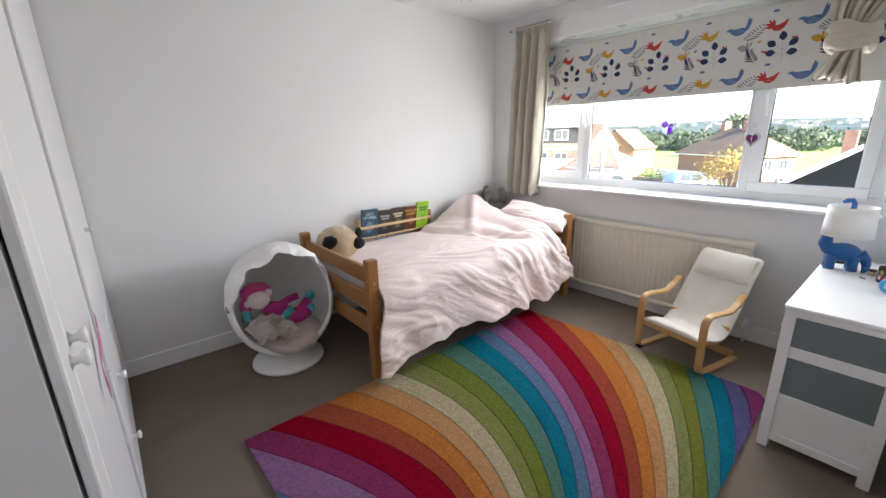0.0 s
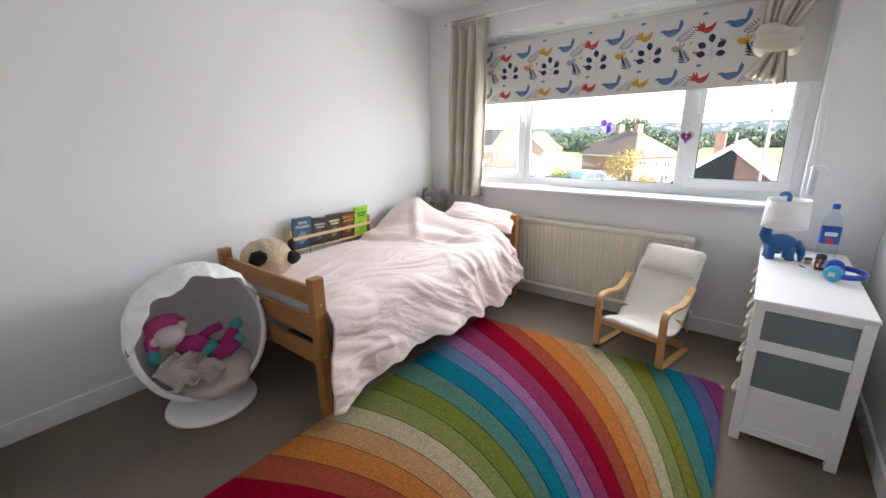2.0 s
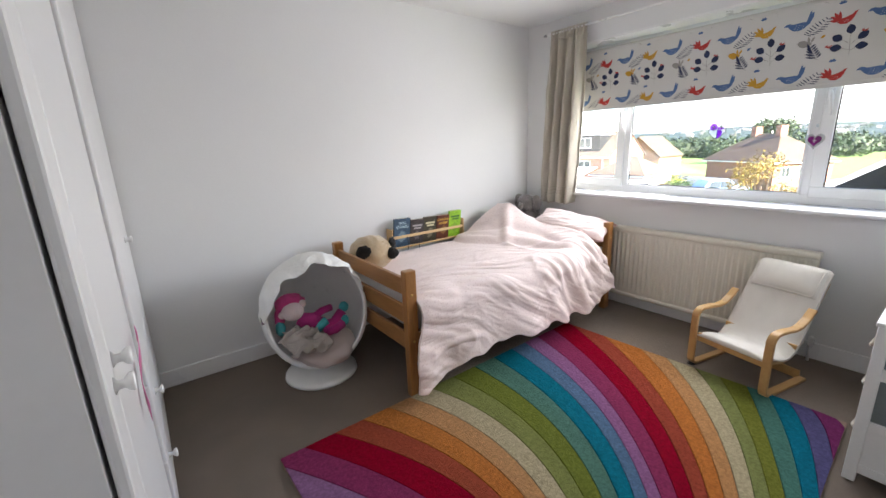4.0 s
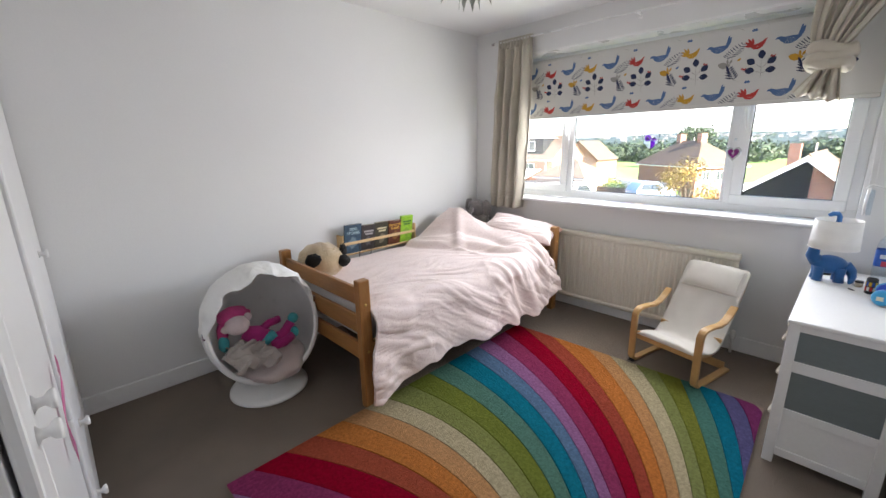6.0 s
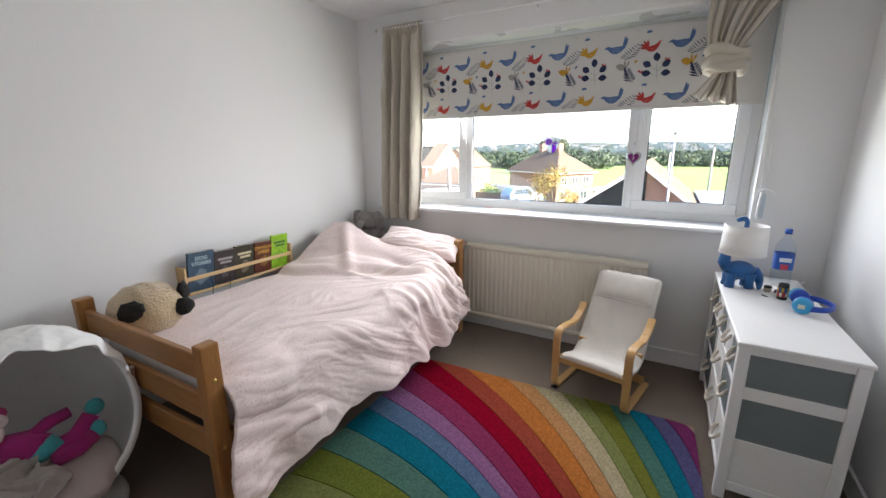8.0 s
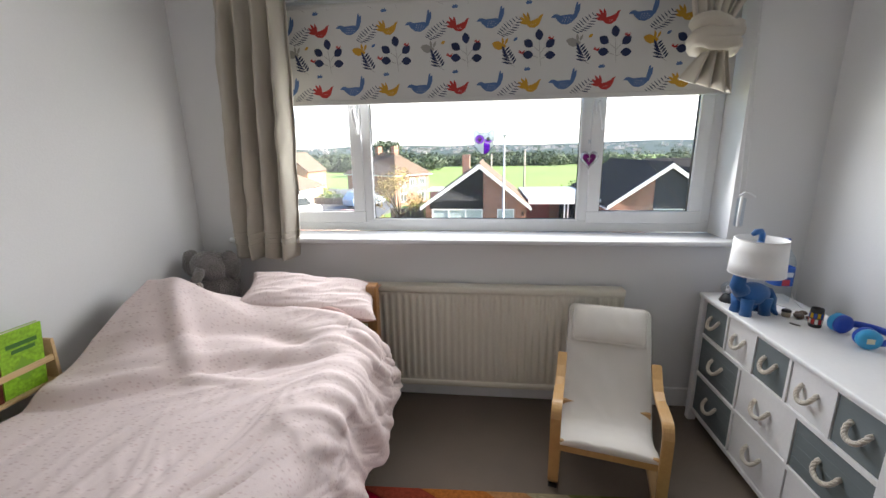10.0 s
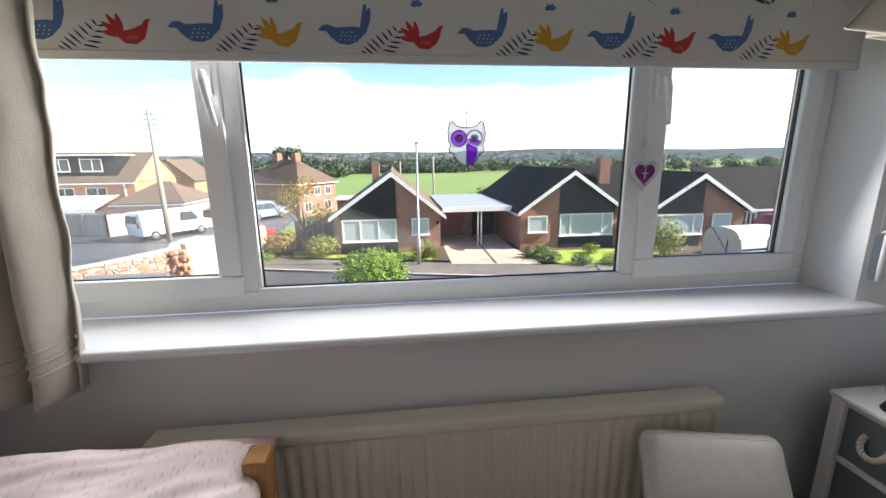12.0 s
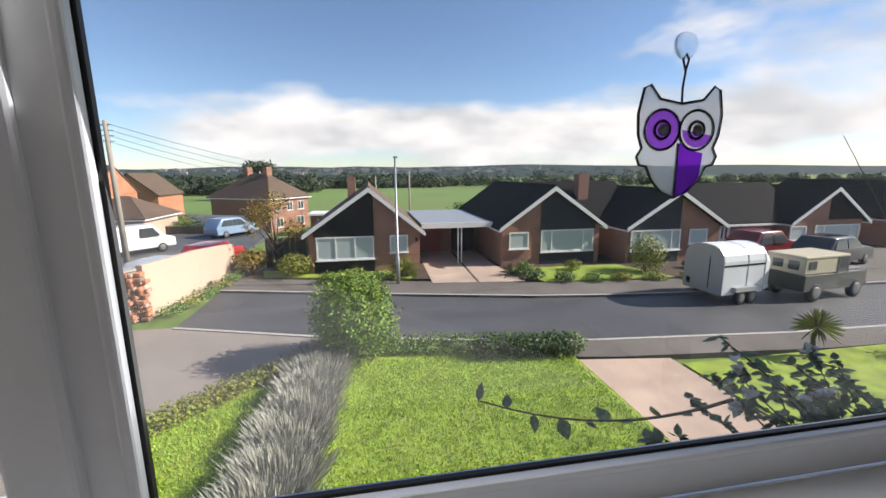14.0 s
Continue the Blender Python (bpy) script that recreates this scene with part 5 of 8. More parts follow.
M["blind"] = mat("blind_fabric", (0.58, 0.575, 0.555), 0.85, 0.015, 6, 0.12, 400)
blind = thing("roller_blind", pose(4.715, 3.475, 2.138), "white roller blind printed with birds and leaves", "blind")
BH = 0.470
part("fabric", boxes((-0.0015, 0.0015, -1.268, 1.268, -BH, 0.0)), M["blind"], blind)
part("bottom_bar", boxes((-0.006, 0.006, -1.268, 1.268, -BH - 0.012, -BH + 0.012), bevel=0.004), M["blind"], blind)
part("roller", tube(bmesh.new(), [(0.014, -1.27, 0.002), (0.014, 1.27, 0.002)], 0.018, 16), M["blind"], blind, "", True)
INK = {"blue": plastic("print_blue", (0.07, 0.14, 0.30), 0.8), "navy": plastic("print_navy", (0.012, 0.022, 0.07), 0.8), "red": plastic("print_red", (0.42, 0.035, 0.03), 0.8),
       "gold": plastic("print_ochre", (0.50, 0.27, 0.025), 0.8), "grey": plastic("print_grey", (0.28, 0.27, 0.25), 0.8), "white": plastic("print_white", (0.62, 0.62, 0.60), 0.8)}
INKS = list(INK)
now = {"bm": None}


def flat(kind, pts, cy, cz, s, mirror=1, rot=0.0):
    c, sn = math.cos(rot), math.sin(rot)
    bm = now["bm"]
    lift = -0.0019 - 0.00008 * (len(bm.faces) % 9)
    zs = [cz + s * (sn * a + c * b) for a, b in pts]
    if min(zs) > -0.006 or max(zs) < -BH + 0.016:
        return
    f = bm.faces.new([bm.verts.new((lift, -(cy + s * mirror * (c * a - sn * b)), max(-BH + 0.013, min(-0.003, z)))) for (a, b), z in zip(pts, zs)])
    f.material_index = INKS.index(kind)


def leaf(kind, cy, cz, ln, wd, rot):
    flat(kind, [(ln * t, wd * math.sin(math.pi * t) ** 0.8) for t in (0, .2, .45, .7, .9, 1)] + [(ln * t, -wd * math.sin(math.pi * t) ** 0.8) for t in (.9, .7, .45, .2)], cy, cz, 1, 1, rot)


def dots(kind, cy, cz, s, n):
    for k in range(n):
        a, b = (k % 4) * 0.17 - 0.22, (k // 4) * 0.13 - 0.26
        leaf(kind, cy + s * (a + 0.05 * (k // 4)), cz + s * b, 0.055 * s, 0.025 * s, 0.3)


def bird(kind, cy, cz, s):
    flat(kind, [(-1.08, 0.06), (-0.90, 0.24), (-0.70, 0.27), (-0.45, 0.17), (0.20, 0.22), (0.50, 0.18), (0.62, 0.02), (0.30, -0.28), (0.0, -0.40), (-0.35, -0.36), (-0.62, -0.16), (-0.78, 0.04)], cy, cz, s)
    flat(kind, [(0.40, 0.16), (0.56, 0.92), (0.66, 0.98), (0.68, 0.60), (0.62, 0.04)], cy, cz, s)
    flat(kind, [(0.46, 0.12), (0.70, 0.80), (0.82, 0.84), (0.80, 0.44), (0.62, 0.00)], cy, cz, s)
    dots("white", cy - 0.12 * s, cz + 0.02 * s, s, 11)


def small_bird(kind, cy, cz, s):
    flat(kind, [(1.15, 0.72), (0.86, 0.66), (0.66, 0.42), (0.2, 0.22), (-0.35, 0.10), (-0.52, -0.16), (-0.2, -0.44), (0.3, -0.50), (0.72, -0.22), (0.92, 0.20), (1.02, 0.54)], cy, cz, s)
    for r, l in ((1.75, 1.05), (2.15, 1.2), (2.55, 1.15), (2.95, 1.0)):
        leaf(kind, cy - 0.25 * s, cz - 0.10 * s, l * s, 0.15 * s, r)
    if s > 0.03:
        dots("white", cy + 0.1 * s, cz - 0.02 * s, s * 0.8, 8)


def fern(kind, cy, cz, s):
    for k in range(9):
        t = k / 8
        x, z = cy + s * (-0.80 + 1.6 * t), cz + s * (-0.55 + 0.55 * t + 0.75 * t * t)
        ln = 0.62 * s * (0.35 + 0.9 * math.sin(math.pi * (0.12 + 0.8 * t)))
        leaf("navy", x, z, ln, 0.048 * s, 2.55 - 0.35 * t)
        leaf("navy", x, z, ln, 0.048 * s, -0.35 + 0.35 * t)


def sprig(kind, cy, cz, s):
    for a, b, r in ((0.028, -0.030, 0.05), (0.034, 0.008, 0.70), (0.004, 0.040, 1.75), (-0.030, 0.014, 2.55), (-0.026, -0.026, 3.05)):
        leaf("navy", cy + a, cz + b, 0.054, 0.020, r)
    leaf("grey", cy + 0.012, cz - 0.088, 0.135, 0.0014, 1.66)
    for a, r, ln in ((-0.048, 0.42, 0.04), (-0.02, 0.85, 0.045), (-0.042, 2.75, 0.04), (-0.012, 2.45, 0.042)):
        leaf("grey", cy + 0.005, cz + a, ln, 0.0014, r)
    small_bird("red", cy + 0.058, cz + 0.048, 0.013)


def branch(kind, cy, cz, s):
    flat(kind, [(-0.062, 0.042), (-0.050, 0.052), (-0.030, 0.054), (0.0, 0.040), (0.012, 0.030), (0.0, 0.018), (-0.028, 0.012), (-0.048, 0.022)], cy, cz, 1)
    leaf(kind, cy - 0.004, cz + 0.036, 0.036, 0.0065, 1.75)
    leaf(kind, cy + 0.004, cz + 0.036, 0.034, 0.0065, 1.15)
    for k in range(6):
        t = k / 5
        x, z = cy + 0.03 - 0.04 * t + 0.015, cz - 0.055 + 0.012 * k
        leaf("navy", x, z, 0.052 * (1.1 - 0.5 * t), 0.0052, 2.95 - 0.16 * k)
        leaf("navy", x, z, 0.030, 0.0048, 1.0 - 0.05 * k)
    leaf("grey", cy + 0.065, cz - 0.075, 0.10, 0.0014, 2.6)
    leaf("gold" if kind == "grey" else "blue", cy + 0.045, cz + 0.052, 0.026, 0.007, 0.6)


def butterfly(kind, cy, cz, s):
    for r in (0.5, 1.2, 2.2, 2.8):
        leaf(kind, cy, cz, 0.018, 0.0055, r)


CELL = 0.366
for row, z0 in enumerate((0.057, -0.108, -0.248, -0.408)):
    for c in range(-4, 5):
        y0 = c * CELL + 0.101
        alt = "red" if c % 2 else "gold"
        if row % 2:
            todo = [(bird, "blue", y0, z0, 0.073, 0.08), (fern, "navy", y0 + 0.085, z0 - 0.034, 0.052, 0.07), (small_bird, alt, y0 + 0.195, z0 - 0.012, 0.050, 0.07)]
        else:
            todo = [(branch, "grey" if alt == "red" else "gold", y0 + 0.062, z0 - 0.004, 1, 0.09), (sprig, "navy", y0 + 0.235, z0 + 0.004, 1, 0.08), (butterfly, "blue", y0 + 0.180, z0 - 0.092, 1, 0.03), (small_bird, "red", y0 + 0.150, z0 - 0.008, 0.014, 0.03)]
        for fn, kind, cy, cz, sc, half in todo:
            if abs(cy) + half > 1.262:
                continue
            now["bm"] = bmesh.new()
            fn(kind, cy, cz, sc)
            if not now["bm"].faces:
                now["bm"].free()
                continue
            bmesh.ops.recalc_face_normals(now["bm"], faces=now["bm"].faces[:])
            part("bird_print" if fn in (bird, small_bird) else "leaf_print", now["bm"], [INK[k] for k in INKS], blind)

cord = thing("blind_cord", pose(4.588, 2.155, 1.02), "white looped blind cord on a wall cleat", "blind cord")
for dx in (-0.012, 0.012):
    bm = tube(bmesh.new(), [(0.004, dx * 0.4 + 0.045, 1.1), (0.002, dx * 0.6 + 0.03, 0.75), (0.0, dx + 0.012, 0.4), (0.0, dx, 0.15)], 0.0016, 6)
    part("cord", bm, M["gloss"], cord, "", True)
bm = boxes((-0.012, 0.011, -0.018, 0.018, 0.0, 0.14), bevel=0.006)
part("cleat", bm, M["clear"], cord, "clear plastic cord holder")
bm = tube(bmesh.new(), [(-0.012, 0.02, 0.15), (-0.018, 0.0, 0.168), (-0.012, -0.03, 0.16), (-0.01, -0.055, 0.145)], 0.0045, 8)
part("hook", bm, M["gloss"], cord, "white cord hook", True)
bm = tube(bmesh.new(), [(-0.016, 0.008, 0.15), (-0.018, 0.012, 0.05), (-0.018, 0.010, 0.0)], 0.007, 8)
part("acorn", bm, M["gloss"], cord, "white cord pull", True)

# ---- suncatchers ----
M["violet"] = glass_mat("violet_glass", (0.56, 0.18, 0.90), 0.08)
M["lilac"] = glass_mat("lilac_glass", (0.66, 0.34, 0.92), 0.08)
M["clear_glass"] = glass_mat("clear_bubbly_glass", (0.88, 0.88, 0.93), 0.05, haze=0.38)
M["lead"] = mat("dark_lead", (0.06, 0.06, 0.065), 0.4, 0.1, 60, 0.2, 200, metal=0.6)
owl = thing("suncatcher", pose(4.799, 3.411, 1.455), "purple and clear stained glass owl suncatcher on the pane", "suncatcher", "window suncatchers")
OUT = [(-0.052, 0.058), (-0.044, 0.062), (-0.030, 0.046), (0.0, 0.041), (0.030, 0.046), (0.044, 0.062), (0.052, 0.058), (0.058, 0.028), (0.056, 0.004), (0.050, -0.012), (0.056, -0.022), (0.052, -0.032), (0.042, -0.034), (0.034, -0.050), (0.018, -0.066), (0.0, -0.073)]
OUT = OUT + [(-a, b) for a, b in OUT[-2:6:-1]]


def flat_glass(bm, pts, x0=-0.0015, x1=0.0015):
    lo = [bm.verts.new((x0, -a, b)) for a, b in pts]
    hi = [bm.verts.new((x1, -a, b)) for a, b in pts]
    bm.faces.new(lo)
    bm.faces.new(hi[::-1])
    for k in range(len(pts)):
        bm.faces.new((lo[k], hi[k], hi[(k + 1) % len(pts)], lo[(k + 1) % len(pts)]))
    bmesh.ops.recalc_face_normals(bm, faces=bm.faces[:])
    return bm


circle = lambda cx, cz, r, n=28: [(cx + r * math.cos(2 * math.pi * k / n), cz + r * math.sin(2 * math.pi * k / n)) for k in range(n)]
lead = lambda pts, r=0.0018, closed=True: tube(bmesh.new(), [(0, -a, b) for a, b in pts], r, 6, closed=closed)
part("glass", flat_glass(bmesh.new(), OUT), M["clear_glass"], owl, "clear glass body")
part("glass", flat_glass(bmesh.new(), circle(-0.024, 0.010, 0.023), -0.0028, -0.0018), M["lilac"], owl, "violet glass eye ring")
part("glass", flat_glass(bmesh.new(), [(0.024 + 0.021 * math.cos(a), 0.010 + 0.021 * math.sin(a)) for a in (math.pi * (1.0 + 0.9 * k / 12) for k in range(13))], -0.0028, -0.0018), M["lilac"], owl, "pale violet half of the other eye")
part("glass", flat_glass(bmesh.new(), [(0.0, -0.005), (0.016, -0.014), (0.034, -0.018), (0.032, -0.048), (0.016, -0.066), (0.0, -0.072)], -0.0028, -0.0018), M["violet"], owl, "violet glass belly")
part("lead", lead(OUT), M["lead"], owl, "", True)
for cx in (-0.024, 0.024):
    part("lead", lead(circle(cx, 0.010, 0.024)), M["lead"], owl, "", True)
    part("lead", lead(circle(cx, 0.010, 0.0105, 20), 0.0022), M["lead"], owl, "", True)
    bm = lathe(bmesh.new(), [(0.0, 0.0), (0.007, 0.0), (0.005, 0.003), (0.0, 0.004)], 16, pose(-0.002, -cx, 0.010, 0, -90, 0))
    part("eye", bm, mat("grey_bead", (0.16, 0.17, 0.16), 0.25), owl, "grey glass eye", True)
part("lead", lead([(0.0, -0.006), (0.0, -0.04), (0.0, -0.072)], 0.0018, False), M["lead"], owl, "", True)
bm = tube(bmesh.new(), [(0, 0.0, 0.041), (0, 0.001, 0.06), (0, -0.001, 0.078), (0, 0.004, 0.092), (0, 0.0, 0.098), (0, -0.004, 0.092), (0, -0.001, 0.08)], 0.0014, 6)
part("hanger", bm, M["lead"], owl, "twisted wire hanger", True)
bm = lathe(bmesh.new(), [(0.0, 0.0), (0.016, 0.001), (0.013, 0.006), (0.006, 0.011), (0.0, 0.012)], 20, pose(0.004, 0, 0.108, 0, -90, 0))
part("suction_cup", bm, M["clear"], owl, "clear suction cup", True)

heart = thing("suncatcher", pose(4.755, 2.85, 1.352), "clear and purple glass heart hung on the window frame", "suncatcher", "window suncatchers")
HEART = [(0.048 * math.sin(t) ** 3, 0.0033 * (13 * math.cos(t) - 5 * math.cos(2 * t) - 2 * math.cos(3 * t) - math.cos(4 * t))) for t in (2 * math.pi * k / 40 for k in range(40))]
part("glass", flat_glass(bmesh.new(), HEART, -0.004, 0.004), M["clear_glass"], heart, "clear glass heart rim")
part("glass", flat_glass(bmesh.new(), [(a * 0.7, b * 0.7) for a, b in HEART], -0.0055, -0.0045), mat("purple_foil", (0.16, 0.01, 0.13), 0.2, 0.2, 60), heart, "deep purple heart centre")
part("motif", boxes((-0.0072, -0.0058, -0.001, 0.001, -0.016, 0.018), (-0.0072, -0.0058, -0.010, 0.010, 0.000, 0.002)), mat("silver_wire", (0.7, 0.68, 0.66), 0.3, metal=1.0), heart, "silver sprig")
part("thread", tube(bmesh.new(), [(0, 0, 0.03), (0.008, 0, 0.09)], 0.0008, 5), M["gloss"], heart)
part("hook", boxes((0.004, 0.017, -0.006, 0.006, 0.08, 0.10), bevel=0.002), M["clear"], heart, "clear stick-on hook")

# ---- ceiling pendant ----
pend = thing("pendant_light", pose(2.62, 3.37, 2.02), "grey metal leaf cluster pendant light", "ceiling light")
part("cord", tube(bmesh.new(), [(0, 0, 0.16), (0, 0, TOP - 2.02)], 0.003, 6), M["gloss"], pend)
part("holder", lathe(bmesh.new(), [(0.0, 0.10), (0.02, 0.10), (0.022, 0.16), (0.01, 0.18), (0.0, 0.18)], 16), M["gloss"], pend, "white lamp holder", True)
lm = mat("grey_metal_leaf", (0.32, 0.33, 0.30), 0.35, 0.1, 30, 0.1, 100, metal=0.7)
for k in range(14):
    a = 2 * math.pi * k / 14
    m = pose(0, 0, 0.14, 0, 0, math.degrees(a)) @ pose(0, 0, 0, 0, 48 + 26 * (k % 2), 0)
    bm = grid(bmesh.new(), lambda u, v: m @ Vector((0.02 + 0.20 * u, (v - 0.5) * 0.05 * math.sin(math.pi * min(1, u + 0.08)) ** 0.7, -0.02 * u * u)), 8, 3)
    solid(part("leaf", bm, lm, pend, "", True), 0.0012, 0)
# ---- outdoors ----
G = -3.8


def brick_mat(name, a, b, mortar, scale=1.0):
    """Small bricks in a running bond, for walls seen across the street."""
    m = mat(name, a, 0.85, 0.05, 3, 0.25, 50)
    n, l = m.node_tree.nodes, m.node_tree.links
    p = n["Principled BSDF"]
    tc, sp, ad, cb, bk = n.new("ShaderNodeTexCoord"), n.new("ShaderNodeSeparateXYZ"), n.new("ShaderNodeMath"), n.new("ShaderNodeCombineXYZ"), n.new("ShaderNodeTexBrick")
    l.new(tc.outputs["Object"], sp.inputs[0])
    ad.operation = "ADD"
    l.new(sp.outputs["X"], ad.inputs[0])
    l.new(sp.outputs["Y"], ad.inputs[1])
    l.new(ad.outputs[0], cb.inputs["X"])
    l.new(sp.outputs["Z"], cb.inputs["Y"])
    l.new(cb.outputs[0], bk.inputs["Vector"])
    for k, v in (("Color1", a), ("Color2", b), ("Mortar", mortar)):
        bk.inputs[k].default_value = (*v, 1)
    bk.inputs["Scale"].default_value = 1.0 / scale
    bk.inputs["Brick Width"].default_value, bk.inputs["Row Height"].default_value, bk.inputs["Mortar Size"].default_value = 0.225, 0.075, 0.008
    mx, ns = n.new("ShaderNodeMix"), n.new("ShaderNodeTexNoise")
    ns.inputs["Scale"].default_value = 1.3
    ns.inputs["Detail"].default_value = 8
    l.new(tc.outputs["Object"], ns.inputs["Vector"])
    rg = n.new("ShaderNodeMapRange")
    rg.inputs[1].default_value, rg.inputs[2].default_value, rg.inputs[3].default_value, rg.inputs[4].default_value = 0.3, 0.7, 0.75, 1.2
    l.new(ns.outputs["Fac"], rg.inputs[0])
    hv = n.new("ShaderNodeHueSaturation")
    l.new(bk.outputs["Color"], hv.inputs["Color"])
    l.new(rg.outputs[0], hv.inputs["Value"])
    l.new(hv.outputs[0], p.inputs["Base Color"])
    return m


def stone_mat(name):
    """Uneven rubble: cells of red, pink and buff stone between sunk pale joints."""
    m = mat(name, (0.45, 0.26, 0.19), 0.92, 0.15, 5, 0.6, 30)
    n, l = m.node_tree.nodes, m.node_tree.links
    p = n["Principled BSDF"]
    tc, mp, cell, gap = n.new("ShaderNodeTexCoord"), n.new("ShaderNodeMapping"), n.new("ShaderNodeTexVoronoi"), n.new("ShaderNodeTexVoronoi")
    mp.inputs["Scale"].default_value = (3.6, 3.6, 6.0)
    l.new(tc.outputs["Object"], mp.inputs["Vector"])
    gap.feature = "DISTANCE_TO_EDGE"
    for v in (cell, gap):
        v.inputs["Scale"].default_value = 1.0
        l.new(mp.outputs[0], v.inputs["Vector"])
    sep, ramp = n.new("ShaderNodeSeparateColor"), n.new("ShaderNodeValToRGB")
    l.new(cell.outputs["Color"], sep.inputs[0])
    l.new(sep.outputs[0], ramp.inputs["Fac"])
    ramp.color_ramp.elements[0].color, ramp.color_ramp.elements[1].color = (0.33, 0.14, 0.095, 1), (0.58, 0.42, 0.33, 1)
    mid = ramp.color_ramp.elements.new(0.5)
    mid.color = (0.46, 0.25, 0.18, 1)
    rg, mx, bp = n.new("ShaderNodeMapRange"), n.new("ShaderNodeMix"), n.new("ShaderNodeBump")
    rg.inputs[1].default_value, rg.inputs[2].default_value = 0.02, 0.10
    l.new(gap.outputs["Distance"], rg.inputs[0])
    mx.data_type = "RGBA"
    mx.inputs["A"].default_value = (0.36, 0.28, 0.23, 1)
    l.new(rg.outputs[0], mx.inputs["Factor"])
    l.new(ramp.outputs[0], mx.inputs["B"])
    l.new(mx.outputs["Result"], p.inputs["Base Color"])
    bp.inputs["Strength"].default_value, bp.inputs["Distance"].default_value = 0.9, 0.06
    l.new(rg.outputs[0], bp.inputs["Height"])
    l.new(p.inputs["Normal"].links[0].from_socket, bp.inputs["Normal"])
    l.new(bp.outputs[0], p.inputs["Normal"])
    return m


def tile_mat(name, color, row=0.32):
    """Roof tiles: courses and joints in relief."""
    m = mat(name, color, 0.9, 0.10, 1.2, 0.3, 25, spec=0.12, dirt=0.35, dirt_color=tuple(c * 1.35 + 0.006 for c in color))
    n, l = m.node_tree.nodes, m.node_tree.links
    p = n["Principled BSDF"]
    tc, wv, bp = n.new("ShaderNodeTexCoord"), n.new("ShaderNodeTexWave"), n.new("ShaderNodeBump")
    wv.bands_direction, wv.wave_profile = "Z", "SAW"
    wv.inputs["Scale"].default_value = 0.314 / (row * 0.62) * 0.5
    l.new(tc.outputs["Object"], wv.inputs["Vector"])
    bp.inputs["Strength"].default_value, bp.inputs["Distance"].default_value = 1.0, 0.09
    l.new(wv.outputs["Fac"], bp.inputs["Height"])
    l.new(p.inputs["Normal"].links[0].from_socket, bp.inputs["Normal"])
    l.new(bp.outputs[0], p.inputs["Normal"])
    return m


def leaf_mat(name, color, vary=0.35, spec=0.3):
    m = mat(name, color, 0.6, 0.05, 4, 0.0, 30, spec=spec)
    n, l = m.node_tree.nodes, m.node_tree.links
    p = n["Principled BSDF"]
    geo, rg, hv = n.new("ShaderNodeNewGeometry"), n.new("ShaderNodeMapRange"), n.new("ShaderNodeHueSaturation")
    rg.inputs[3].default_value, rg.inputs[4].default_value = 1 - vary, 1 + vary
    l.new(geo.outputs["Random Per Island"], rg.inputs[0])
    r2 = n.new("ShaderNodeMapRange")
    r2.inputs[3].default_value, r2.inputs[4].default_value = 0.48, 0.53
    l.new(geo.outputs["Random Per Island"], r2.inputs[0])
    l.new(p.inputs["Base Color"].links[0].from_socket, hv.inputs["Color"])
    l.new(rg.outputs[0], hv.inputs["Value"])
    l.new(r2.outputs[0], hv.inputs["Hue"])
    l.new(hv.outputs[0], p.inputs["Base Color"])
    return m


O = {}
O["asphalt"] = mat("asphalt", (0.082, 0.083, 0.09), 0.55, 0.26, 0.5, 0.5, 40, dirt=0.85, dirt_color=(0.13, 0.128, 0.125), stretch=(1.0, 0.35, 1))
O["pavement"] = mat("worn_tarmac_pavement", (0.13, 0.115, 0.105), 0.9, 0.2, 0.7, 0.4, 40, dirt=0.65, dirt_color=(0.22, 0.20, 0.18))
O["drive"] = mat("gravelly_drive", (0.27, 0.235, 0.21), 0.95, 0.12, 0.6, 0.5, 30, dirt=0.4, dirt_color=(0.20, 0.17, 0.15))
O["pink_drive"] = mat("pink_concrete", (0.50, 0.375, 0.30), 0.9, 0.16, 0.9, 0.4, 40, dirt=0.65, dirt_color=(0.27, 0.21, 0.17))
O["kerb"] = mat("concrete_kerb", (0.42, 0.40, 0.37), 0.9, 0.08, 1.5, 0.3, 40)
O["lawn"] = mat("mown_grass", (0.24, 0.33, 0.04), 0.95, 0.34, 2.2, 0.9, 45, dirt=0.6, dirt_color=(0.30, 0.34, 0.06))
O["field"] = mat("pasture", (0.13, 0.21, 0.05), 0.95, 0.2, 0.03, 0.3, 2, dirt=0.5, dirt_color=(0.14, 0.15, 0.05))
O["soil"] = mat("garden_soil", (0.07, 0.05, 0.035), 0.95, 0.2, 3, 0.8, 30)
O["brick"] = brick_mat("red_brown_brick", (0.38, 0.155, 0.09), (0.23, 0.085, 0.055), (0.34, 0.28, 0.24))
O["orange_brick"] = brick_mat("orange_brick", (0.55, 0.22, 0.11), (0.46, 0.17, 0.085), (0.34, 0.24, 0.18))
O["stone_wall"] = stone_mat("rough_pink_stone")
O["render"] = mat("pale_pink_render", (0.56, 0.42, 0.33), 0.9, 0.06, 0.8, 0.3, 20, dirt=0.35, dirt_color=(0.42, 0.32, 0.26))
O["dark_tile"] = tile_mat("dark_concrete_tile", (0.015, 0.0145, 0.0165))
O["brown_tile"] = tile_mat("brown_concrete_tile", (0.13, 0.095, 0.075))
O["cladding"] = mat("black_cladding", (0.009, 0.010, 0.012), 0.8, 0.08, 2, 0.1, 20, spec=0.12)
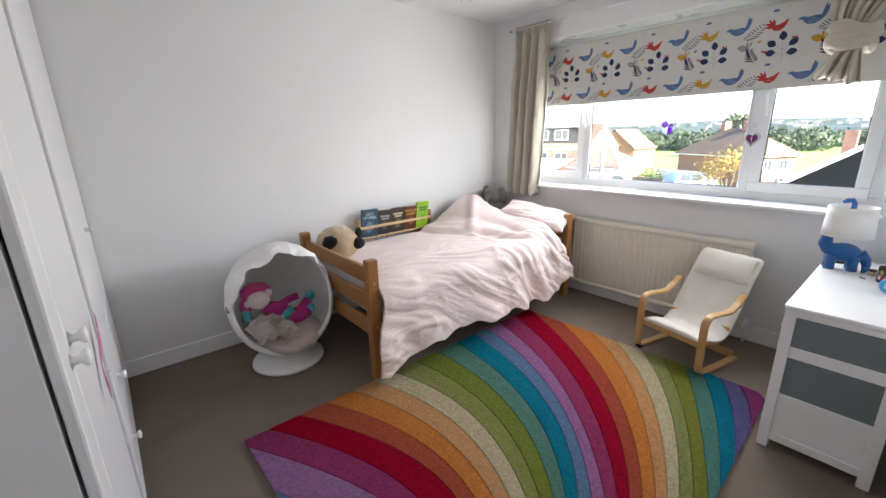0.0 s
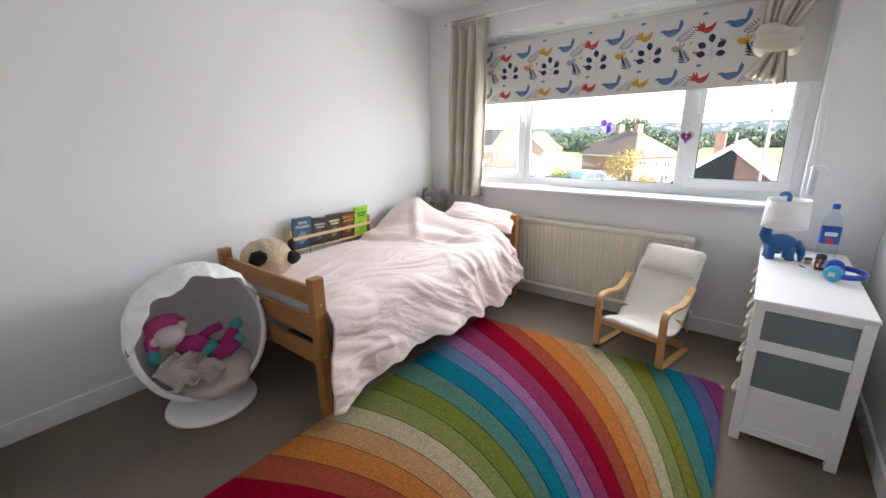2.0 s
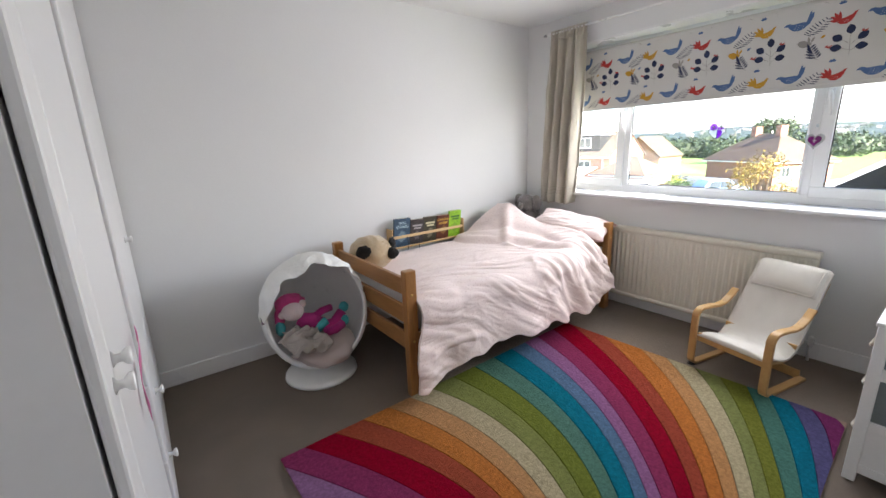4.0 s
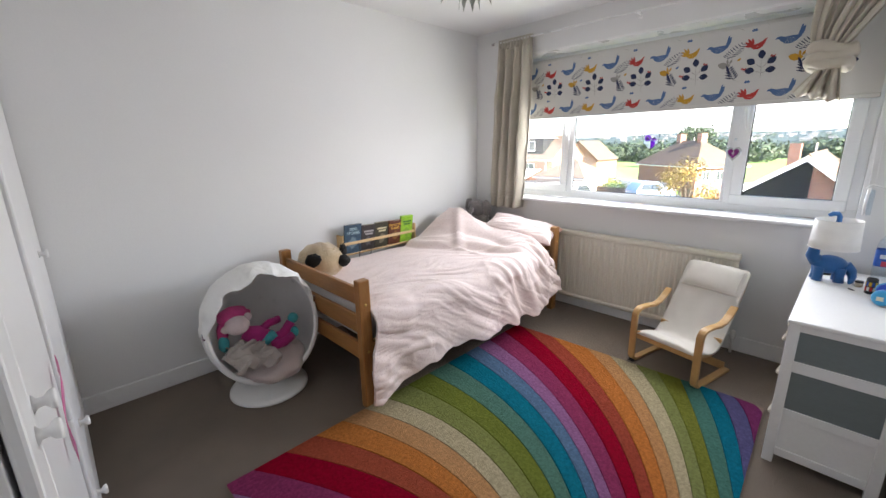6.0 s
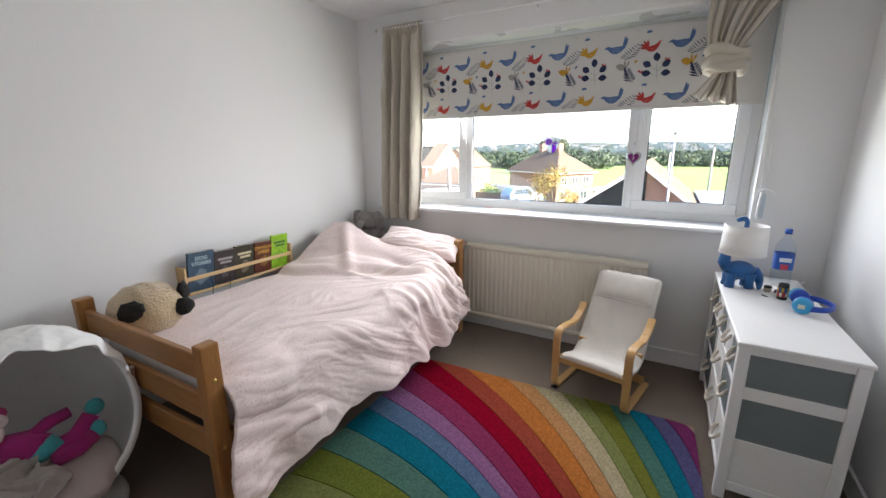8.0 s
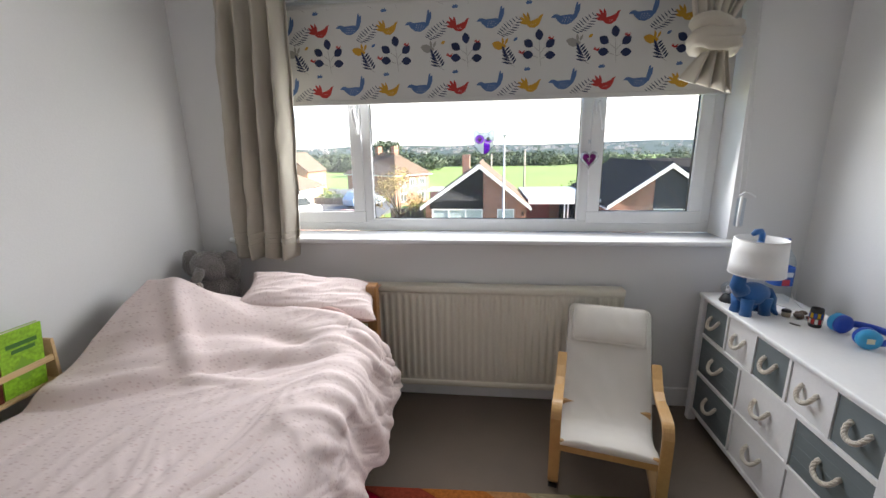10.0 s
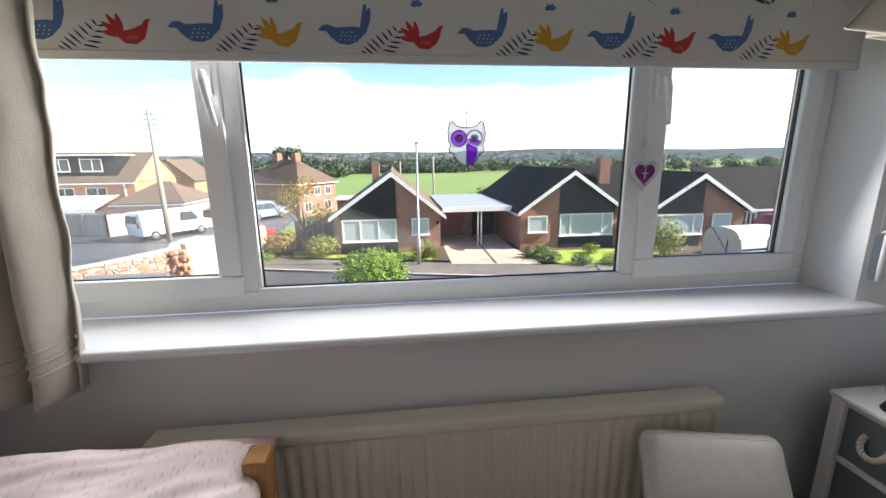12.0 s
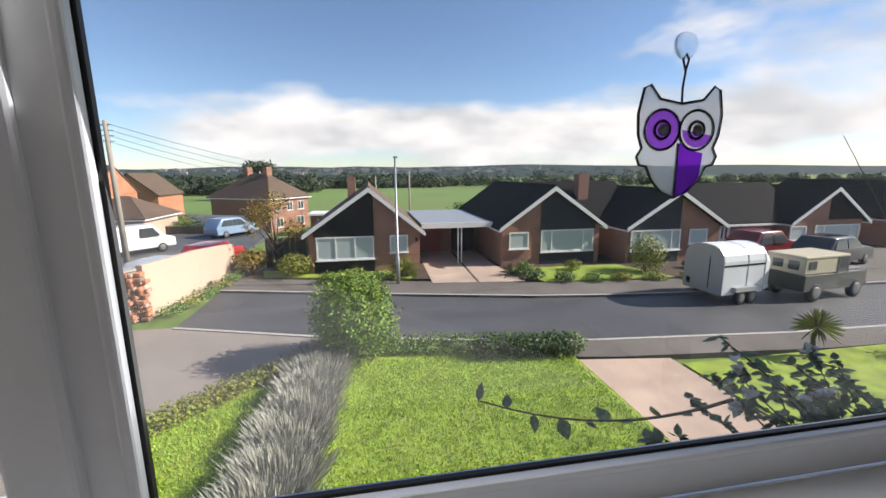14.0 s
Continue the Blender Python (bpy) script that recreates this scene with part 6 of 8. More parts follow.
O["grey_cladding"] = mat("slate_blue_cladding", (0.035, 0.040, 0.050), 0.75, 0.08, 2, 0.1, 20, spec=0.15)
O["white"] = mat("white_upvc_trim", (0.78, 0.78, 0.77), 0.4, 0.03, 2, 0.05, 30)
O["blindglass"] = mat("glazed_window_with_blind", (0.45, 0.52, 0.52), 0.12, 0.10, 3, 0.0, 20, stretch=(1, 6, 1))
O["darkglass"] = mat("dark_window_glass", (0.05, 0.06, 0.065), 0.06, 0.1, 1, 0.0, 10)
O["red_door"] = mat("dark_red_garage_door", (0.32, 0.03, 0.035), 0.45, 0.05, 2, 0.1, 20)
O["fence"] = mat("weathered_fence_board", (0.34, 0.31, 0.28), 0.9, 0.15, 3, 0.3, 30, per_piece=0.15, stretch=(1, 1, 0.15))
O["darkfence"] = mat("dark_fence_board", (0.11, 0.095, 0.085), 0.9, 0.15, 3, 0.3, 30, per_piece=0.15, stretch=(1, 1, 0.15))
O["pole"] = mat("weathered_timber_pole", (0.30, 0.265, 0.23), 0.9, 0.12, 6, 0.3, 40, stretch=(1, 1, 0.1))
O["galv"] = mat("galvanised_steel", (0.40, 0.42, 0.43), 0.4, 0.06, 5, 0.05, 60, metal=0.6)
O["rim"] = mat("dull_steel_rim", (0.17, 0.175, 0.18), 0.5, 0.08, 8, 0.05, 60, metal=0.5)
O["tyre"] = mat("tyre_rubber", (0.02, 0.02, 0.021), 0.8, 0.1, 20, 0.2, 60)
O["bark"] = mat("bark", (0.12, 0.09, 0.065), 0.95, 0.2, 10, 0.8, 40)
O["leaf_mid"] = leaf_mat("mid_green_leaf", (0.13, 0.21, 0.04))
O["leaf_bush"] = leaf_mat("bright_bush_leaf", (0.17, 0.26, 0.04))
O["leaf_dark"] = leaf_mat("dark_green_leaf", (0.045, 0.085, 0.025))
O["leaf_yellow"] = leaf_mat("yellow_green_leaf", (0.24, 0.25, 0.045))
O["leaf_autumn"] = leaf_mat("autumn_leaf", (0.24, 0.16, 0.04))
O["leaf_far"] = leaf_mat("far_woodland", (0.055, 0.075, 0.042), 0.3)
O["lavender"] = leaf_mat("lavender_stalk", (0.42, 0.42, 0.37), 0.35)
O["blade"] = leaf_mat("grass_blade", (0.34, 0.48, 0.055), 0.28)


# ---- terrain ----
def level(x, y):
    d = smooth(34, 64, x) * 3.2
    rise = 0.0
    if x > 700:
        rise = 18 * smooth(700, 1500, x) + (34 + 22 * noise.noise(Vector((y * 0.0012, 3.3, 0))) + 10 * noise.noise(Vector((y * 0.005, 1.3, 0)))) * smooth(1500, 2800, x)
    return G - 0.02 - d + rise


xs = [-60, 0, 4.9, 8, 12, 16, 20, 24, 28, 32] + [34 + 3 * k for k in range(12)] + [80, 110, 150, 200, 280, 400, 550, 700, 850, 1000, 1200, 1500, 1800, 2100, 2500, 2900, 3400, 4300]
ys = sorted({s * v for v in (0, 6, 12, 18, 25, 35, 50, 70, 100, 150, 220, 320, 450, 600, 800, 1000, 1250, 1500, 1800, 2200, 2700, 3300, 4000) for s in (1, -1)})
bm = bmesh.new()
gv = [[bm.verts.new((x, y, level(x, y) - (0.06 if x < 34 else 0))) for y in ys] for x in xs]
for a, b in zip(gv, gv[1:]):
    for k in range(len(ys) - 1):
        bm.faces.new((a[k], b[k], b[k + 1], a[k + 1]))
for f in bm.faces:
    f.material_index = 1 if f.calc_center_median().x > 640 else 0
# woodland green shifted to blue-grey: the distance haze is put into the hill colour
O["hill"] = mat("far_wooded_hill_haze_tint", (0.050, 0.070, 0.076), 0.95, 0.3, 0.01, 0.2, 0.05, spec=0.1, dirt=0.5, dirt_color=(0.085, 0.11, 0.075))
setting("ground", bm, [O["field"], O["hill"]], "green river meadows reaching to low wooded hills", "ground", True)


def slab(name, pts, z, material, label, category, h=0.12):
    bm = bmesh.new()
    hi = [bm.verts.new((x, y, z)) for x, y in pts]
    lo = [bm.verts.new((x, y, z - h)) for x, y in pts]
    bm.faces.new(hi)
    for k in range(len(pts)):
        bm.faces.new((hi[k], lo[k], lo[(k + 1) % len(pts)], hi[(k + 1) % len(pts)]))
    bmesh.ops.recalc_face_normals(bm, faces=bm.faces[:])
    return setting(name, bm, material, label, category)


def near_kerb(y):
    pts = [(-60, 14.2), (-20, 14.2), (-9.4, 14.54), (-2.86, 15.2), (1.46, 16.05), (5.88, 17.2), (10.8, 18.9), (14, 20.4)]
    for (a, p), (b, q) in zip(pts, pts[1:]):
        if y <= b:
            break
    return p + (q - p) * (y - a) / (b - a)


def far_kerb(y):
    pts = [(-60, 18.6), (-20, 18.6), (-9.0, 19.0), (-4.0, 19.5), (2.92, 21.2), (10.1, 23.15), (14, 24.2)]
    for (a, p), (b, q) in zip(pts, pts[1:]):
        if y <= b:
            break
    return p + (q - p) * (y - a) / (b - a)


YS = [-60, -40, -20, -14, -9.4, -6, -2.9, -0.6, 1.46, 3.6, 5.88, 8.3, 10.6]
near = [(near_kerb(y), y) for y in YS]
far = [(far_kerb(y), y) for y in YS]
slab("road", near + far[::-1], G, O["asphalt"], "worn grey asphalt residential road", "road", 0.05)
slab("pavement_far", far + [(x + 2.2, y) for x, y in far[::-1]], G + 0.09, O["pavement"], "dark tarmac pavement across the road", "pavement", 0.15)
slab("pavement_near", [(x - 1.25, y) for x, y in near[:9]] + near[:9][::-1], G + 0.09, O["pavement"], "tarmac pavement beside the front gardens", "pavement", 0.15)
slab("drive_left", [(6.0, 8.9), (12.6, 8.9), (15.2, 6.0), (15.9, 4.6), near[9], near[10], near[11], near[12], (18.9, 12.2), (16.5, 15.2), (6, 15.2)], G + 0.07, O["drive"], "pale gravelly parking drive", "driveway", 0.12)
slab("drive_right", [(4.9, -1.75), (14.0, -1.75), (13.6, -4.3), (4.9, -4.3)], G + 0.085, O["pink_drive"], "pinkish concrete drive", "driveway", 0.12)
slab("lawn_front", [(4.9, -1.7), (14.2, -1.7), (15.3, 1.4), (15.4, 4.8), (12.7, 8.8), (4.9, 8.8)], G + 0.12, O["lawn"], "sunlit mown front lawn", "lawn", 0.14)
slab("lawn_side", [(4.9, -4.35), (13.2, -4.35), (13.0, -30), (4.9, -30)], G + 0.12, O["lawn"], "neighbouring mown front lawn", "lawn", 0.14)
for nm, ks, off in (("kerb_near", near, -0.13), ("kerb_far", far, 0.0)):
    kb = thing(nm, pose(near[5][0], -6, G), "pale concrete kerb along the road", "kerb", kind="structure")
    for (xa, ya), (xb, yb) in zip(ks, ks[1:]):
        n = max(1, int((yb - ya) / 0.95)) if ya > -25 else 2
        for k in range(n):
            a, b = k / n, (k + 0.985) / n
            p, q = Vector((xa + (xb - xa) * a + off, ya + (yb - ya) * a)), Vector((xa + (xb - xa) * b + off, ya + (yb - ya) * b))
            d = (q - p).normalized()
            nn = Vector((d.y, -d.x)) * 0.13
            bm = bmesh.new()
            vs = [bm.verts.new((c.x - near[5][0], c.y + 6, z)) for z in (-0.05, 0.105) for c in (p, q, q + nn, p + nn)]
            for f in ((3, 2, 1, 0), (4, 5, 6, 7), (0, 1, 5, 4), (1, 2, 6, 5), (2, 3, 7, 6), (3, 0, 4, 7)):
                bm.faces.new([vs[i] for i in f])
            bmesh.ops.recalc_face_normals(bm, faces=bm.faces[:])
            part("kerbstone", bm, O["kerb"], kb)
# paths and gardens over the road
slab("garden_far", [(far_kerb(-30) + 2.3, -34), (far_kerb(-9) + 2.25, -9), (23.4, 1.0), (25.4, 10.4), (27.5, 10.4), (27.5, -34)], G + 0.10, O["soil"], "planted front garden beds across the road", "garden", 0.1)
slab("lawn_far", [(21.3, -10.8), (21.7, -4.2), (24.6, -3.4), (24.4, -9.6)], G + 0.13, O["lawn"], "bright small front lawn across the road", "lawn", 0.1)
slab("lawn_far_left", [(23.6, 2.0), (25.3, 9.2), (26.8, 9.6), (25.2, 1.6)], G + 0.13, O["lawn"], "small grass patch before the bungalow", "lawn", 0.1)
slab("drive_far", [(22.6, 1.05), (30.6, 0.9), (30.6, -3.0), (26, -2.9), (22.0, -3.3)], G + 0.115, O["pink_drive"], "pink concrete shared drive to the garages", "driveway", 0.1)
slab("drive_east", [(20.8, -17.2), (25.5, -17.2), (25.5, -31), (20.8, -31)], G + 0.115, O["pavement"], "tarmac parking drive", "driveway", 0.1)
slab("lane", [(20.7, 12.5), (27.6, 12.0), (42, 12.8), (60, 20), (64, 30), (45, 40), (30, 48), (14, 48), (17.5, 17)], G + 0.02, O["asphalt"], "grey side lane with parked cars", "road", 0.4)
# wet patches and repairs are in the asphalt; a channel joint crosses the shared drive
slab("drain", [(22.4, -1.05), (30.4, -1.3), (30.4, -1.42), (22.4, -1.17)], G + 0.121, O["soil"], "dark joint down the shared drive", "drain", 0.02)


# ---- vegetation ----
def leaves(bm, c, r, n, size, rnd, shell=0.55, flat_bottom=False, clump=0.0, up=0.0):
    """Scatters small folded leaves through an ellipsoid, denser towards its skin, in uneven clumps."""
    c = Vector(c)
    seed = Vector((rnd.random() * 50, rnd.random() * 50, 0))
    k = 0
    while k < n:
        d = Vector((rnd.gauss(0, 1), rnd.gauss(0, 1), rnd.gauss(0, 1))).normalized()
        q = shell + (1 - shell) * rnd.random() ** 0.6
        q *= 1 + clump * noise.noise(d * 2.4 + seed) + 0.5 * clump * noise.noise(d * 6 + seed)
        if flat_bottom and d.z < -0.55:
            continue
        p = c + Vector((d.x * r[0], d.y * r[1], d.z * r[2])) * q
        a = Vector((rnd.gauss(0, 1), rnd.gauss(0, 1), rnd.gauss(0, 0.7) + up)).normalized()
        b = a.cross(d + Vector((0.01, 0.3 * rnd.random(), 0.2))).normalized()
        s = size * (0.6 + 0.8 * rnd.random())
        v = [bm.verts.new(p - a * s * 0.5), bm.verts.new(p + b * s * 0.28), bm.verts.new(p + a * s * 0.5), bm.verts.new(p - b * s * 0.28)]
        bm.faces.new(v)
        k += 1
    return bm


def shrub(name, x, y, h, r, n, size, material, label, seed, trunk=True, z=G, lobes=4):
    rnd = random.Random(seed)
    s = thing(name, pose(x, y, z), label, "shrub")
    if trunk:
        bm = bmesh.new()
        for k in range(5):
            a = rnd.uniform(0, 6.28)
            tube(bm, [(0, 0, 0), (0.15 * r * math.cos(a), 0.15 * r * math.sin(a), h * 0.3), (0.5 * r * math.cos(a), 0.5 * r * math.sin(a), h * 0.75)], 0.03, 6, radii=[0.035, 0.025, 0.01])
        part("stems", bm, O["bark"], s)
    bm = bmesh.new()
    leaves(bm, (0, 0, h * 0.52), (r * 0.85, r * 0.85, h * 0.48), n // 2, size, rnd, 0.35, clump=0.25)
    for k in range(lobes):
        a = 2 * math.pi * k / lobes + rnd.uniform(-0.4, 0.4)
        leaves(bm, (0.45 * r * math.cos(a), 0.45 * r * math.sin(a), h * rnd.uniform(0.4, 0.66)), (r * 0.6, r * 0.6, h * 0.36), n // (2 * lobes), size, rnd, 0.5, clump=0.4)
    part("crown", bm, material, s)
    return s


tall_bush = shrub("bush", 15.25, 4.35, 2.55, 1.25, 17000, 0.085, O["leaf_bush"], "tall rounded green bush at the garden corner", 3, lobes=6)
twigs, sprays = bmesh.new(), bmesh.new()
rnd = random.Random(40)
for k in range(70):
    a, q = rnd.uniform(0, 6.28), rnd.random() ** 0.5
    foot = Vector((0.8 * q * math.cos(a), 0.8 * q * math.sin(a), 2.05 - 0.5 * q))
    tip = foot + Vector((0.30 * q * math.cos(a) + rnd.gauss(0, 0.08), 0.30 * q * math.sin(a) + rnd.gauss(0, 0.08), rnd.uniform(0.45, 0.85) - 0.2 * q))
    tube(twigs, [foot, foot.lerp(tip, 0.5), tip], 0.006, 4, radii=[0.009, 0.006, 0.002])
    for j in range(4):
        leaves(sprays, foot.lerp(tip, 0.35 + 0.2 * j), (0.08, 0.08, 0.10), 9, 0.075, rnd, 0.2)
part("twigs", twigs, O["bark"], tall_bush)
part("crown", sprays, O["leaf_bush"], tall_bush, "loose sprays of small leaves")
shrub("bush", 25.3, 7.7, 1.35, 0.95, 2200, 0.10, O["leaf_yellow"], "clipped pale variegated bush beside the bungalow", 4)
shrub("bush", 26.2, 10.0, 1.5, 0.95, 2000, 0.12, O["leaf_autumn"], "reddish green shrub by the pink wall", 5)
shrub("bush", 22.6, -10.1, 2.1, 1.05, 2600, 0.11, O["leaf_yellow"], "yellow green shrub between the bungalows", 6)
shrub("bush", 22.4, -15.6, 1.1, 0.7, 1000, 0.11, O["leaf_mid"], "white flowered shrub by the bungalow", 7)
for k, (x, y, h, r, mk) in enumerate(((23.6, 5.9, 0.7, 0.55, "leaf_mid"), (23.9, 4.7, 0.85, 0.6, "leaf_yellow"), (23.4, 3.6, 0.7, 0.6, "leaf_mid"), (24.2, 2.2, 0.6, 0.5, "leaf_dark"), (22.3, -3.9, 0.75, 0.65, "leaf_dark"), (23.3, -3.8, 0.9, 0.5, "leaf_mid"), (21.7, -5.2, 0.6, 0.6, "leaf_dark"), (21.5, -6.6, 0.5, 0.6, "leaf_mid"), (21.4, -8.0, 0.5, 0.55, "leaf_yellow"), (21.2, -9.6, 0.5, 0.6, "leaf_yellow"), (23.6, -6.6, 0.75, 0.5, "leaf_yellow"), (21.0, -11.4, 0.45, 0.6, "leaf_yellow"), (21.2, -12.6, 0.5, 0.6, "leaf_mid"), (22.8, -13.0, 0.6, 0.5, "leaf_dark"))):
    shrub("garden_plant", x, y, h, r, 500, 0.10, O[mk], "low leafy plant in the front bed across the road", 20 + k, False)
for k, (x, y) in enumerate(((20.5, 11.3), (21.6, 11.1), (22.8, 10.9), (24.0, 10.75), (25.1, 10.6))):
    shrub("garden_plant", x, y, 0.45, 0.6, 420, 0.09, O["leaf_yellow"] if k % 2 else O["leaf_mid"], "low bedding plant along the pink wall", 50 + k, False)

# hedge along the front lawn, and the low hedge by the drive
rnd = random.Random(8)
hedge = thing("hedge", pose(14.9, 1.2, G), "low clipped hedge at the lawn's edge", "hedge")
bm = bmesh.new()
for k in range(12):
    y = 3.7 - k * 0.5
    x = 15.45 - 0.085 * k
    leaves(bm, (x - 14.9, y - 1.2, 0.36), (0.36, 0.42, 0.36), 520, 0.075, rnd, 0.5, clump=0.3)
part("leaves", bm, O["leaf_mid"], hedge)
bm = bmesh.new()
for k in range(6):
    leaves(bm, (-0.35 - 0.05 * k, -0.3 - k * 0.45 - 1.2 + 1.0, 0.42), (0.38, 0.42, 0.42), 620, 0.075, rnd, 0.5, clump=0.3)
part("leaves", bm, O["leaf_dark"], hedge, "darker ivy-like leaves")
hedge = thing("hedge", pose(13.8, 7.5, G), "low yellow green hedge between lawn and drive", "hedge")
bm = bmesh.new()
for k in range(13):
    t = k / 12
    leaves(bm, (15.1 - 3.3 * t - 13.8, 5.9 + 3.3 * t - 7.5, 0.26), (0.36, 0.36, 0.28), 460, 0.07, rnd, 0.5, clump=0.35)
part("leaves", bm, O["leaf_yellow"], hedge)

# lavender bed: many thin grey stalks
lav = thing("lavender", pose(12.6, 5.6, G + 0.1), "grey faded lavender bushes down the lawn", "lavender")
for c in range(7):
    t = c / 6
    cx, cy = 14.9 - 5.2 * t - 12.6, 5.15 + 0.35 * t - 5.6
    bm = bmesh.new()
    for k in range(2600):
        a, q = rnd.uniform(0, 6.28), rnd.random() ** 0.5
        bx, by = cx + 0.42 * q * math.cos(a), cy + 0.52 * q * math.sin(a)
        ln = 0.40 + 0.34 * rnd.random() + 0.10 * noise.noise(Vector((bx * 3, by * 3, 1)))
        lean = 0.30 + 0.35 * q
        tip = Vector((bx + lean * q * math.cos(a) * ln + rnd.gauss(0, 0.09), by + lean * q * math.sin(a) * ln + rnd.gauss(0, 0.09), ln * (1.1 - 0.25 * q)))
        base = Vector((bx, by, 0))
        w = Vector((math.sin(a), -math.cos(a), 0)) * 0.0065
        mid = base.lerp(tip, 0.80) + Vector((rnd.gauss(0, 0.012), rnd.gauss(0, 0.012), 0))
        v = [bm.verts.new(p) for p in (base - w * 0.4, base + w * 0.4, mid + w, tip, mid - w)]
        bm.faces.new(v)
    part("plant", bm, O["lavender"], lav)

# grass blades over the lawn nearest the house
bm = bmesh.new()
for k in range(60000):
    x = 7.5 + 7.4 * rnd.random()
    y = rnd.uniform(-1.6, 8.4)
    if x > 14.1 + 0.3 * (y + 1.7) or y > 8.8 - 1.05 * max(0.0, x - 12.2) * 1.3:
        continue
    a = rnd.uniform(0, 6.28)
    h = 0.03 + 0.04 * rnd.random() + 0.03 * max(0, noise.noise(Vector((x, y, 0)) * 1.5))
    p = Vector((x, y, G + 0.12))
    w = Vector((math.cos(a), math.sin(a), 0)) * 0.012
    bm.faces.new([bm.verts.new(p - w), bm.verts.new(p + w), bm.verts.new(p + Vector((rnd.gauss(0, 0.025), rnd.gauss(0, 0.025), h)))])
tagged(mesh_ob("grass", bm, O["blade"]), "short green grass blades of the front lawn", "grass", "", "stuff")


def tree(name, x, y, z, h, r, material, label, seed, n=2600, size=0.16, bare=0.35):
    rnd = random.Random(seed)
    t = thing(name, pose(x, y, z), label, "tree")
    bm = bmesh.new()
    tube(bm, [(0, 0, 0), (0.05, 0.03, h * 0.3), (0.0, 0.08, h * 0.62)], 0.1, 8, radii=[h * 0.028, h * 0.02, h * 0.01])
    tips = []
    for k in range(9):
        a, q = 2 * math.pi * k / 9 + rnd.uniform(-0.3, 0.3), rnd.uniform(0.25, 0.5)
        tip = Vector((r * 0.75 * math.cos(a), r * 0.75 * math.sin(a), h * rnd.uniform(0.5, 0.9)))
        tube(bm, [(0, 0.02, h * q * 0.8), tip * 0.5 + Vector((0, 0, h * 0.12)), tip], 0.03, 6, radii=[h * 0.012, h * 0.007, h * 0.002])
        tips.append(tip)
    part("trunk", bm, O["bark"], t)
    bm = bmesh.new()
    for tip in tips + [Vector((0, 0, h * 0.85))]:
        leaves(bm, tip, (r * 0.45, r * 0.45, h * 0.17), n // 10, size, rnd, bare, clump=0.5)
    part("crown", bm, material, t)
    return t


tree("tree", 27.2, 8.9, G, 4.2, 1.5, O["leaf_autumn"], "small thin tree turning yellow by the wall", 11, 2600, 0.12)
tree("tree", 55, -11, -6.6, 4.5, 4.0, O["leaf_mid"], "broad pale green tree behind the bungalows", 12, 2600, 0.4)
for k, (x, y, h, mk) in enumerate(((150, 40, 13, "leaf_far"), (140, 120, 11, "leaf_far"))):
    tree("tree", x, y, level(x, y), h, 5, O[mk], "tall dark tree standing in the meadows", 13 + k, 1800, 0.9)

# far woods and hedgerows
rnd = random.Random(21)
bm = bmesh.new()
for k in range(620):
    if k < 260:
        y = rnd.uniform(-40, 330)
        x = 200 + rnd.gauss(0, 14) + 0.12 * abs(y) + (y < 30) * 60
        h = rnd.uniform(5.0, 9.5)
    elif k < 420:
        y, x, h = rnd.uniform(-420, 30), 270 + rnd.gauss(0, 26), rnd.uniform(4.0, 8.0)
    else:
        x = rnd.uniform(380, 1300)
        y, h = rnd.uniform(-x * 0.9, x * 0.8), rnd.uniform(4, 8) * (1 + x / 1400)
    n = 260 if k < 420 else 90
    w = h * rnd.uniform(0.5, 1.0)
    leaves(bm, (x, y, level(x, y) + h * 0.42), (w, w * 1.3, h * 0.55), n, h * 0.19, rnd, 0.4, clump=0.4)
tagged(mesh_ob("far_woods", bm, O["leaf_far"]), "dark belts of trees across the river meadows", "woodland", "", "stuff")
bm = bmesh.new()
for k in range(170):
    x = rnd.uniform(900, 2100)
    y = rnd.gauss(-80 if k % 3 else 250, 260) * (x / 1200)
    z = level(x, y) + 2
    s = rnd.uniform(4, 9)
    box(bm, x, x + s, y, y + s * rnd.uniform(1, 2.4), z, z + rnd.uniform(4, 7))
tagged(mesh_ob("far_town", bm, mat("far_pale_walls", (0.36, 0.34, 0.33), 0.9, 0.2, 0.05)), "pale houses of a distant town below the hills", "town", "", "stuff")


# ---- houses ----
def window_unit(parent, xf, y0, y1, z0, z1, lights, glass, facing=-1, along="y", name="window"):
    """A framed window lying in a wall: along y at x = xf, or along x at y = xf."""
    def bx(rows):
        bm = bmesh.new()
        for a0, a1, d0, d1, c0, c1 in rows:
            if along == "y":
                box(bm, xf + min(d0 * facing, d1 * facing), xf + max(d0 * facing, d1 * facing), a0, a1, c0, c1)
            else:
                box(bm, a0, a1, xf + min(d0 * facing, d1 * facing), xf + max(d0 * facing, d1 * facing), c0, c1)
        return bm
    f = 0.07
    rows = [(y0, y1, 0.0, 0.05, z0, z0 + f), (y0, y1, 0.0, 0.05, z1 - f, z1), (y0, y0 + f, 0.0, 0.05, z0 + f, z1 - f), (y1 - f, y1, 0.0, 0.05, z0 + f, z1 - f)]
    for t in lights:
        y = y0 + (y1 - y0) * t
        rows.append((y - f * 0.5, y + f * 0.5, 0.0, 0.045, z0 + f, z1 - f))
    w = part(name, bx(rows), O["white"], parent, "white framed window")
    part("pane", bx([(y0 + f * 0.5, y1 - f * 0.5, -0.03, 0.012, z0 + f * 0.5, z1 - f * 0.5)]), glass, w)
    part("sill", bx([(y0 - 0.05, y1 + 0.05, 0.0, 0.11, z0 - 0.05, z0)]), O["white"], w)
    return w


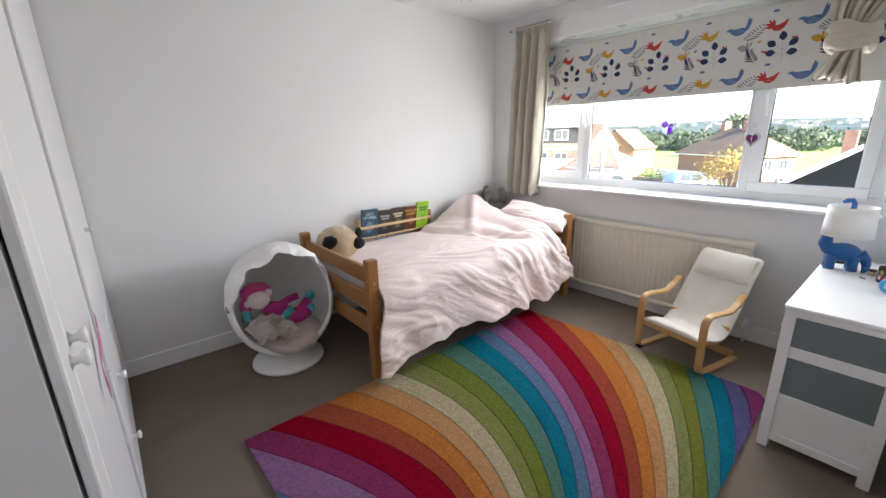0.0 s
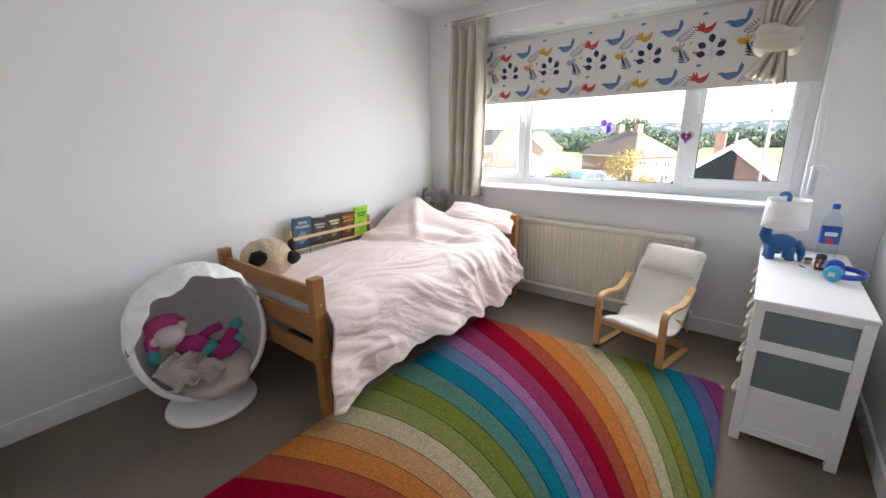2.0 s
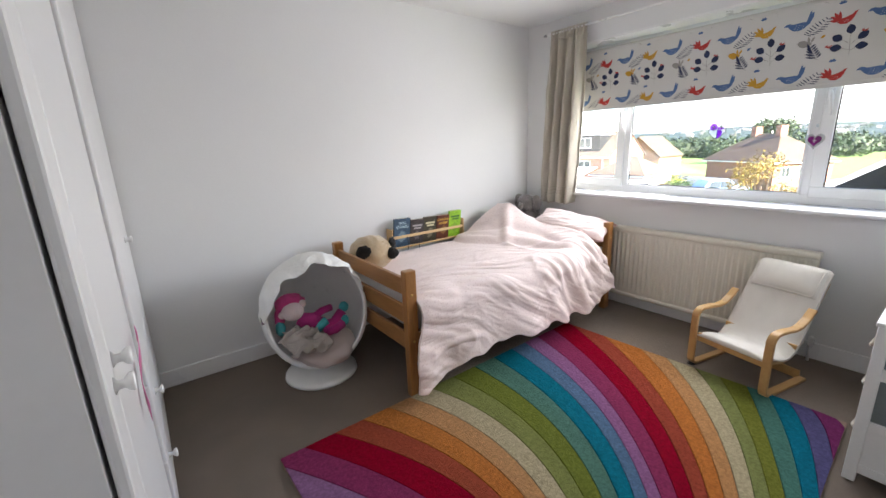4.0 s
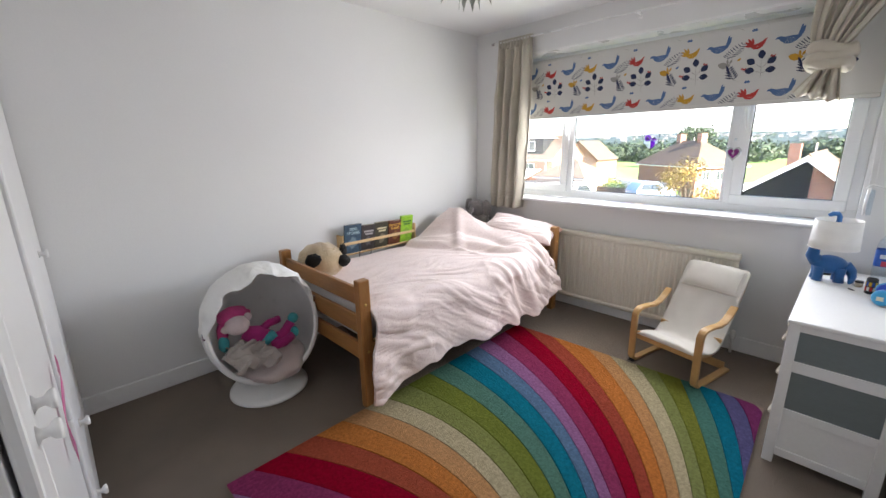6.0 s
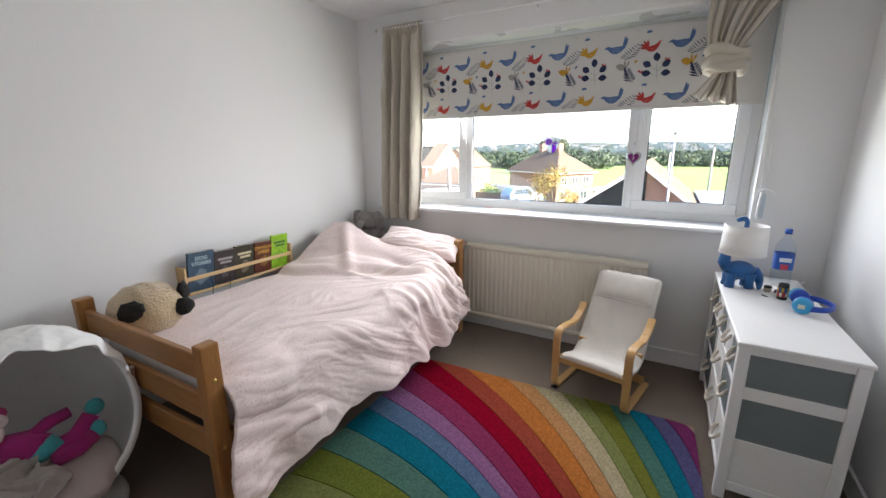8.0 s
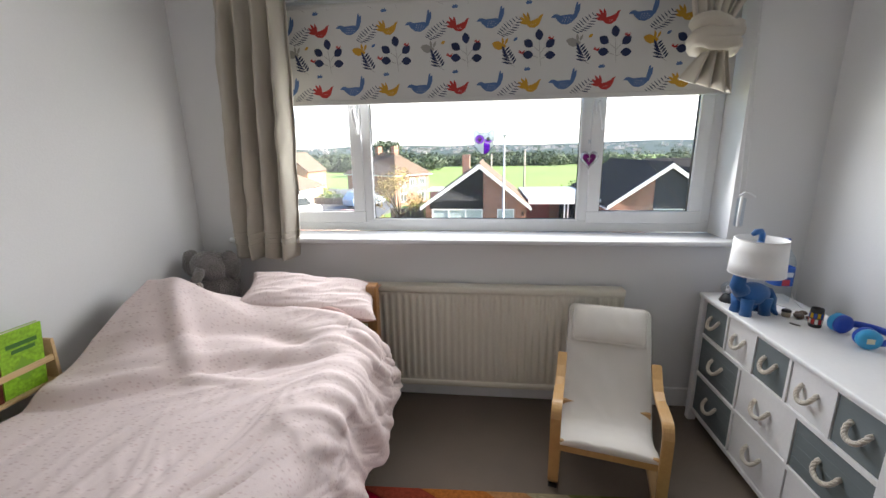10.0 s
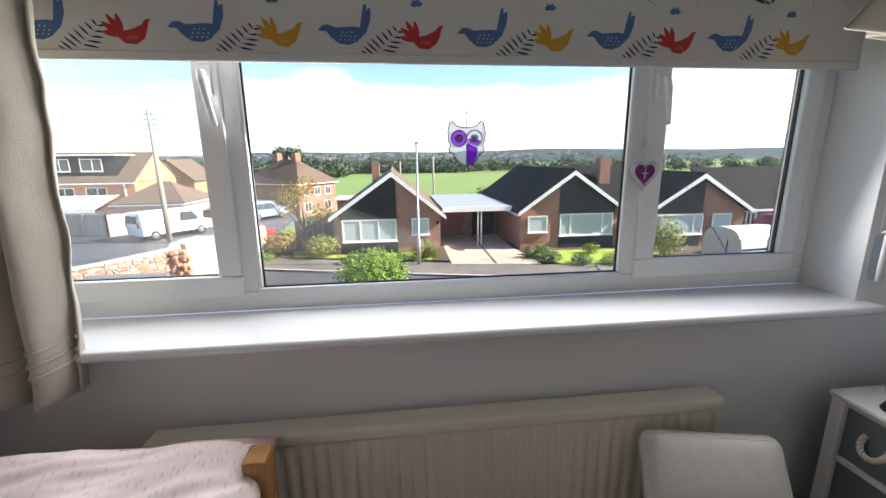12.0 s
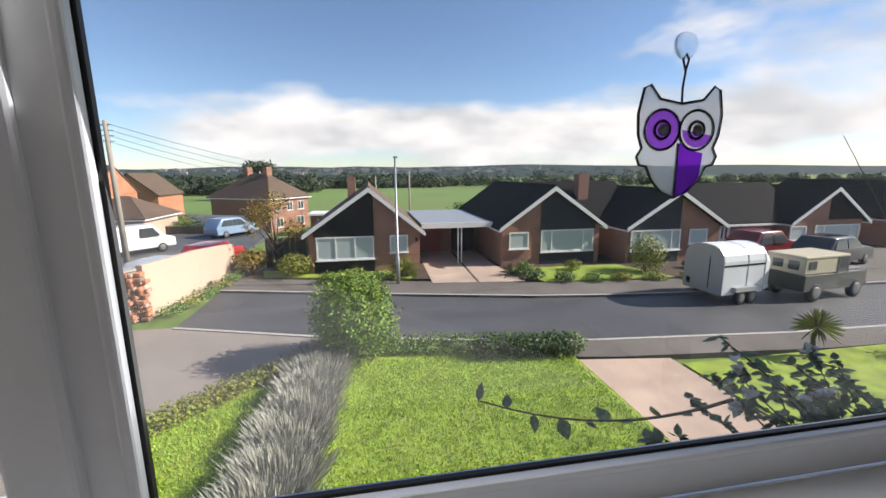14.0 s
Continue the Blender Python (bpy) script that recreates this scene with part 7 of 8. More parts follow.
def prism(pts, x0, x1):
    """A solid from an outline in y, z between two x."""
    bm = bmesh.new()
    a = [bm.verts.new((x0, y, z)) for y, z in pts]
    b = [bm.verts.new((x1, y, z)) for y, z in pts]
    bm.faces.new(a)
    bm.faces.new(b[::-1])
    for k in range(len(pts)):
        bm.faces.new((a[k], b[k], b[(k + 1) % len(pts)], a[(k + 1) % len(pts)]))
    bmesh.ops.recalc_face_normals(bm, faces=bm.faces[:])
    return bm


def roof_slab(p0, p1, q0, q1, th=0.12):
    """A thick sloping plane between an eave line p0-p1 and a ridge line q0-q1."""
    bm = bmesh.new()
    lo = [bm.verts.new(v) for v in (p0, p1, q1, q0)]
    hi = [bm.verts.new(Vector(v) + Vector((0, 0, th))) for v in (p0, p1, q1, q0)]
    bm.faces.new(lo)
    bm.faces.new(hi)
    for k in range(4):
        bm.faces.new((lo[k], hi[k], hi[(k + 1) % 4], lo[(k + 1) % 4]))
    bmesh.ops.recalc_face_normals(bm, faces=bm.faces[:])
    return bm


def bungalow(xf, yl, yr, eave, apex, depth, tile, brick, clad, clad_y, windows, label, apex_y=None):
    ym = (yl + yr) / 2
    ay = (apex_y if apex_y is not None else ym) - ym
    hl, hr = yl - ym, yr - ym
    e, a = eave - G, apex - G
    b = thing("bungalow", pose(xf, ym, G), label, "house", "bungalows over the road")
    wl, wr = hl - 0.25, hr + 0.25

    def top(y):
        return e + (a - e) * ((hl - y) / (hl - ay) if y > ay else (y - hr) / (ay - hr)) - 0.10
    part("wall", prism([(wl, 0), (wl, top(wl)), (ay, top(ay)), (wr, top(wr)), (wr, 0)], 0, depth), brick, b)
    c0, c1 = clad_y[0] - ym, clad_y[1] - ym
    up = [(c0, 2.02), (c0, top(c0))] + ([(ay, top(ay))] if c1 < ay < c0 else []) + [(c1, top(c1)), (c1, 2.02)]
    part("cladding", prism(up, -0.025, 0.0), clad, b, "dark boarded gable panel")
    part("cladding", prism([(c0, 0.05), (c0, 0.72), (c1, 0.72), (c1, 0.05)], -0.025, 0.0), clad, b, "dark boarded lower panel")
    for s0, s1 in ((hl, ay), (hr, ay)):
        part("roof", roof_slab((-0.35, s0, e), (depth, s0, e), (-0.35, s1, a), (depth, s1, a)), tile, b, "dark tiled roof slope")
        part("bargeboard", prism([(s0, e - 0.10), (s0, e + 0.12), (s1, a + 0.12), (s1, a - 0.13)], -0.39, -0.352), O["white"], b, "white bargeboard")
        part("gutter", boxes((-0.30, depth, s0 - 0.05, s0 + 0.05, e - 0.08, e + 0.0)), O["white"], b, "white gutter")
    part("ridge", prism([(ay - 0.12, a + 0.10), (ay, a + 0.2), (ay + 0.12, a + 0.10)], -0.33, depth), tile, b, "ridge tiles")
    for y0, y1, z0, z1, lights, glass in windows:
        window_unit(b, -0.03, y1 - ym, y0 - ym, z0 - G, z1 - G, lights, glass)
    return b


b1 = bungalow(25.5, 7.24, 1.04, -1.72, 0.62, 11, O["brown_tile"], O["brick"], O["cladding"], (6.75, 3.68),
              [(6.62, 3.70, -2.98, -1.78, (0.333, 0.667), O["blindglass"]), (2.88, 1.92, -2.70, -1.78, (), O["blindglass"])], "brick bungalow with black gable and solar panels", 3.9)
part("solar_panel", roof_slab((0.6, -1.9, 2.85), (7.5, -1.9, 2.85), (0.6, -0.75, 3.83), (7.5, -0.75, 3.83), 0.05), mat("solar_glass", (0.35, 0.38, 0.42), 0.1, 0.05, 2, 0, 10), b1, "grey solar panels").location = (0, 0, 0.13)
part("chimney", boxes((6.2, 7.0, 0.6, 1.1, 3.6, 5.0)), O["brick"], b1, "small brick chimney")
part("house_light", boxes((-0.10, -0.02, -2.75, -2.62, 1.65, 1.85)), O["cladding"], b1)
b2 = bungalow(25.3, -2.97, -9.28, -1.67, 0.56, 11, O["dark_tile"], O["brick"], O["grey_cladding"], (-5.44, -8.75),
              [(-3.62, -4.75, -2.75, -1.82, (), O["blindglass"]), (-5.47, -8.64, -2.98, -1.74, (0.2, 0.8), O["blindglass"])], "brick bungalow with slate blue gable panel", -6.1)
part("door", boxes((3.0, 4.0, 3.06 - 0.25, 3.12 - 0.25, 0.1, 2.1)), O["cladding"], b2, "dark side door")
b3 = bungalow(24.5, -9.99, -16.43, -1.74, 0.30, 11, O["dark_tile"], O["brick"], O["grey_cladding"], (-10.4, -13.55),
              [(-10.45, -13.60, -3.0, -1.82, (0.18, 0.8), O["blindglass"]), (-14.17, -15.35, -2.7, -1.84, (), O["blindglass"])], "brick bungalow with dark gable and cross wing roof", -13.2)
part("roof", roof_slab((2.6, 6.6, 2.0), (2.6, 0.0, 2.0), (6.2, 6.6, 4.5), (6.2, 0.0, 4.5)), O["dark_tile"], b3, "dark tiled cross wing roof")
part("wall", boxes((3.0, 9.0, 2.97, 6.2, 0.0, 2.1)), O["brick"], b3)
part("chimney", boxes((4.5, 5.2, 2.9, 3.6, 3.2, 5.1)), O["brick"], b3, "brick chimney stack")
b4 = bungalow(26.0, -22.67, -28.98, -2.0, 0.24, 11, O["dark_tile"], O["brick"], O["cladding"], (-25.9, -28.7),
              [(-22.95, -24.2, -3.1, -2.14, (), O["blindglass"]), (-24.9, -28.5, -3.28, -2.12, (0.2, 0.8), O["blindglass"])], "brick bungalow with long front roof and white door", -26.0)
part("roof", roof_slab((0.7, 9.0, 1.75), (0.7, 0.3, 1.75), (4.2, 9.0, 4.25), (4.2, 0.3, 4.25)), O["dark_tile"], b4, "long dark tiled front roof")
part("wall", boxes((1.2, 8.0, 2.9, 8.9, 0.0, 1.95)), O["brick"], b4)
part("door", boxes((1.14, 1.2, 6.2, 7.4, 0.1, 2.0)), O["white"], b4, "white panelled front door")
for y in (6.5, 6.8, 7.1):
    part("door_light", boxes((1.12, 1.14, y - 0.06, y + 0.06, 0.8, 1.7)), O["darkglass"], b4, "dark door light")
window_unit(b4, 1.17, 7.7, 8.8, 0.9, 1.9, (), O["blindglass"])
part("gutter", boxes((0.55, 0.7, 0.3, 9.0, 1.68, 1.8)), O["white"], b4, "white gutter")
b5 = bungalow(25.0, -30.4, -37.5, -1.9, 0.5, 11, O["dark_tile"], O["brick"], O["cladding"], (-31.0, -33.5), [(-31.2, -33.3, -3.1, -2.0, (0.5,), O["blindglass"])], "further brick bungalow with dark tiled roof")

gar = thing("garage", pose(30.2, -0.95, G), "pair of flat roofed garages with carport", "garage")
part("wall", boxes((0.05, 5, -2.05, 2.0, 0, 2.25)), O["brick"], gar)
part("door", boxes((0.0, 0.05, 0.25, 1.75, 0.06, 2.05)), O["red_door"], gar, "dark red garage door")
part("door", boxes((0.0, 0.05, -1.95, -0.4, 0.06, 2.05)), O["cladding"], gar, "black garage door")
part("roof", boxes((-3.6, 5, -2.1, 2.0, 2.34, 2.42)), mat("pale_roof_sheet", (0.27, 0.30, 0.34), 0.5, 0.1, 2), gar, "pale carport roof sheet")
part("fascia", boxes((-3.68, -3.6, -2.1, 2.0, 2.16, 2.46)), O["white"], gar, "white carport fascia")
for y in (-0.10, 0.10):
    part("post", boxes((-3.6, -3.54, y - 0.03 - 0.2, y + 0.03 - 0.2, 0.0, 2.2)), O["white"], gar, "white carport post")

# two storey hipped house beyond
h2 = thing("house", pose(66, 18.1, -7.2, 0, 0, -33), "two storey brick house with hipped brown roof", "house", "older houses beyond")
L2, D2, E2, R2 = 12.0, 8.0, 5.1, 8.6
part("wall", boxes((0, D2, 0, L2, 0, E2)), O["brick"], h2)
o = 0.45
rA, rB = (D2 / 2, D2 * 0.5, R2), (D2 / 2, L2 - D2 * 0.5, R2)
for quad in (((-o, -o, E2), (-o, L2 + o, E2), rB, rA), ((D2 + o, L2 + o, E2), (D2 + o, -o, E2), rA, rB), ((D2 + o, -o, E2), (-o, -o, E2), rA, rA), ((-o, L2 + o, E2), (D2 + o, L2 + o, E2), rB, rB)):
    bm = bmesh.new()
    vs = []
    for v in quad:
        if not vs or Vector(v) != Vector(vs[-1].co):
            vs.append(bm.verts.new(v))
    bm.faces.new(vs)
    ob = part("roof", bm, O["brown_tile"], h2, "brown tiled hip slope")
    solid(ob, 0.15, 0)
part("eaves", boxes((-o, D2 + o, -o, L2 + o, E2 - 0.15, E2 - 0.01)), O["white"], h2, "white eaves board")
for y in (D2 * 0.5, L2 - D2 * 0.5):
    part("chimney", boxes((D2 / 2 - 0.5, D2 / 2 + 0.5, y - 0.4, y + 0.4, R2 - 0.8, R2 + 1.1)), O["brick"], h2, "brick chimney stack")
for x0, x1, z0, z1 in ((1.0, 2.2, 3.2, 4.5), (3.3, 4.5, 3.2, 4.5), (5.6, 6.9, 3.2, 4.5), (1.0, 2.4, 0.8, 2.2), (5.2, 6.8, 0.8, 2.2)):
    window_unit(h2, -0.02, x0, x1, z0, z1, (0.5,), O["darkglass"], -1, "x")

h3 = thing("house", pose(54, 40, -6.4), "orange brick house with a dark flat dormer", "house", "older houses beyond")
part("wall", prism([(6.5, 0), (6.5, 5.6), (-6.6, 5.6), (-6.6, 0)], 0, 9), O["orange_brick"], h3)
bm = bmesh.new()
for y in (6.5, -6.6):
    bm.faces.new([bm.verts.new(v) for v in ((0, y, 5.6), (9, y, 5.6), (4.5, y, 8.85))])
solid(part("gable", bm, O["orange_brick"], h3), 0.2, 0)
for x0, x1 in ((-0.4, 4.5), (9.4, 4.5)):
    part("roof", roof_slab((x0, 6.7, 5.45), (x0, -6.8, 5.45), (x1, 6.7, 8.85), (x1, -6.8, 8.85), 0.15), O["brown_tile"], h3, "brown tiled roof slope")
part("dormer", boxes((0.6, 4.4, -4.6, 4.8, 6.0, 8.55)), O["cladding"], h3, "dark boarded dormer")
part("dormer_roof", boxes((0.4, 4.6, -4.8, 5.0, 8.55, 8.7)), O["white"], h3, "pale flat dormer roof")
for y in (-3.2, 0.2):
    window_unit(h3, 0.58, y, y + 2.3, 6.8, 8.2, (0.45,), O["darkglass"])
    window_unit(h3, -0.02, y - 0.4, y + 1.8, 3.7, 5.0, (0.45,), O["darkglass"])
part("downpipe", boxes((-0.1, 0.0, -5.6, -5.45, 0, 5.5)), O["white"], h3, "white downpipe")
part("chimney", boxes((4.0, 5.0, 5.0, 6.0, 8.4, 10.2)), O["orange_brick"], h3, "brick chimney stack")
part("gutter", boxes((-0.5, -0.36, -6.8, 6.7, 5.38, 5.52)), O["white"], h3, "white gutter")
con = thing("conservatory", pose(49.5, 41.5, -6.2), "white framed conservatory with ribbed translucent roof", "conservatory")
part("roof", roof_slab((0, -6.3, 2.7), (0, 6, 2.7), (4.5, -6.3, 3.9), (4.5, 6, 3.9), 0.08), mat("polycarbonate", (0.72, 0.72, 0.70), 0.35, 0.05, 1, 0, 10), con, "translucent ribbed roof")
for k in range(12):
    y = -6.2 + k * 1.1
    part("rafter", roof_slab((-0.02, y, 2.79), (-0.02, y + 0.1, 2.79), (4.5, y, 3.99), (4.5, y + 0.1, 3.99), 0.04), O["white"], con)
part("frame", boxes((0, 0.1, -6.3, 6, 2.45, 2.75), (0, 0.1, -6.3, 6, 0, 0.9), *[(0, 0.1, -6.3 + q * 1.2, -6.2 + q * 1.2, 0.9, 2.5) for q in range(11)]), O["white"], con)
part("pane", boxes((0.04, 0.06, -6.2, 5.9, 0.9, 2.45)), O["darkglass"], con)
h6 = thing("house", pose(78, 42, -7), "plain orange brick gabled house behind", "house", "older houses beyond")
part("wall", prism([(4, 0), (4, 5.2), (0, 8.6), (-4, 5.2), (-4, 0)], 0, 9), O["orange_brick"], h6)
for s in (4.3, -4.3):
    part("roof", roof_slab((-0.3, s, 5.0), (9, s, 5.0), (-0.3, 0, 8.65), (9, 0, 8.65), 0.15), O["brown_tile"], h6, "brown tiled roof slope")
g2 = thing("outbuilding", pose(40.5, 24.6, -4.1), "low pale outbuilding with hipped brown roof", "garage")
part("wall", boxes((0, 6, -2.7, 2.7, 0, 2.0)), O["render"], g2)
for q in (((-0.3, -3.0, 2.0), (-0.3, 3.0, 2.0), (3, 0.4, 3.7), (3, -0.4, 3.7)), ((6.3, 3.0, 2.0), (6.3, -3.0, 2.0), (3, -0.4, 3.7), (3, 0.4, 3.7)), ((6.3, -3.0, 2.0), (-0.3, -3.0, 2.0), (3, -0.4, 3.7)), ((-0.3, 3.0, 2.0), (6.3, 3.0, 2.0), (3, 0.4, 3.7))):
    bm = bmesh.new()
    bm.faces.new([bm.verts.new(v) for v in q])
    solid(part("roof", bm, O["brown_tile"], g2, "brown tiled hip slope"), 0.12, 0)
part("fascia", boxes((-0.3, 6.3, -3.0, 3.0, 1.88, 2.0)), O["white"], g2, "white fascia")
cab = thing("cabin", pose(62, 9.0, -6.8), "small dark red cabin with white roof", "cabin")
part("wall", boxes((0, 4, -3, 3, 0, 2.6)), mat("dark_red_boards", (0.25, 0.04, 0.05), 0.7), cab)
part("roof", boxes((-0.3, 4.3, -3.3, 3.3, 2.6, 2.85)), O["white"], cab, "white flat roof")
for y in (-2.2, 0.4):
    window_unit(cab, -0.02, y, y + 1.7, 0.9, 2.1, (0.5,), O["darkglass"])

# ---- walls and fences ----
def wall_run(name, pts, z0, h, th, material, label, cope=None):
    w = thing(name, pose(pts[0][0], pts[0][1], z0), label, "garden wall")
    P = Vector(pts[0])
    for a, b, ha, hb in zip(pts, pts[1:], h, h[1:]):
        a, b = Vector(a) - P, Vector(b) - P
        d = (b - a).normalized()
        n = Vector((-d.y, d.x)) * th / 2
        bm = bmesh.new()
        vs = [bm.verts.new((*q, z)) for q, z in ((a - n, 0), (b - n, 0), (b + n, 0), (a + n, 0), (a - n, ha), (b - n, hb), (b + n, hb), (a + n, ha))]
        for f in ((3, 2, 1, 0), (4, 5, 6, 7), (0, 1, 5, 4), (1, 2, 6, 5), (2, 3, 7, 6), (3, 0, 4, 7)):
            bm.faces.new([vs[i] for i in f])
        bmesh.ops.recalc_face_normals(bm, faces=bm.faces[:])
        part("wall_length", bm, material, w)
        if cope:
            bm = bmesh.new()
            n2 = n * 1.25
            vs = [bm.verts.new((*q, z)) for q, z in ((a - n2, ha), (b - n2, hb), (b + n2, hb), (a + n2, ha), (a - n2, ha + 0.06), (b - n2, hb + 0.06), (b + n2, hb + 0.06), (a + n2, ha + 0.06))]
            for f in ((3, 2, 1, 0), (4, 5, 6, 7), (0, 1, 5, 4), (1, 2, 6, 5), (2, 3, 7, 6), (3, 0, 4, 7)):
                bm.faces.new([vs[i] for i in f])
            bmesh.ops.recalc_face_normals(bm, faces=bm.faces[:])
            part("coping", bm, cope, w)
    return w


wall_run("boundary_wall", [(20.3, 12.15), (23.5, 11.5), (26.6, 11.0)], G - 0.05, [2.05, 2.0, 1.75], 0.24, O["render"], "pale pink rendered boundary wall")
wall_run("stone_wall", [(20.3, 12.3), (18.6, 14.0), (16.6, 16.4), (14.5, 19.5)], G - 0.05, [1.9, 1.75, 1.6, 1.5], 0.35, O["stone_wall"], "rough pink stone and brick wall", O["kerb"])
rnd = random.Random(33)
stones = thing("wall_end", pose(20.15, 12.2, G - 0.05), "ragged red brick end of the wall", "garden wall")
for k in range(44):
    z, dx = 0.08 + 0.17 * (k // 4), rnd.uniform(-0.25, 0.25)
    bm = boxes((dx - 0.17, dx + 0.17, -0.28 + 0.13 * (k % 4), -0.15 + 0.13 * (k % 4), z - 0.07, z + 0.07), bevel=0.02)
    part("stone", bm, O["orange_brick"] if k % 3 else O["stone_wall"], stones)


def fence_run(name, a, b, z, h, label, material=None):
    f = thing(name, pose(a[0], a[1], z), label, "fence")
    d = Vector(b) - Vector(a)
    n = int(d.length / 0.30)
    me = None
    ang = math.degrees(math.atan2(d.y, d.x))
    for k in range(n):
        if me is None:
            ob = part("board", boxes((0.0, 0.285, -0.012, 0.012, 0.0, h), bevel=0.004), material or O["fence"], f)
            me = ob.data
        else:
            ob = new("board", me)
            ob.parent = f
        c = d * (k / n)
        ob.matrix_basis = pose(c.x, c.y, random.uniform(-0.03, 0.03), 0, 0, ang)
    for k in range(0, n + 1, 6):
        c = d * (k / n)
        part("post", boxes((c.x - 0.05, c.x + 0.05, c.y - 0.05, c.y + 0.05, 0, h + 0.06)), material or O["fence"], f)
    return f


fence_run("fence", (36, 31), (34.2, 24.0), -4.0, 1.8, "weathered grey close-boarded fence")
fence_run("fence", (34.2, 24.0), (36.8, 21.8), -4.0, 1.8, "weathered grey close-boarded fence")
fence_run("fence", (44, 22.5), (42.5, 14.3), -4.8, 1.7, "dark timber fence along the lane", O["darkfence"])
fence_run("fence", (27.9, 9.6), (28.3, 7.2), G, 1.7, "dark timber fence beside the bungalow", O["darkfence"])
for k, (x, y, h, r, mk) in enumerate(((45.5, 20.5, 2.6, 1.8, "leaf_dark"), (45.0, 18.6, 2.4, 1.5, "leaf_dark"), (46.5, 16.0, 2.0, 1.6, "leaf_mid"), (45.8, 22.6, 2.4, 2.0, "leaf_mid"), (52, 24.5, 2.6, 2.4, "leaf_yellow"))):
    shrub("hedge_shrub", x, y, h, r, 1200, 0.22, O[mk], "dense garden shrub behind the fence", 70 + k, False, -5.0)

# ---- poles, lamp, wires ----
pole = thing("utility_pole", pose(31.3, 18.47, -3.85), "weathered wooden telegraph pole with wires", "pole")
part("pole", tube(bmesh.new(), [(0, 0, 0), (0, 0.02, 4), (0, 0.05, 8.35)], 0.13, 12, radii=[0.17, 0.145, 0.11]), O["pole"], pole, "", True)
for k in range(4):
    z = 7.2 + 0.3 * k
    part("insulator", boxes((-0.04, 0.04, -0.35, 0.35, z - 0.025, z + 0.025)), O["galv"], pole, "small wire bracket")
for k in range(4):
    z = 7.25 + 0.3 * k
    for ty, tx, tz in ((8 - 3 * k, 78, 5.6), (60, 42, 4.4 + z - 7)):
        pts = [Vector((0, 0.2 - 0.1 * k, z)).lerp(Vector((tx - 31.3, ty - 18.5, tz + z - 7)), t) - Vector((0, 0, 2.0 * 4 * t * (1 - t))) for t in (q / 12 for q in range(13))]
        part("wire", tube(bmesh.new(), pts, 0.012, 4), O["cladding"], pole)
lampp = thing("street_lamp", pose(22.95, 2.64, G + 0.08), "slim galvanised street lamp post", "street lamp")
part("post", tube(bmesh.new(), [(0, 0, 0), (0, 0, 1.3), (0, 0, 1.35), (0, 0, 5.8)], 0.05, 14, radii=[0.095, 0.09, 0.055, 0.045]), O["galv"], lampp, "", True)
part("lantern", boxes((-0.42, 0.05, -0.10, 0.10, 5.8, 5.88), bevel=0.03), O["galv"], lampp, "flat grey lantern")
for k, (x, y, h) in enumerate(((70, 6.5, 8), (62, 3.0, 8), (60, -1.5, 8.5), (82, 23, 9), (95, -60, 9))):
    p = thing("utility_pole", pose(x, y, level(x, y)), "distant wooden telegraph pole", "pole")
    part("pole", tube(bmesh.new(), [(0, 0, 0), (0, 0, h)], 0.12, 8, radii=[0.16, 0.11]), O["pole"], p, "", True)


# ---- vehicles ----
def wheel(parent, x, y, r, w=0.2):
    t = part("wheel", lathe(bmesh.new(), [(0.0, -w / 2), (r * 0.86, -w / 2), (r, -w / 2 + 0.03), (r, w / 2 - 0.03), (r * 0.86, w / 2), (0.0, w / 2)], 20, pose(x, y, r, 90, 0, 0)), O["tyre"], parent, "", True)
    part("rim", lathe(bmesh.new(), [(0.0, -w / 2 - 0.012), (r * 0.5, -w / 2 - 0.012), (r * 0.62, -w / 2 + 0.0), (r * 0.62, w / 2), (r * 0.5, w / 2 + 0.012), (0.0, w / 2 + 0.012)], 16, pose(x, y, r, 90, 0, 0)), O["rim"], t, "grey wheel rim", True)


def car(name, m, paint, side, width, wheels, r, label, windows, cat="car", bev=0.08, taper=0.86, belt=0.95):
    """side: outline in x, z; the part above the belt line leans inwards."""
    c = thing(name, m, label, cat, "parked vehicles")
    bm = bmesh.new()
    h = width / 2
    lf = [bm.verts.new((x, h * (1 if z < belt else taper), z)) for x, z in side]
    rt = [bm.verts.new((x, -h * (1 if z < belt else taper), z)) for x, z in side]
    bm.faces.new(lf)
    bm.faces.new(rt[::-1])
    for k in range(len(side)):
        bm.faces.new((lf[k], rt[k], rt[(k + 1) % len(side)], lf[(k + 1) % len(side)]))
    bmesh.ops.recalc_face_normals(bm, faces=bm.faces[:])
    bmesh.ops.bevel(bm, geom=bm.edges[:], offset=bev, segments=2, profile=0.6, affect="EDGES", clamp_overlap=True)
    part("body", bm, paint, c, "", True if bev > 0.05 else False)
    for sy in (1, -1):
        for pts in windows:
            bm = bmesh.new()
            vs = []
            for x, z in pts:
                t = max(0.0, min(1.0, (z - belt) / (max(q[1] for q in side) - belt)))
                vs.append(bm.verts.new((x, sy * (h * (1 - (1 - taper) * min(1, t * 1.05)) + 0.012), z)))
            bm.faces.new(vs)
            solid(part("side_window", bm, O["darkglass"], c, "dark side window"), 0.01, 0)
        for x in wheels:
            wheel(c, x, sy * (h - 0.09), r)
    return c


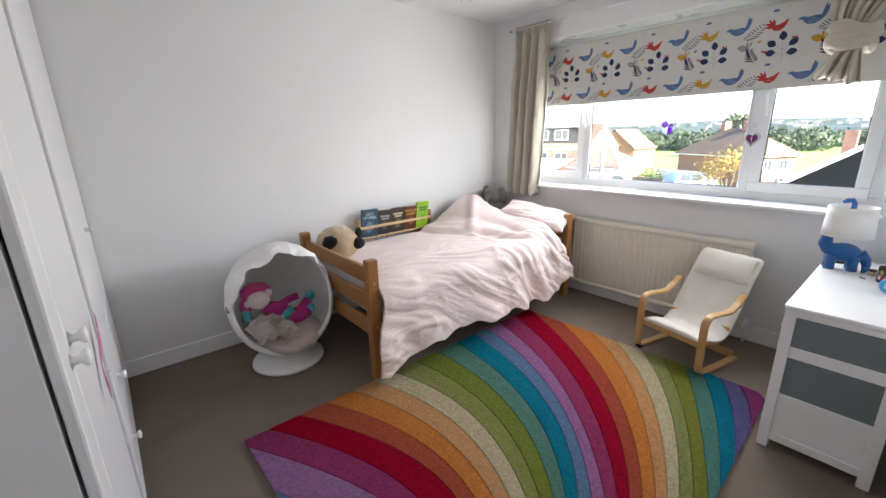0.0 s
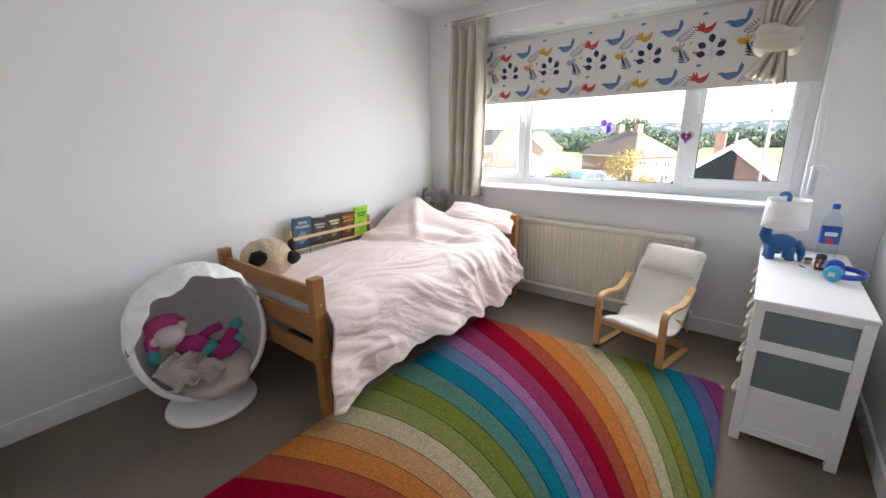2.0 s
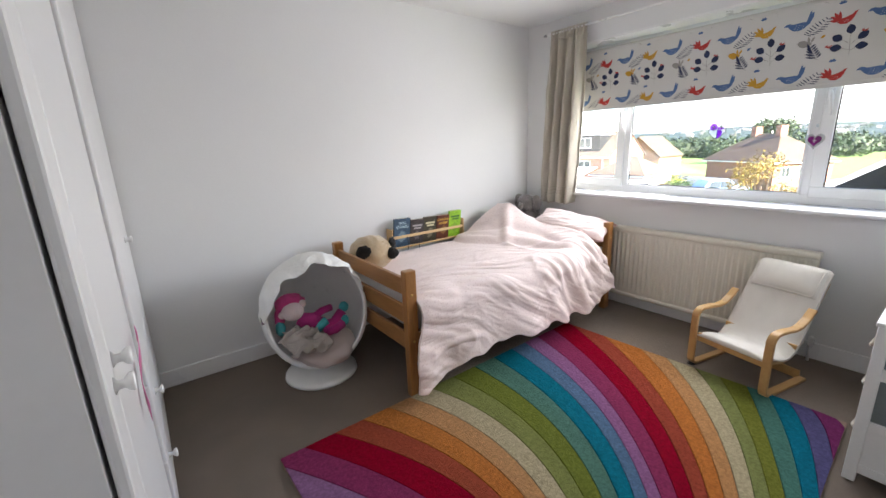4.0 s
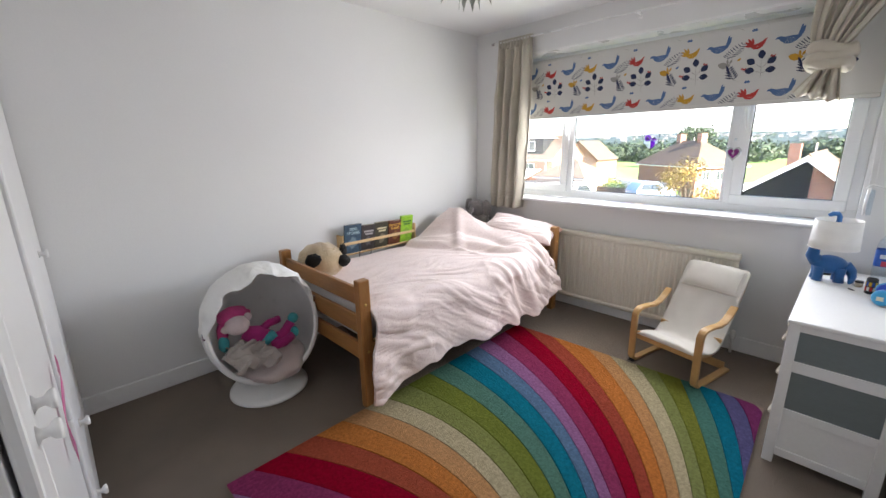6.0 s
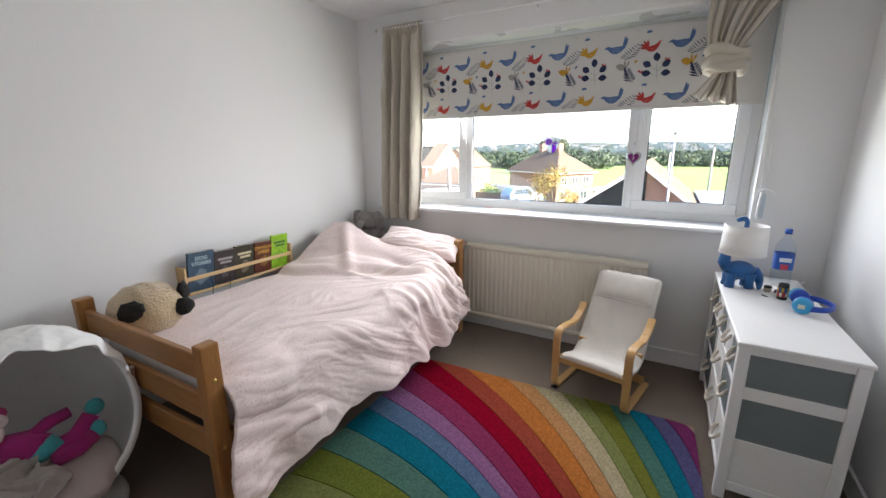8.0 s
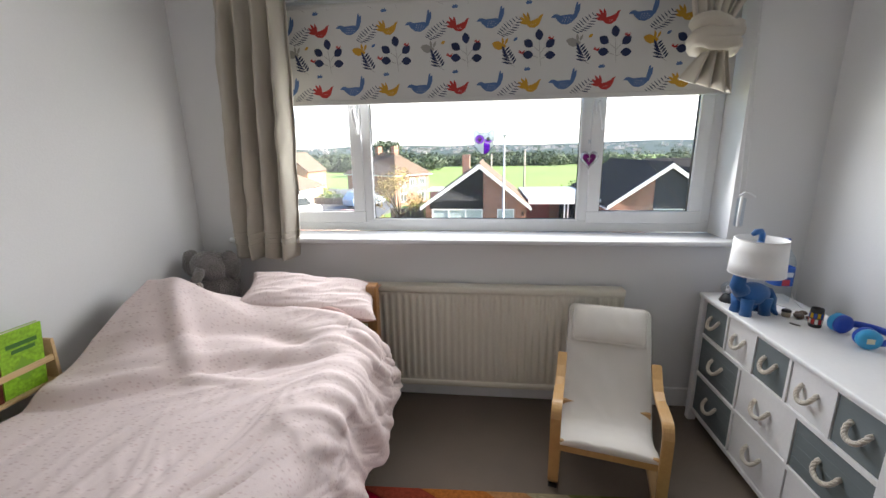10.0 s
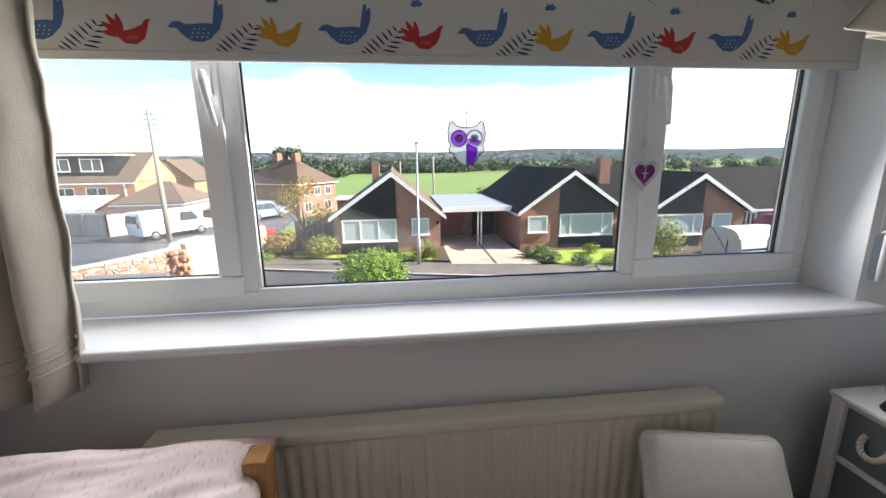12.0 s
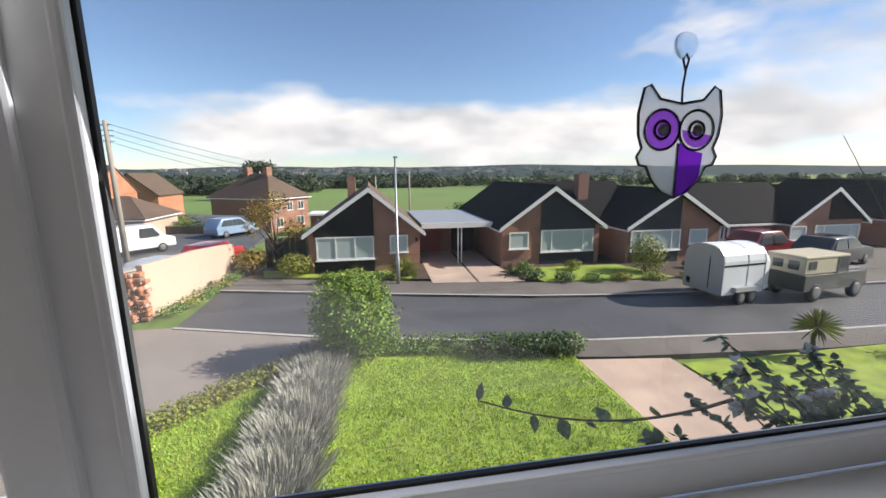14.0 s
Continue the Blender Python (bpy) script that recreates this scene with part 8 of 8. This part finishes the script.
van_side = [(-2.4, 0.35), (-2.45, 1.0), (-2.35, 1.9), (1.1, 1.92), (1.75, 1.15), (2.4, 0.95), (2.45, 0.35)]
van = car("van", pose(34.0, 19.6, -3.78, 0, 0, -38), mat("white_van_paint", (0.72, 0.73, 0.75), 0.3, 0.03, 1, 0, 10, clear=0.5), van_side, 1.85, (-1.5, 1.5), 0.33, "white panel van parked in the lane",
          [[(0.25, 1.15), (1.45, 1.15), (1.05, 1.72), (0.25, 1.72)]], "van", 0.10, 0.9, 1.05)
part("rear_window", boxes((-2.47, -2.40, -0.7, 0.7, 1.2, 1.7)), O["darkglass"], van, "dark rear window")
part("tail_light", boxes((-2.46, -2.38, -0.9, -0.8, 0.95, 1.3)), O["red_door"], van, "red tail light")
part("tail_light", boxes((-2.46, -2.38, 0.8, 0.9, 0.95, 1.3)), O["red_door"], van, "red tail light")
hatch = [(-2.0, 0.3), (-2.05, 0.9), (-1.85, 1.15), (-1.45, 1.62), (0.3, 1.62), (1.0, 1.12), (1.95, 0.92), (2.05, 0.3)]
hw = [[(-1.6, 1.02), (-0.55, 1.02), (-0.55, 1.48), (-1.35, 1.48)], [(-0.45, 1.02), (0.75, 1.02), (0.25, 1.48), (-0.45, 1.48)]]
car("car", pose(41.5, 15.6, -3.78, 0, 0, -35), mat("pale_blue_car_paint", (0.22, 0.32, 0.45), 0.25, 0.03, 1, 0, 10, clear=0.6), hatch, 1.75, (-1.25, 1.25), 0.3, "pale blue people carrier parked in the lane", hw)
car("car", pose(29.4, 12.9, -3.78, 0, 0, -10), mat("red_car_paint", (0.40, 0.02, 0.03), 0.25, 0.03, 1, 0, 10, clear=0.6), [(x, z * 0.86) for x, z in hatch], 1.7, (-1.25, 1.25), 0.28, "red hatchback behind the boundary wall", [[(x, z * 0.86) for x, z in w] for w in hw], belt=0.82)
car("car", pose(25.2, 13.6, -3.78, 0, 0, -10), mat("silver_car_paint", (0.45, 0.48, 0.50), 0.25, 0.03, 1, 0, 10, clear=0.6), [(x, z * 0.86) for x, z in hatch], 1.7, (-1.25, 1.25), 0.28, "silver car behind the boundary wall", [[(x, z * 0.86) for x, z in w] for w in hw], belt=0.82)
suv = car("car", pose(22.2, -21.3, G + 0.11, 0, 0, -78), mat("navy_car_paint", (0.018, 0.022, 0.035), 0.2, 0.03, 1, 0, 10, clear=0.6), [(x * 1.08, z) for x, z in hatch], 1.82, (-1.35, 1.35), 0.33, "dark navy hatchback parked on the drive", [[(x * 1.08, z) for x, z in w] for w in hw])
part("windscreen", roof_slab((1.12, -0.7, 1.10), (1.12, 0.7, 1.10), (0.42, -0.62, 1.56), (0.42, 0.62, 1.56), 0.03), O["darkglass"], suv, "pale reflecting windscreen")
car("car", pose(23.9, -18.6, G + 0.11, 0, 0, -80), mat("dark_red_car_paint", (0.20, 0.02, 0.02), 0.25, 0.03, 1, 0, 10, clear=0.6), [(x, z * 1.1) for x, z in hatch], 1.8, (-1.25, 1.25), 0.34, "dark red car parked behind the trailer", [[(x, z * 1.1) for x, z in w] for w in hw], belt=1.05)

# off-roader and horse trailer
green = mat("dark_green_paint", (0.020, 0.030, 0.022), 0.35, 0.05, 2, 0.02, 20, clear=0.3)
tan = mat("limestone_paint", (0.50, 0.45, 0.33), 0.5, 0.05, 2, 0.02, 20)
lr = thing("off_road_vehicle", pose(17.95, -14.6, G, 0, 0, -84), "old dark green off-roader with limestone hard top", "car", "parked vehicles")
part("body", boxes((-1.75, 1.85, -0.78, 0.78, 0.45, 1.12), bevel=0.03), green, lr)
part("bonnet", boxes((0.75, 1.82, -0.55, 0.55, 1.10, 1.20), bevel=0.03), mat("grey_green_bonnet", (0.20, 0.21, 0.20), 0.4, 0.1, 3), lr, "dusty grey bonnet")
part("hard_top", boxes((-1.75, 0.15, -0.72, 0.72, 1.12, 1.78), bevel=0.05), tan, lr, "limestone hard top")
part("roof", boxes((-1.80, 0.72, -0.75, 0.75, 1.76, 1.88), bevel=0.04), tan, lr, "limestone roof")
part("cab", boxes((0.15, 0.72, -0.74, 0.74, 1.12, 1.76), bevel=0.02), O["darkglass"], lr, "dark cab glazing")
for sy in (-0.745, 0.735):
    part("window_pillar", boxes((0.10, 0.17, sy, sy + 0.012, 1.12, 1.76), (0.66, 0.74, sy, sy + 0.012, 1.12, 1.76)), green, lr)
    part("side_window", boxes((-1.55, -1.15, sy, sy + 0.012, 1.35, 1.68)), O["darkglass"], lr, "small rear side window")
part("rear_window", boxes((-1.77, -1.75, -0.5, -0.1, 1.3, 1.65), (-1.77, -1.75, 0.1, 0.5, 1.3, 1.65)), O["darkglass"], lr, "small rear window")
part("bumper", boxes((1.85, 1.95, -0.75, 0.75, 0.5, 0.62)), O["cladding"], lr, "black front bumper")
part("headlight", lathe(bmesh.new(), [(0.0, 0), (0.09, 0), (0.08, 0.03), (0.0, 0.04)], 14, pose(1.85, 0.6, 0.9, 0, 90, 0)), O["galv"], lr, "round headlight", True)
part("headlight", lathe(bmesh.new(), [(0.0, 0), (0.09, 0), (0.08, 0.03), (0.0, 0.04)], 14, pose(1.85, -0.6, 0.9, 0, 90, 0)), O["galv"], lr, "round headlight", True)
for x in (-1.05, 1.30):
    for sy in (-0.70, 0.70):
        wheel(lr, x, sy, 0.39, 0.2)
ht = thing("horse_trailer", pose(18.35, -10.65, G, 0, 0, -84) @ Matrix.Diagonal((0.8, 1, 1, 1)), "white rounded twin axle horse trailer", "trailer", "parked vehicles")
tw = mat("white_trailer_panel", (0.70, 0.73, 0.77), 0.35, 0.04, 1.5, 0.02, 20, dirt=0.15, dirt_color=(0.5, 0.5, 0.48))
sec = [(-0.88, 0.42), (-0.88, 1.75), (-0.82, 2.0), (-0.66, 2.2), (-0.4, 2.32), (0, 2.36), (0.4, 2.32), (0.66, 2.2), (0.82, 2.0), (0.88, 1.75), (0.88, 0.42)]
part("body", prism(sec, -1.55, 1.15), tw, ht)
bm = bmesh.new()
a = [bm.verts.new((1.15, y, z)) for y, z in sec]
b = [bm.verts.new((1.62, y * 0.9, 0.55 + (z - 0.42) * 0.78)) for y, z in sec]
bm.faces.new(b)
for k in range(len(sec)):
    bm.faces.new((a[k], b[k], b[(k + 1) % len(sec)], a[(k + 1) % len(sec)]))
bmesh.ops.recalc_face_normals(bm, faces=bm.faces[:])
part("nose", bm, tw, ht)
for x in (-1.56, 0.0, 1.13):
    part("band", prism([(y * 1.012, 0.42 + (z - 0.42) * 1.008) for y, z in sec], x, x + 0.05), O["galv"], ht, "grey body band")
part("seam", boxes((-1.5, 1.1, 0.882, 0.892, 1.55, 1.62)), O["cladding"], ht, "dark side seam")
part("seam", boxes((-1.5, 1.1, -0.892, -0.882, 1.55, 1.62)), O["cladding"], ht, "dark side seam")
part("tail_light", boxes((-1.60, -1.56, 0.55, 0.72, 0.6, 0.85)), O["cladding"], ht, "dark rear lamp")
part("door_line", boxes((-1.575, -1.56, -0.30, -0.26, 0.6, 1.9)), O["cladding"], ht, "ramp seam")
for sy in (-0.92, 0.92):
    part("mudguard", prism([(sy - 0.14, 0.55), (sy - 0.14, 0.72), (sy + 0.14, 0.72), (sy + 0.14, 0.55)], -0.85, 0.75), O["galv"], ht, "grey mudguard")
    for x in (-0.42, 0.32):
        wheel(ht, x, sy, 0.31, 0.18)
part("drawbar", boxes((1.3, 2.7, -0.05, 0.05, 0.42, 0.52)), O["galv"], ht, "grey towing bar")

# ---- bin store below ----
st = thing("bin_store", pose(17.0, 12.5, G + 0.07), "open grey slatted wheelie bin store", "bin store")
for k in range(9):
    part("slat", boxes((-0.55, 0.35, 1.12, 1.15, 0.06 + 0.13 * k, 0.17 + 0.13 * k)), O["fence"], st)
part("roof", roof_slab((-0.75, -1.25, 1.30), (-0.75, 1.25, 1.30), (0.45, -1.25, 1.5), (0.45, 1.25, 1.5), 0.04), mat("grey_corrugated_sheet", (0.16, 0.165, 0.17), 0.6, 0.1, 5), st, "dark corrugated roof")
for y in (-1.15, -0.35, 0.4, 1.13):
    part("post", boxes((-0.62, -0.54, y - 0.04, y + 0.04, 0, 1.32)), O["fence"], st)


def bin_(y, c, h, label, w=0.25):
    b = thing("wheelie_bin", pose(17.0 - 0.15, 12.5 + y, G + 0.07), label, "bin", "bins in the store")
    p = plastic("bin_plastic", c, 0.45)
    bm = bmesh.new()
    vs = [bm.verts.new((sx * w * k, sy * w * k, z)) for z, k in ((0.05, 0.8), (h, 1.05)) for sx, sy in ((-1, -1), (1, -1), (1, 1), (-1, 1))]
    for f in ((3, 2, 1, 0), (4, 5, 6, 7), (0, 1, 5, 4), (1, 2, 6, 5), (2, 3, 7, 6), (3, 0, 4, 7)):
        bm.faces.new([vs[i] for i in f])
    bmesh.ops.recalc_face_normals(bm, faces=bm.faces[:])
    part("body", bm, p, b)
    part("lid", boxes((-w * 1.15, w * 1.12, -w * 1.1, w * 1.1, h, h + 0.06), bevel=0.02), p, b)
    for sy in (-1, 1):
        part("wheel", lathe(bmesh.new(), [(0.0, -0.02), (0.09, -0.02), (0.09, 0.02), (0.0, 0.02)], 14, pose(w * 0.75, sy * w * 0.85, 0.09, 90, 0, 0)), O["tyre"], b, "", True)


bin_(0.78, (0.19, 0.33, 0.06), 0.98, "pale green wheelie bin")
bin_(0.05, (0.02, 0.18, 0.42), 0.45, "small blue recycling box", 0.2)
bin_(-0.75, (0.025, 0.026, 0.028), 0.95, "tall black plastic wheelie bin")

# ---- palms and the climber by the window ----
def palm(x, y, z, trunk, n, ln, material, label, seed):
    rnd = random.Random(seed)
    p = thing("palm", pose(x, y, z), label, "palm")
    if trunk:
        part("trunk", tube(bmesh.new(), [(0, 0, 0), (0.04, 0.02, trunk * 0.6), (0, 0, trunk)], 0.05, 8, radii=[0.07, 0.055, 0.06]), O["bark"], p, "", True)
    bm = bmesh.new()
    for k in range(n):
        a, e = rnd.uniform(0, 6.28), rnd.uniform(-0.5, 1.4)
        d = Vector((math.cos(a) * math.cos(e), math.sin(a) * math.cos(e), math.sin(e)))
        sd = d.cross(Vector((0.1, 0.2, 1))).normalized() * 0.022
        q0, q1, q2 = Vector((0, 0, trunk)), Vector((0, 0, trunk)) + d * ln * 0.55, Vector((0, 0, trunk - 0.12 * ln)) + d * ln
        bm.faces.new([bm.verts.new(v) for v in (q0 - sd * 0.5, q0 + sd * 0.5, q1 + sd, q2, q1 - sd)])
    part("fronds", bm, material, p)


palm(12.9, -8.2, G + 0.12, 0.85, 130, 0.62, O["leaf_yellow"], "spiky young cordyline palm on the lawn", 91)
palm(23.9, 2.3, G + 0.1, 0.35, 120, 0.95, O["leaf_yellow"], "yellow spiky cordyline before the bungalow", 92)
palm(23.2, -3.0, G + 0.1, 0.1, 60, 0.7, O["leaf_dark"], "grey green spiky plant by the drive", 93)
shrub("bush", 12.0, -11.0, 0.8, 0.9, 1200, 0.09, O["leaf_dark"], "dark rounded shrub on the lawn", 94, False)
climb = thing("climber", pose(5.15, 2.6, 0.35), "leafy climbing plant below the window with pale flowers", "climber")
rnd = random.Random(95)
bm, lf, fl = bmesh.new(), bmesh.new(), bmesh.new()
for k in range(24):
    start = Vector((0.02 + 0.08 * rnd.random(), rnd.uniform(-0.85, 0.05), -0.05))
    end = start + Vector((0.15 + 0.3 * rnd.random(), rnd.uniform(-0.25, 0.32), rnd.uniform(0.20, 0.40)))
    if k == 0:
        start, end = Vector((0.06, 0.22, 0.44)), Vector((0.10, 0.94, 0.495))
    if k == 1:
        start, end = Vector((0.05, -0.25, 0.2)), Vector((0.32, 0.02, 0.50))
    if k == 2:
        start, end = Vector((0.08, -0.62, 0.45)), Vector((0.10, -0.06, 1.155))
    mid = start.lerp(end, 0.5) + Vector((0.05, rnd.uniform(-0.05, 0.05), 0.05 if k else -0.16))
    pts = [start.lerp(mid, t).lerp(mid.lerp(end, t), t) for t in (q / 10 for q in range(11))]
    tube(bm, pts, 0.004, 6, radii=[(0.0022 if k == 2 else 0.005) * (1 - 0.64 * q / 10) for q in range(11)])
    for q in range(2, 11):
        for s in range(0 if k == 2 else 4 if k else 1):
            a = Vector((rnd.gauss(0, 1), rnd.gauss(0, 1), rnd.gauss(0, 0.5))).normalized()
            sz = 0.030 + 0.030 * rnd.random()
            b = a.cross(Vector((0.2, 0.3, 1))).normalized() * sz * 0.34
            p = pts[q]
            cc = a.cross(b).normalized() * sz * 0.08
            v = [lf.verts.new(w) for w in (p, p + a * sz * 0.22 + b * 0.85, p + a * sz * 0.5 + b, p + a * sz * 0.8 + b * 0.5, p + a * sz, p + a * sz * 0.8 - b * 0.5, p + a * sz * 0.5 - b, p + a * sz * 0.22 - b * 0.85)]
            m0 = lf.verts.new(p + a * sz * 0.45 + cc)
            for w in range(8):
                lf.faces.new((v[w], v[(w + 1) % 8], m0))
    if k in (3, 5, 7, 9):
        for s in range(7):
            leaves(fl, end + Vector((0, rnd.gauss(0, 0.03), rnd.gauss(0, 0.03))), (0.02, 0.02, 0.02), 7, 0.035, rnd, 0.3)
part("stems", bm, O["bark"], climb)
part("leaves", lf, leaf_mat("climber_leaf", (0.11, 0.16, 0.085), 0.4), climb)
part("flowers", fl, leaf_mat("pale_flower", (0.62, 0.63, 0.65), 0.15), climb, "pale star flowers")
# the house's own outer brick skin
setting("facade", boxes((4.905, 5.0, -14, 2.12, -4.0, 4.6), (4.905, 5.0, 4.84, 10, -4.0, 4.6), (4.905, 4.97, 2.12, 4.84, -4.0, 0.795), (4.905, 5.0, 2.12, 4.84, 2.25, 4.6)), O["brick"], "red brick outer wall of the house", "wall")
setting("outer_sill", boxes((4.87, 4.985, 2.12, 4.84, 0.80, 0.845), bevel=0.005), M["upvc"], "white outer window sill", "window sill")
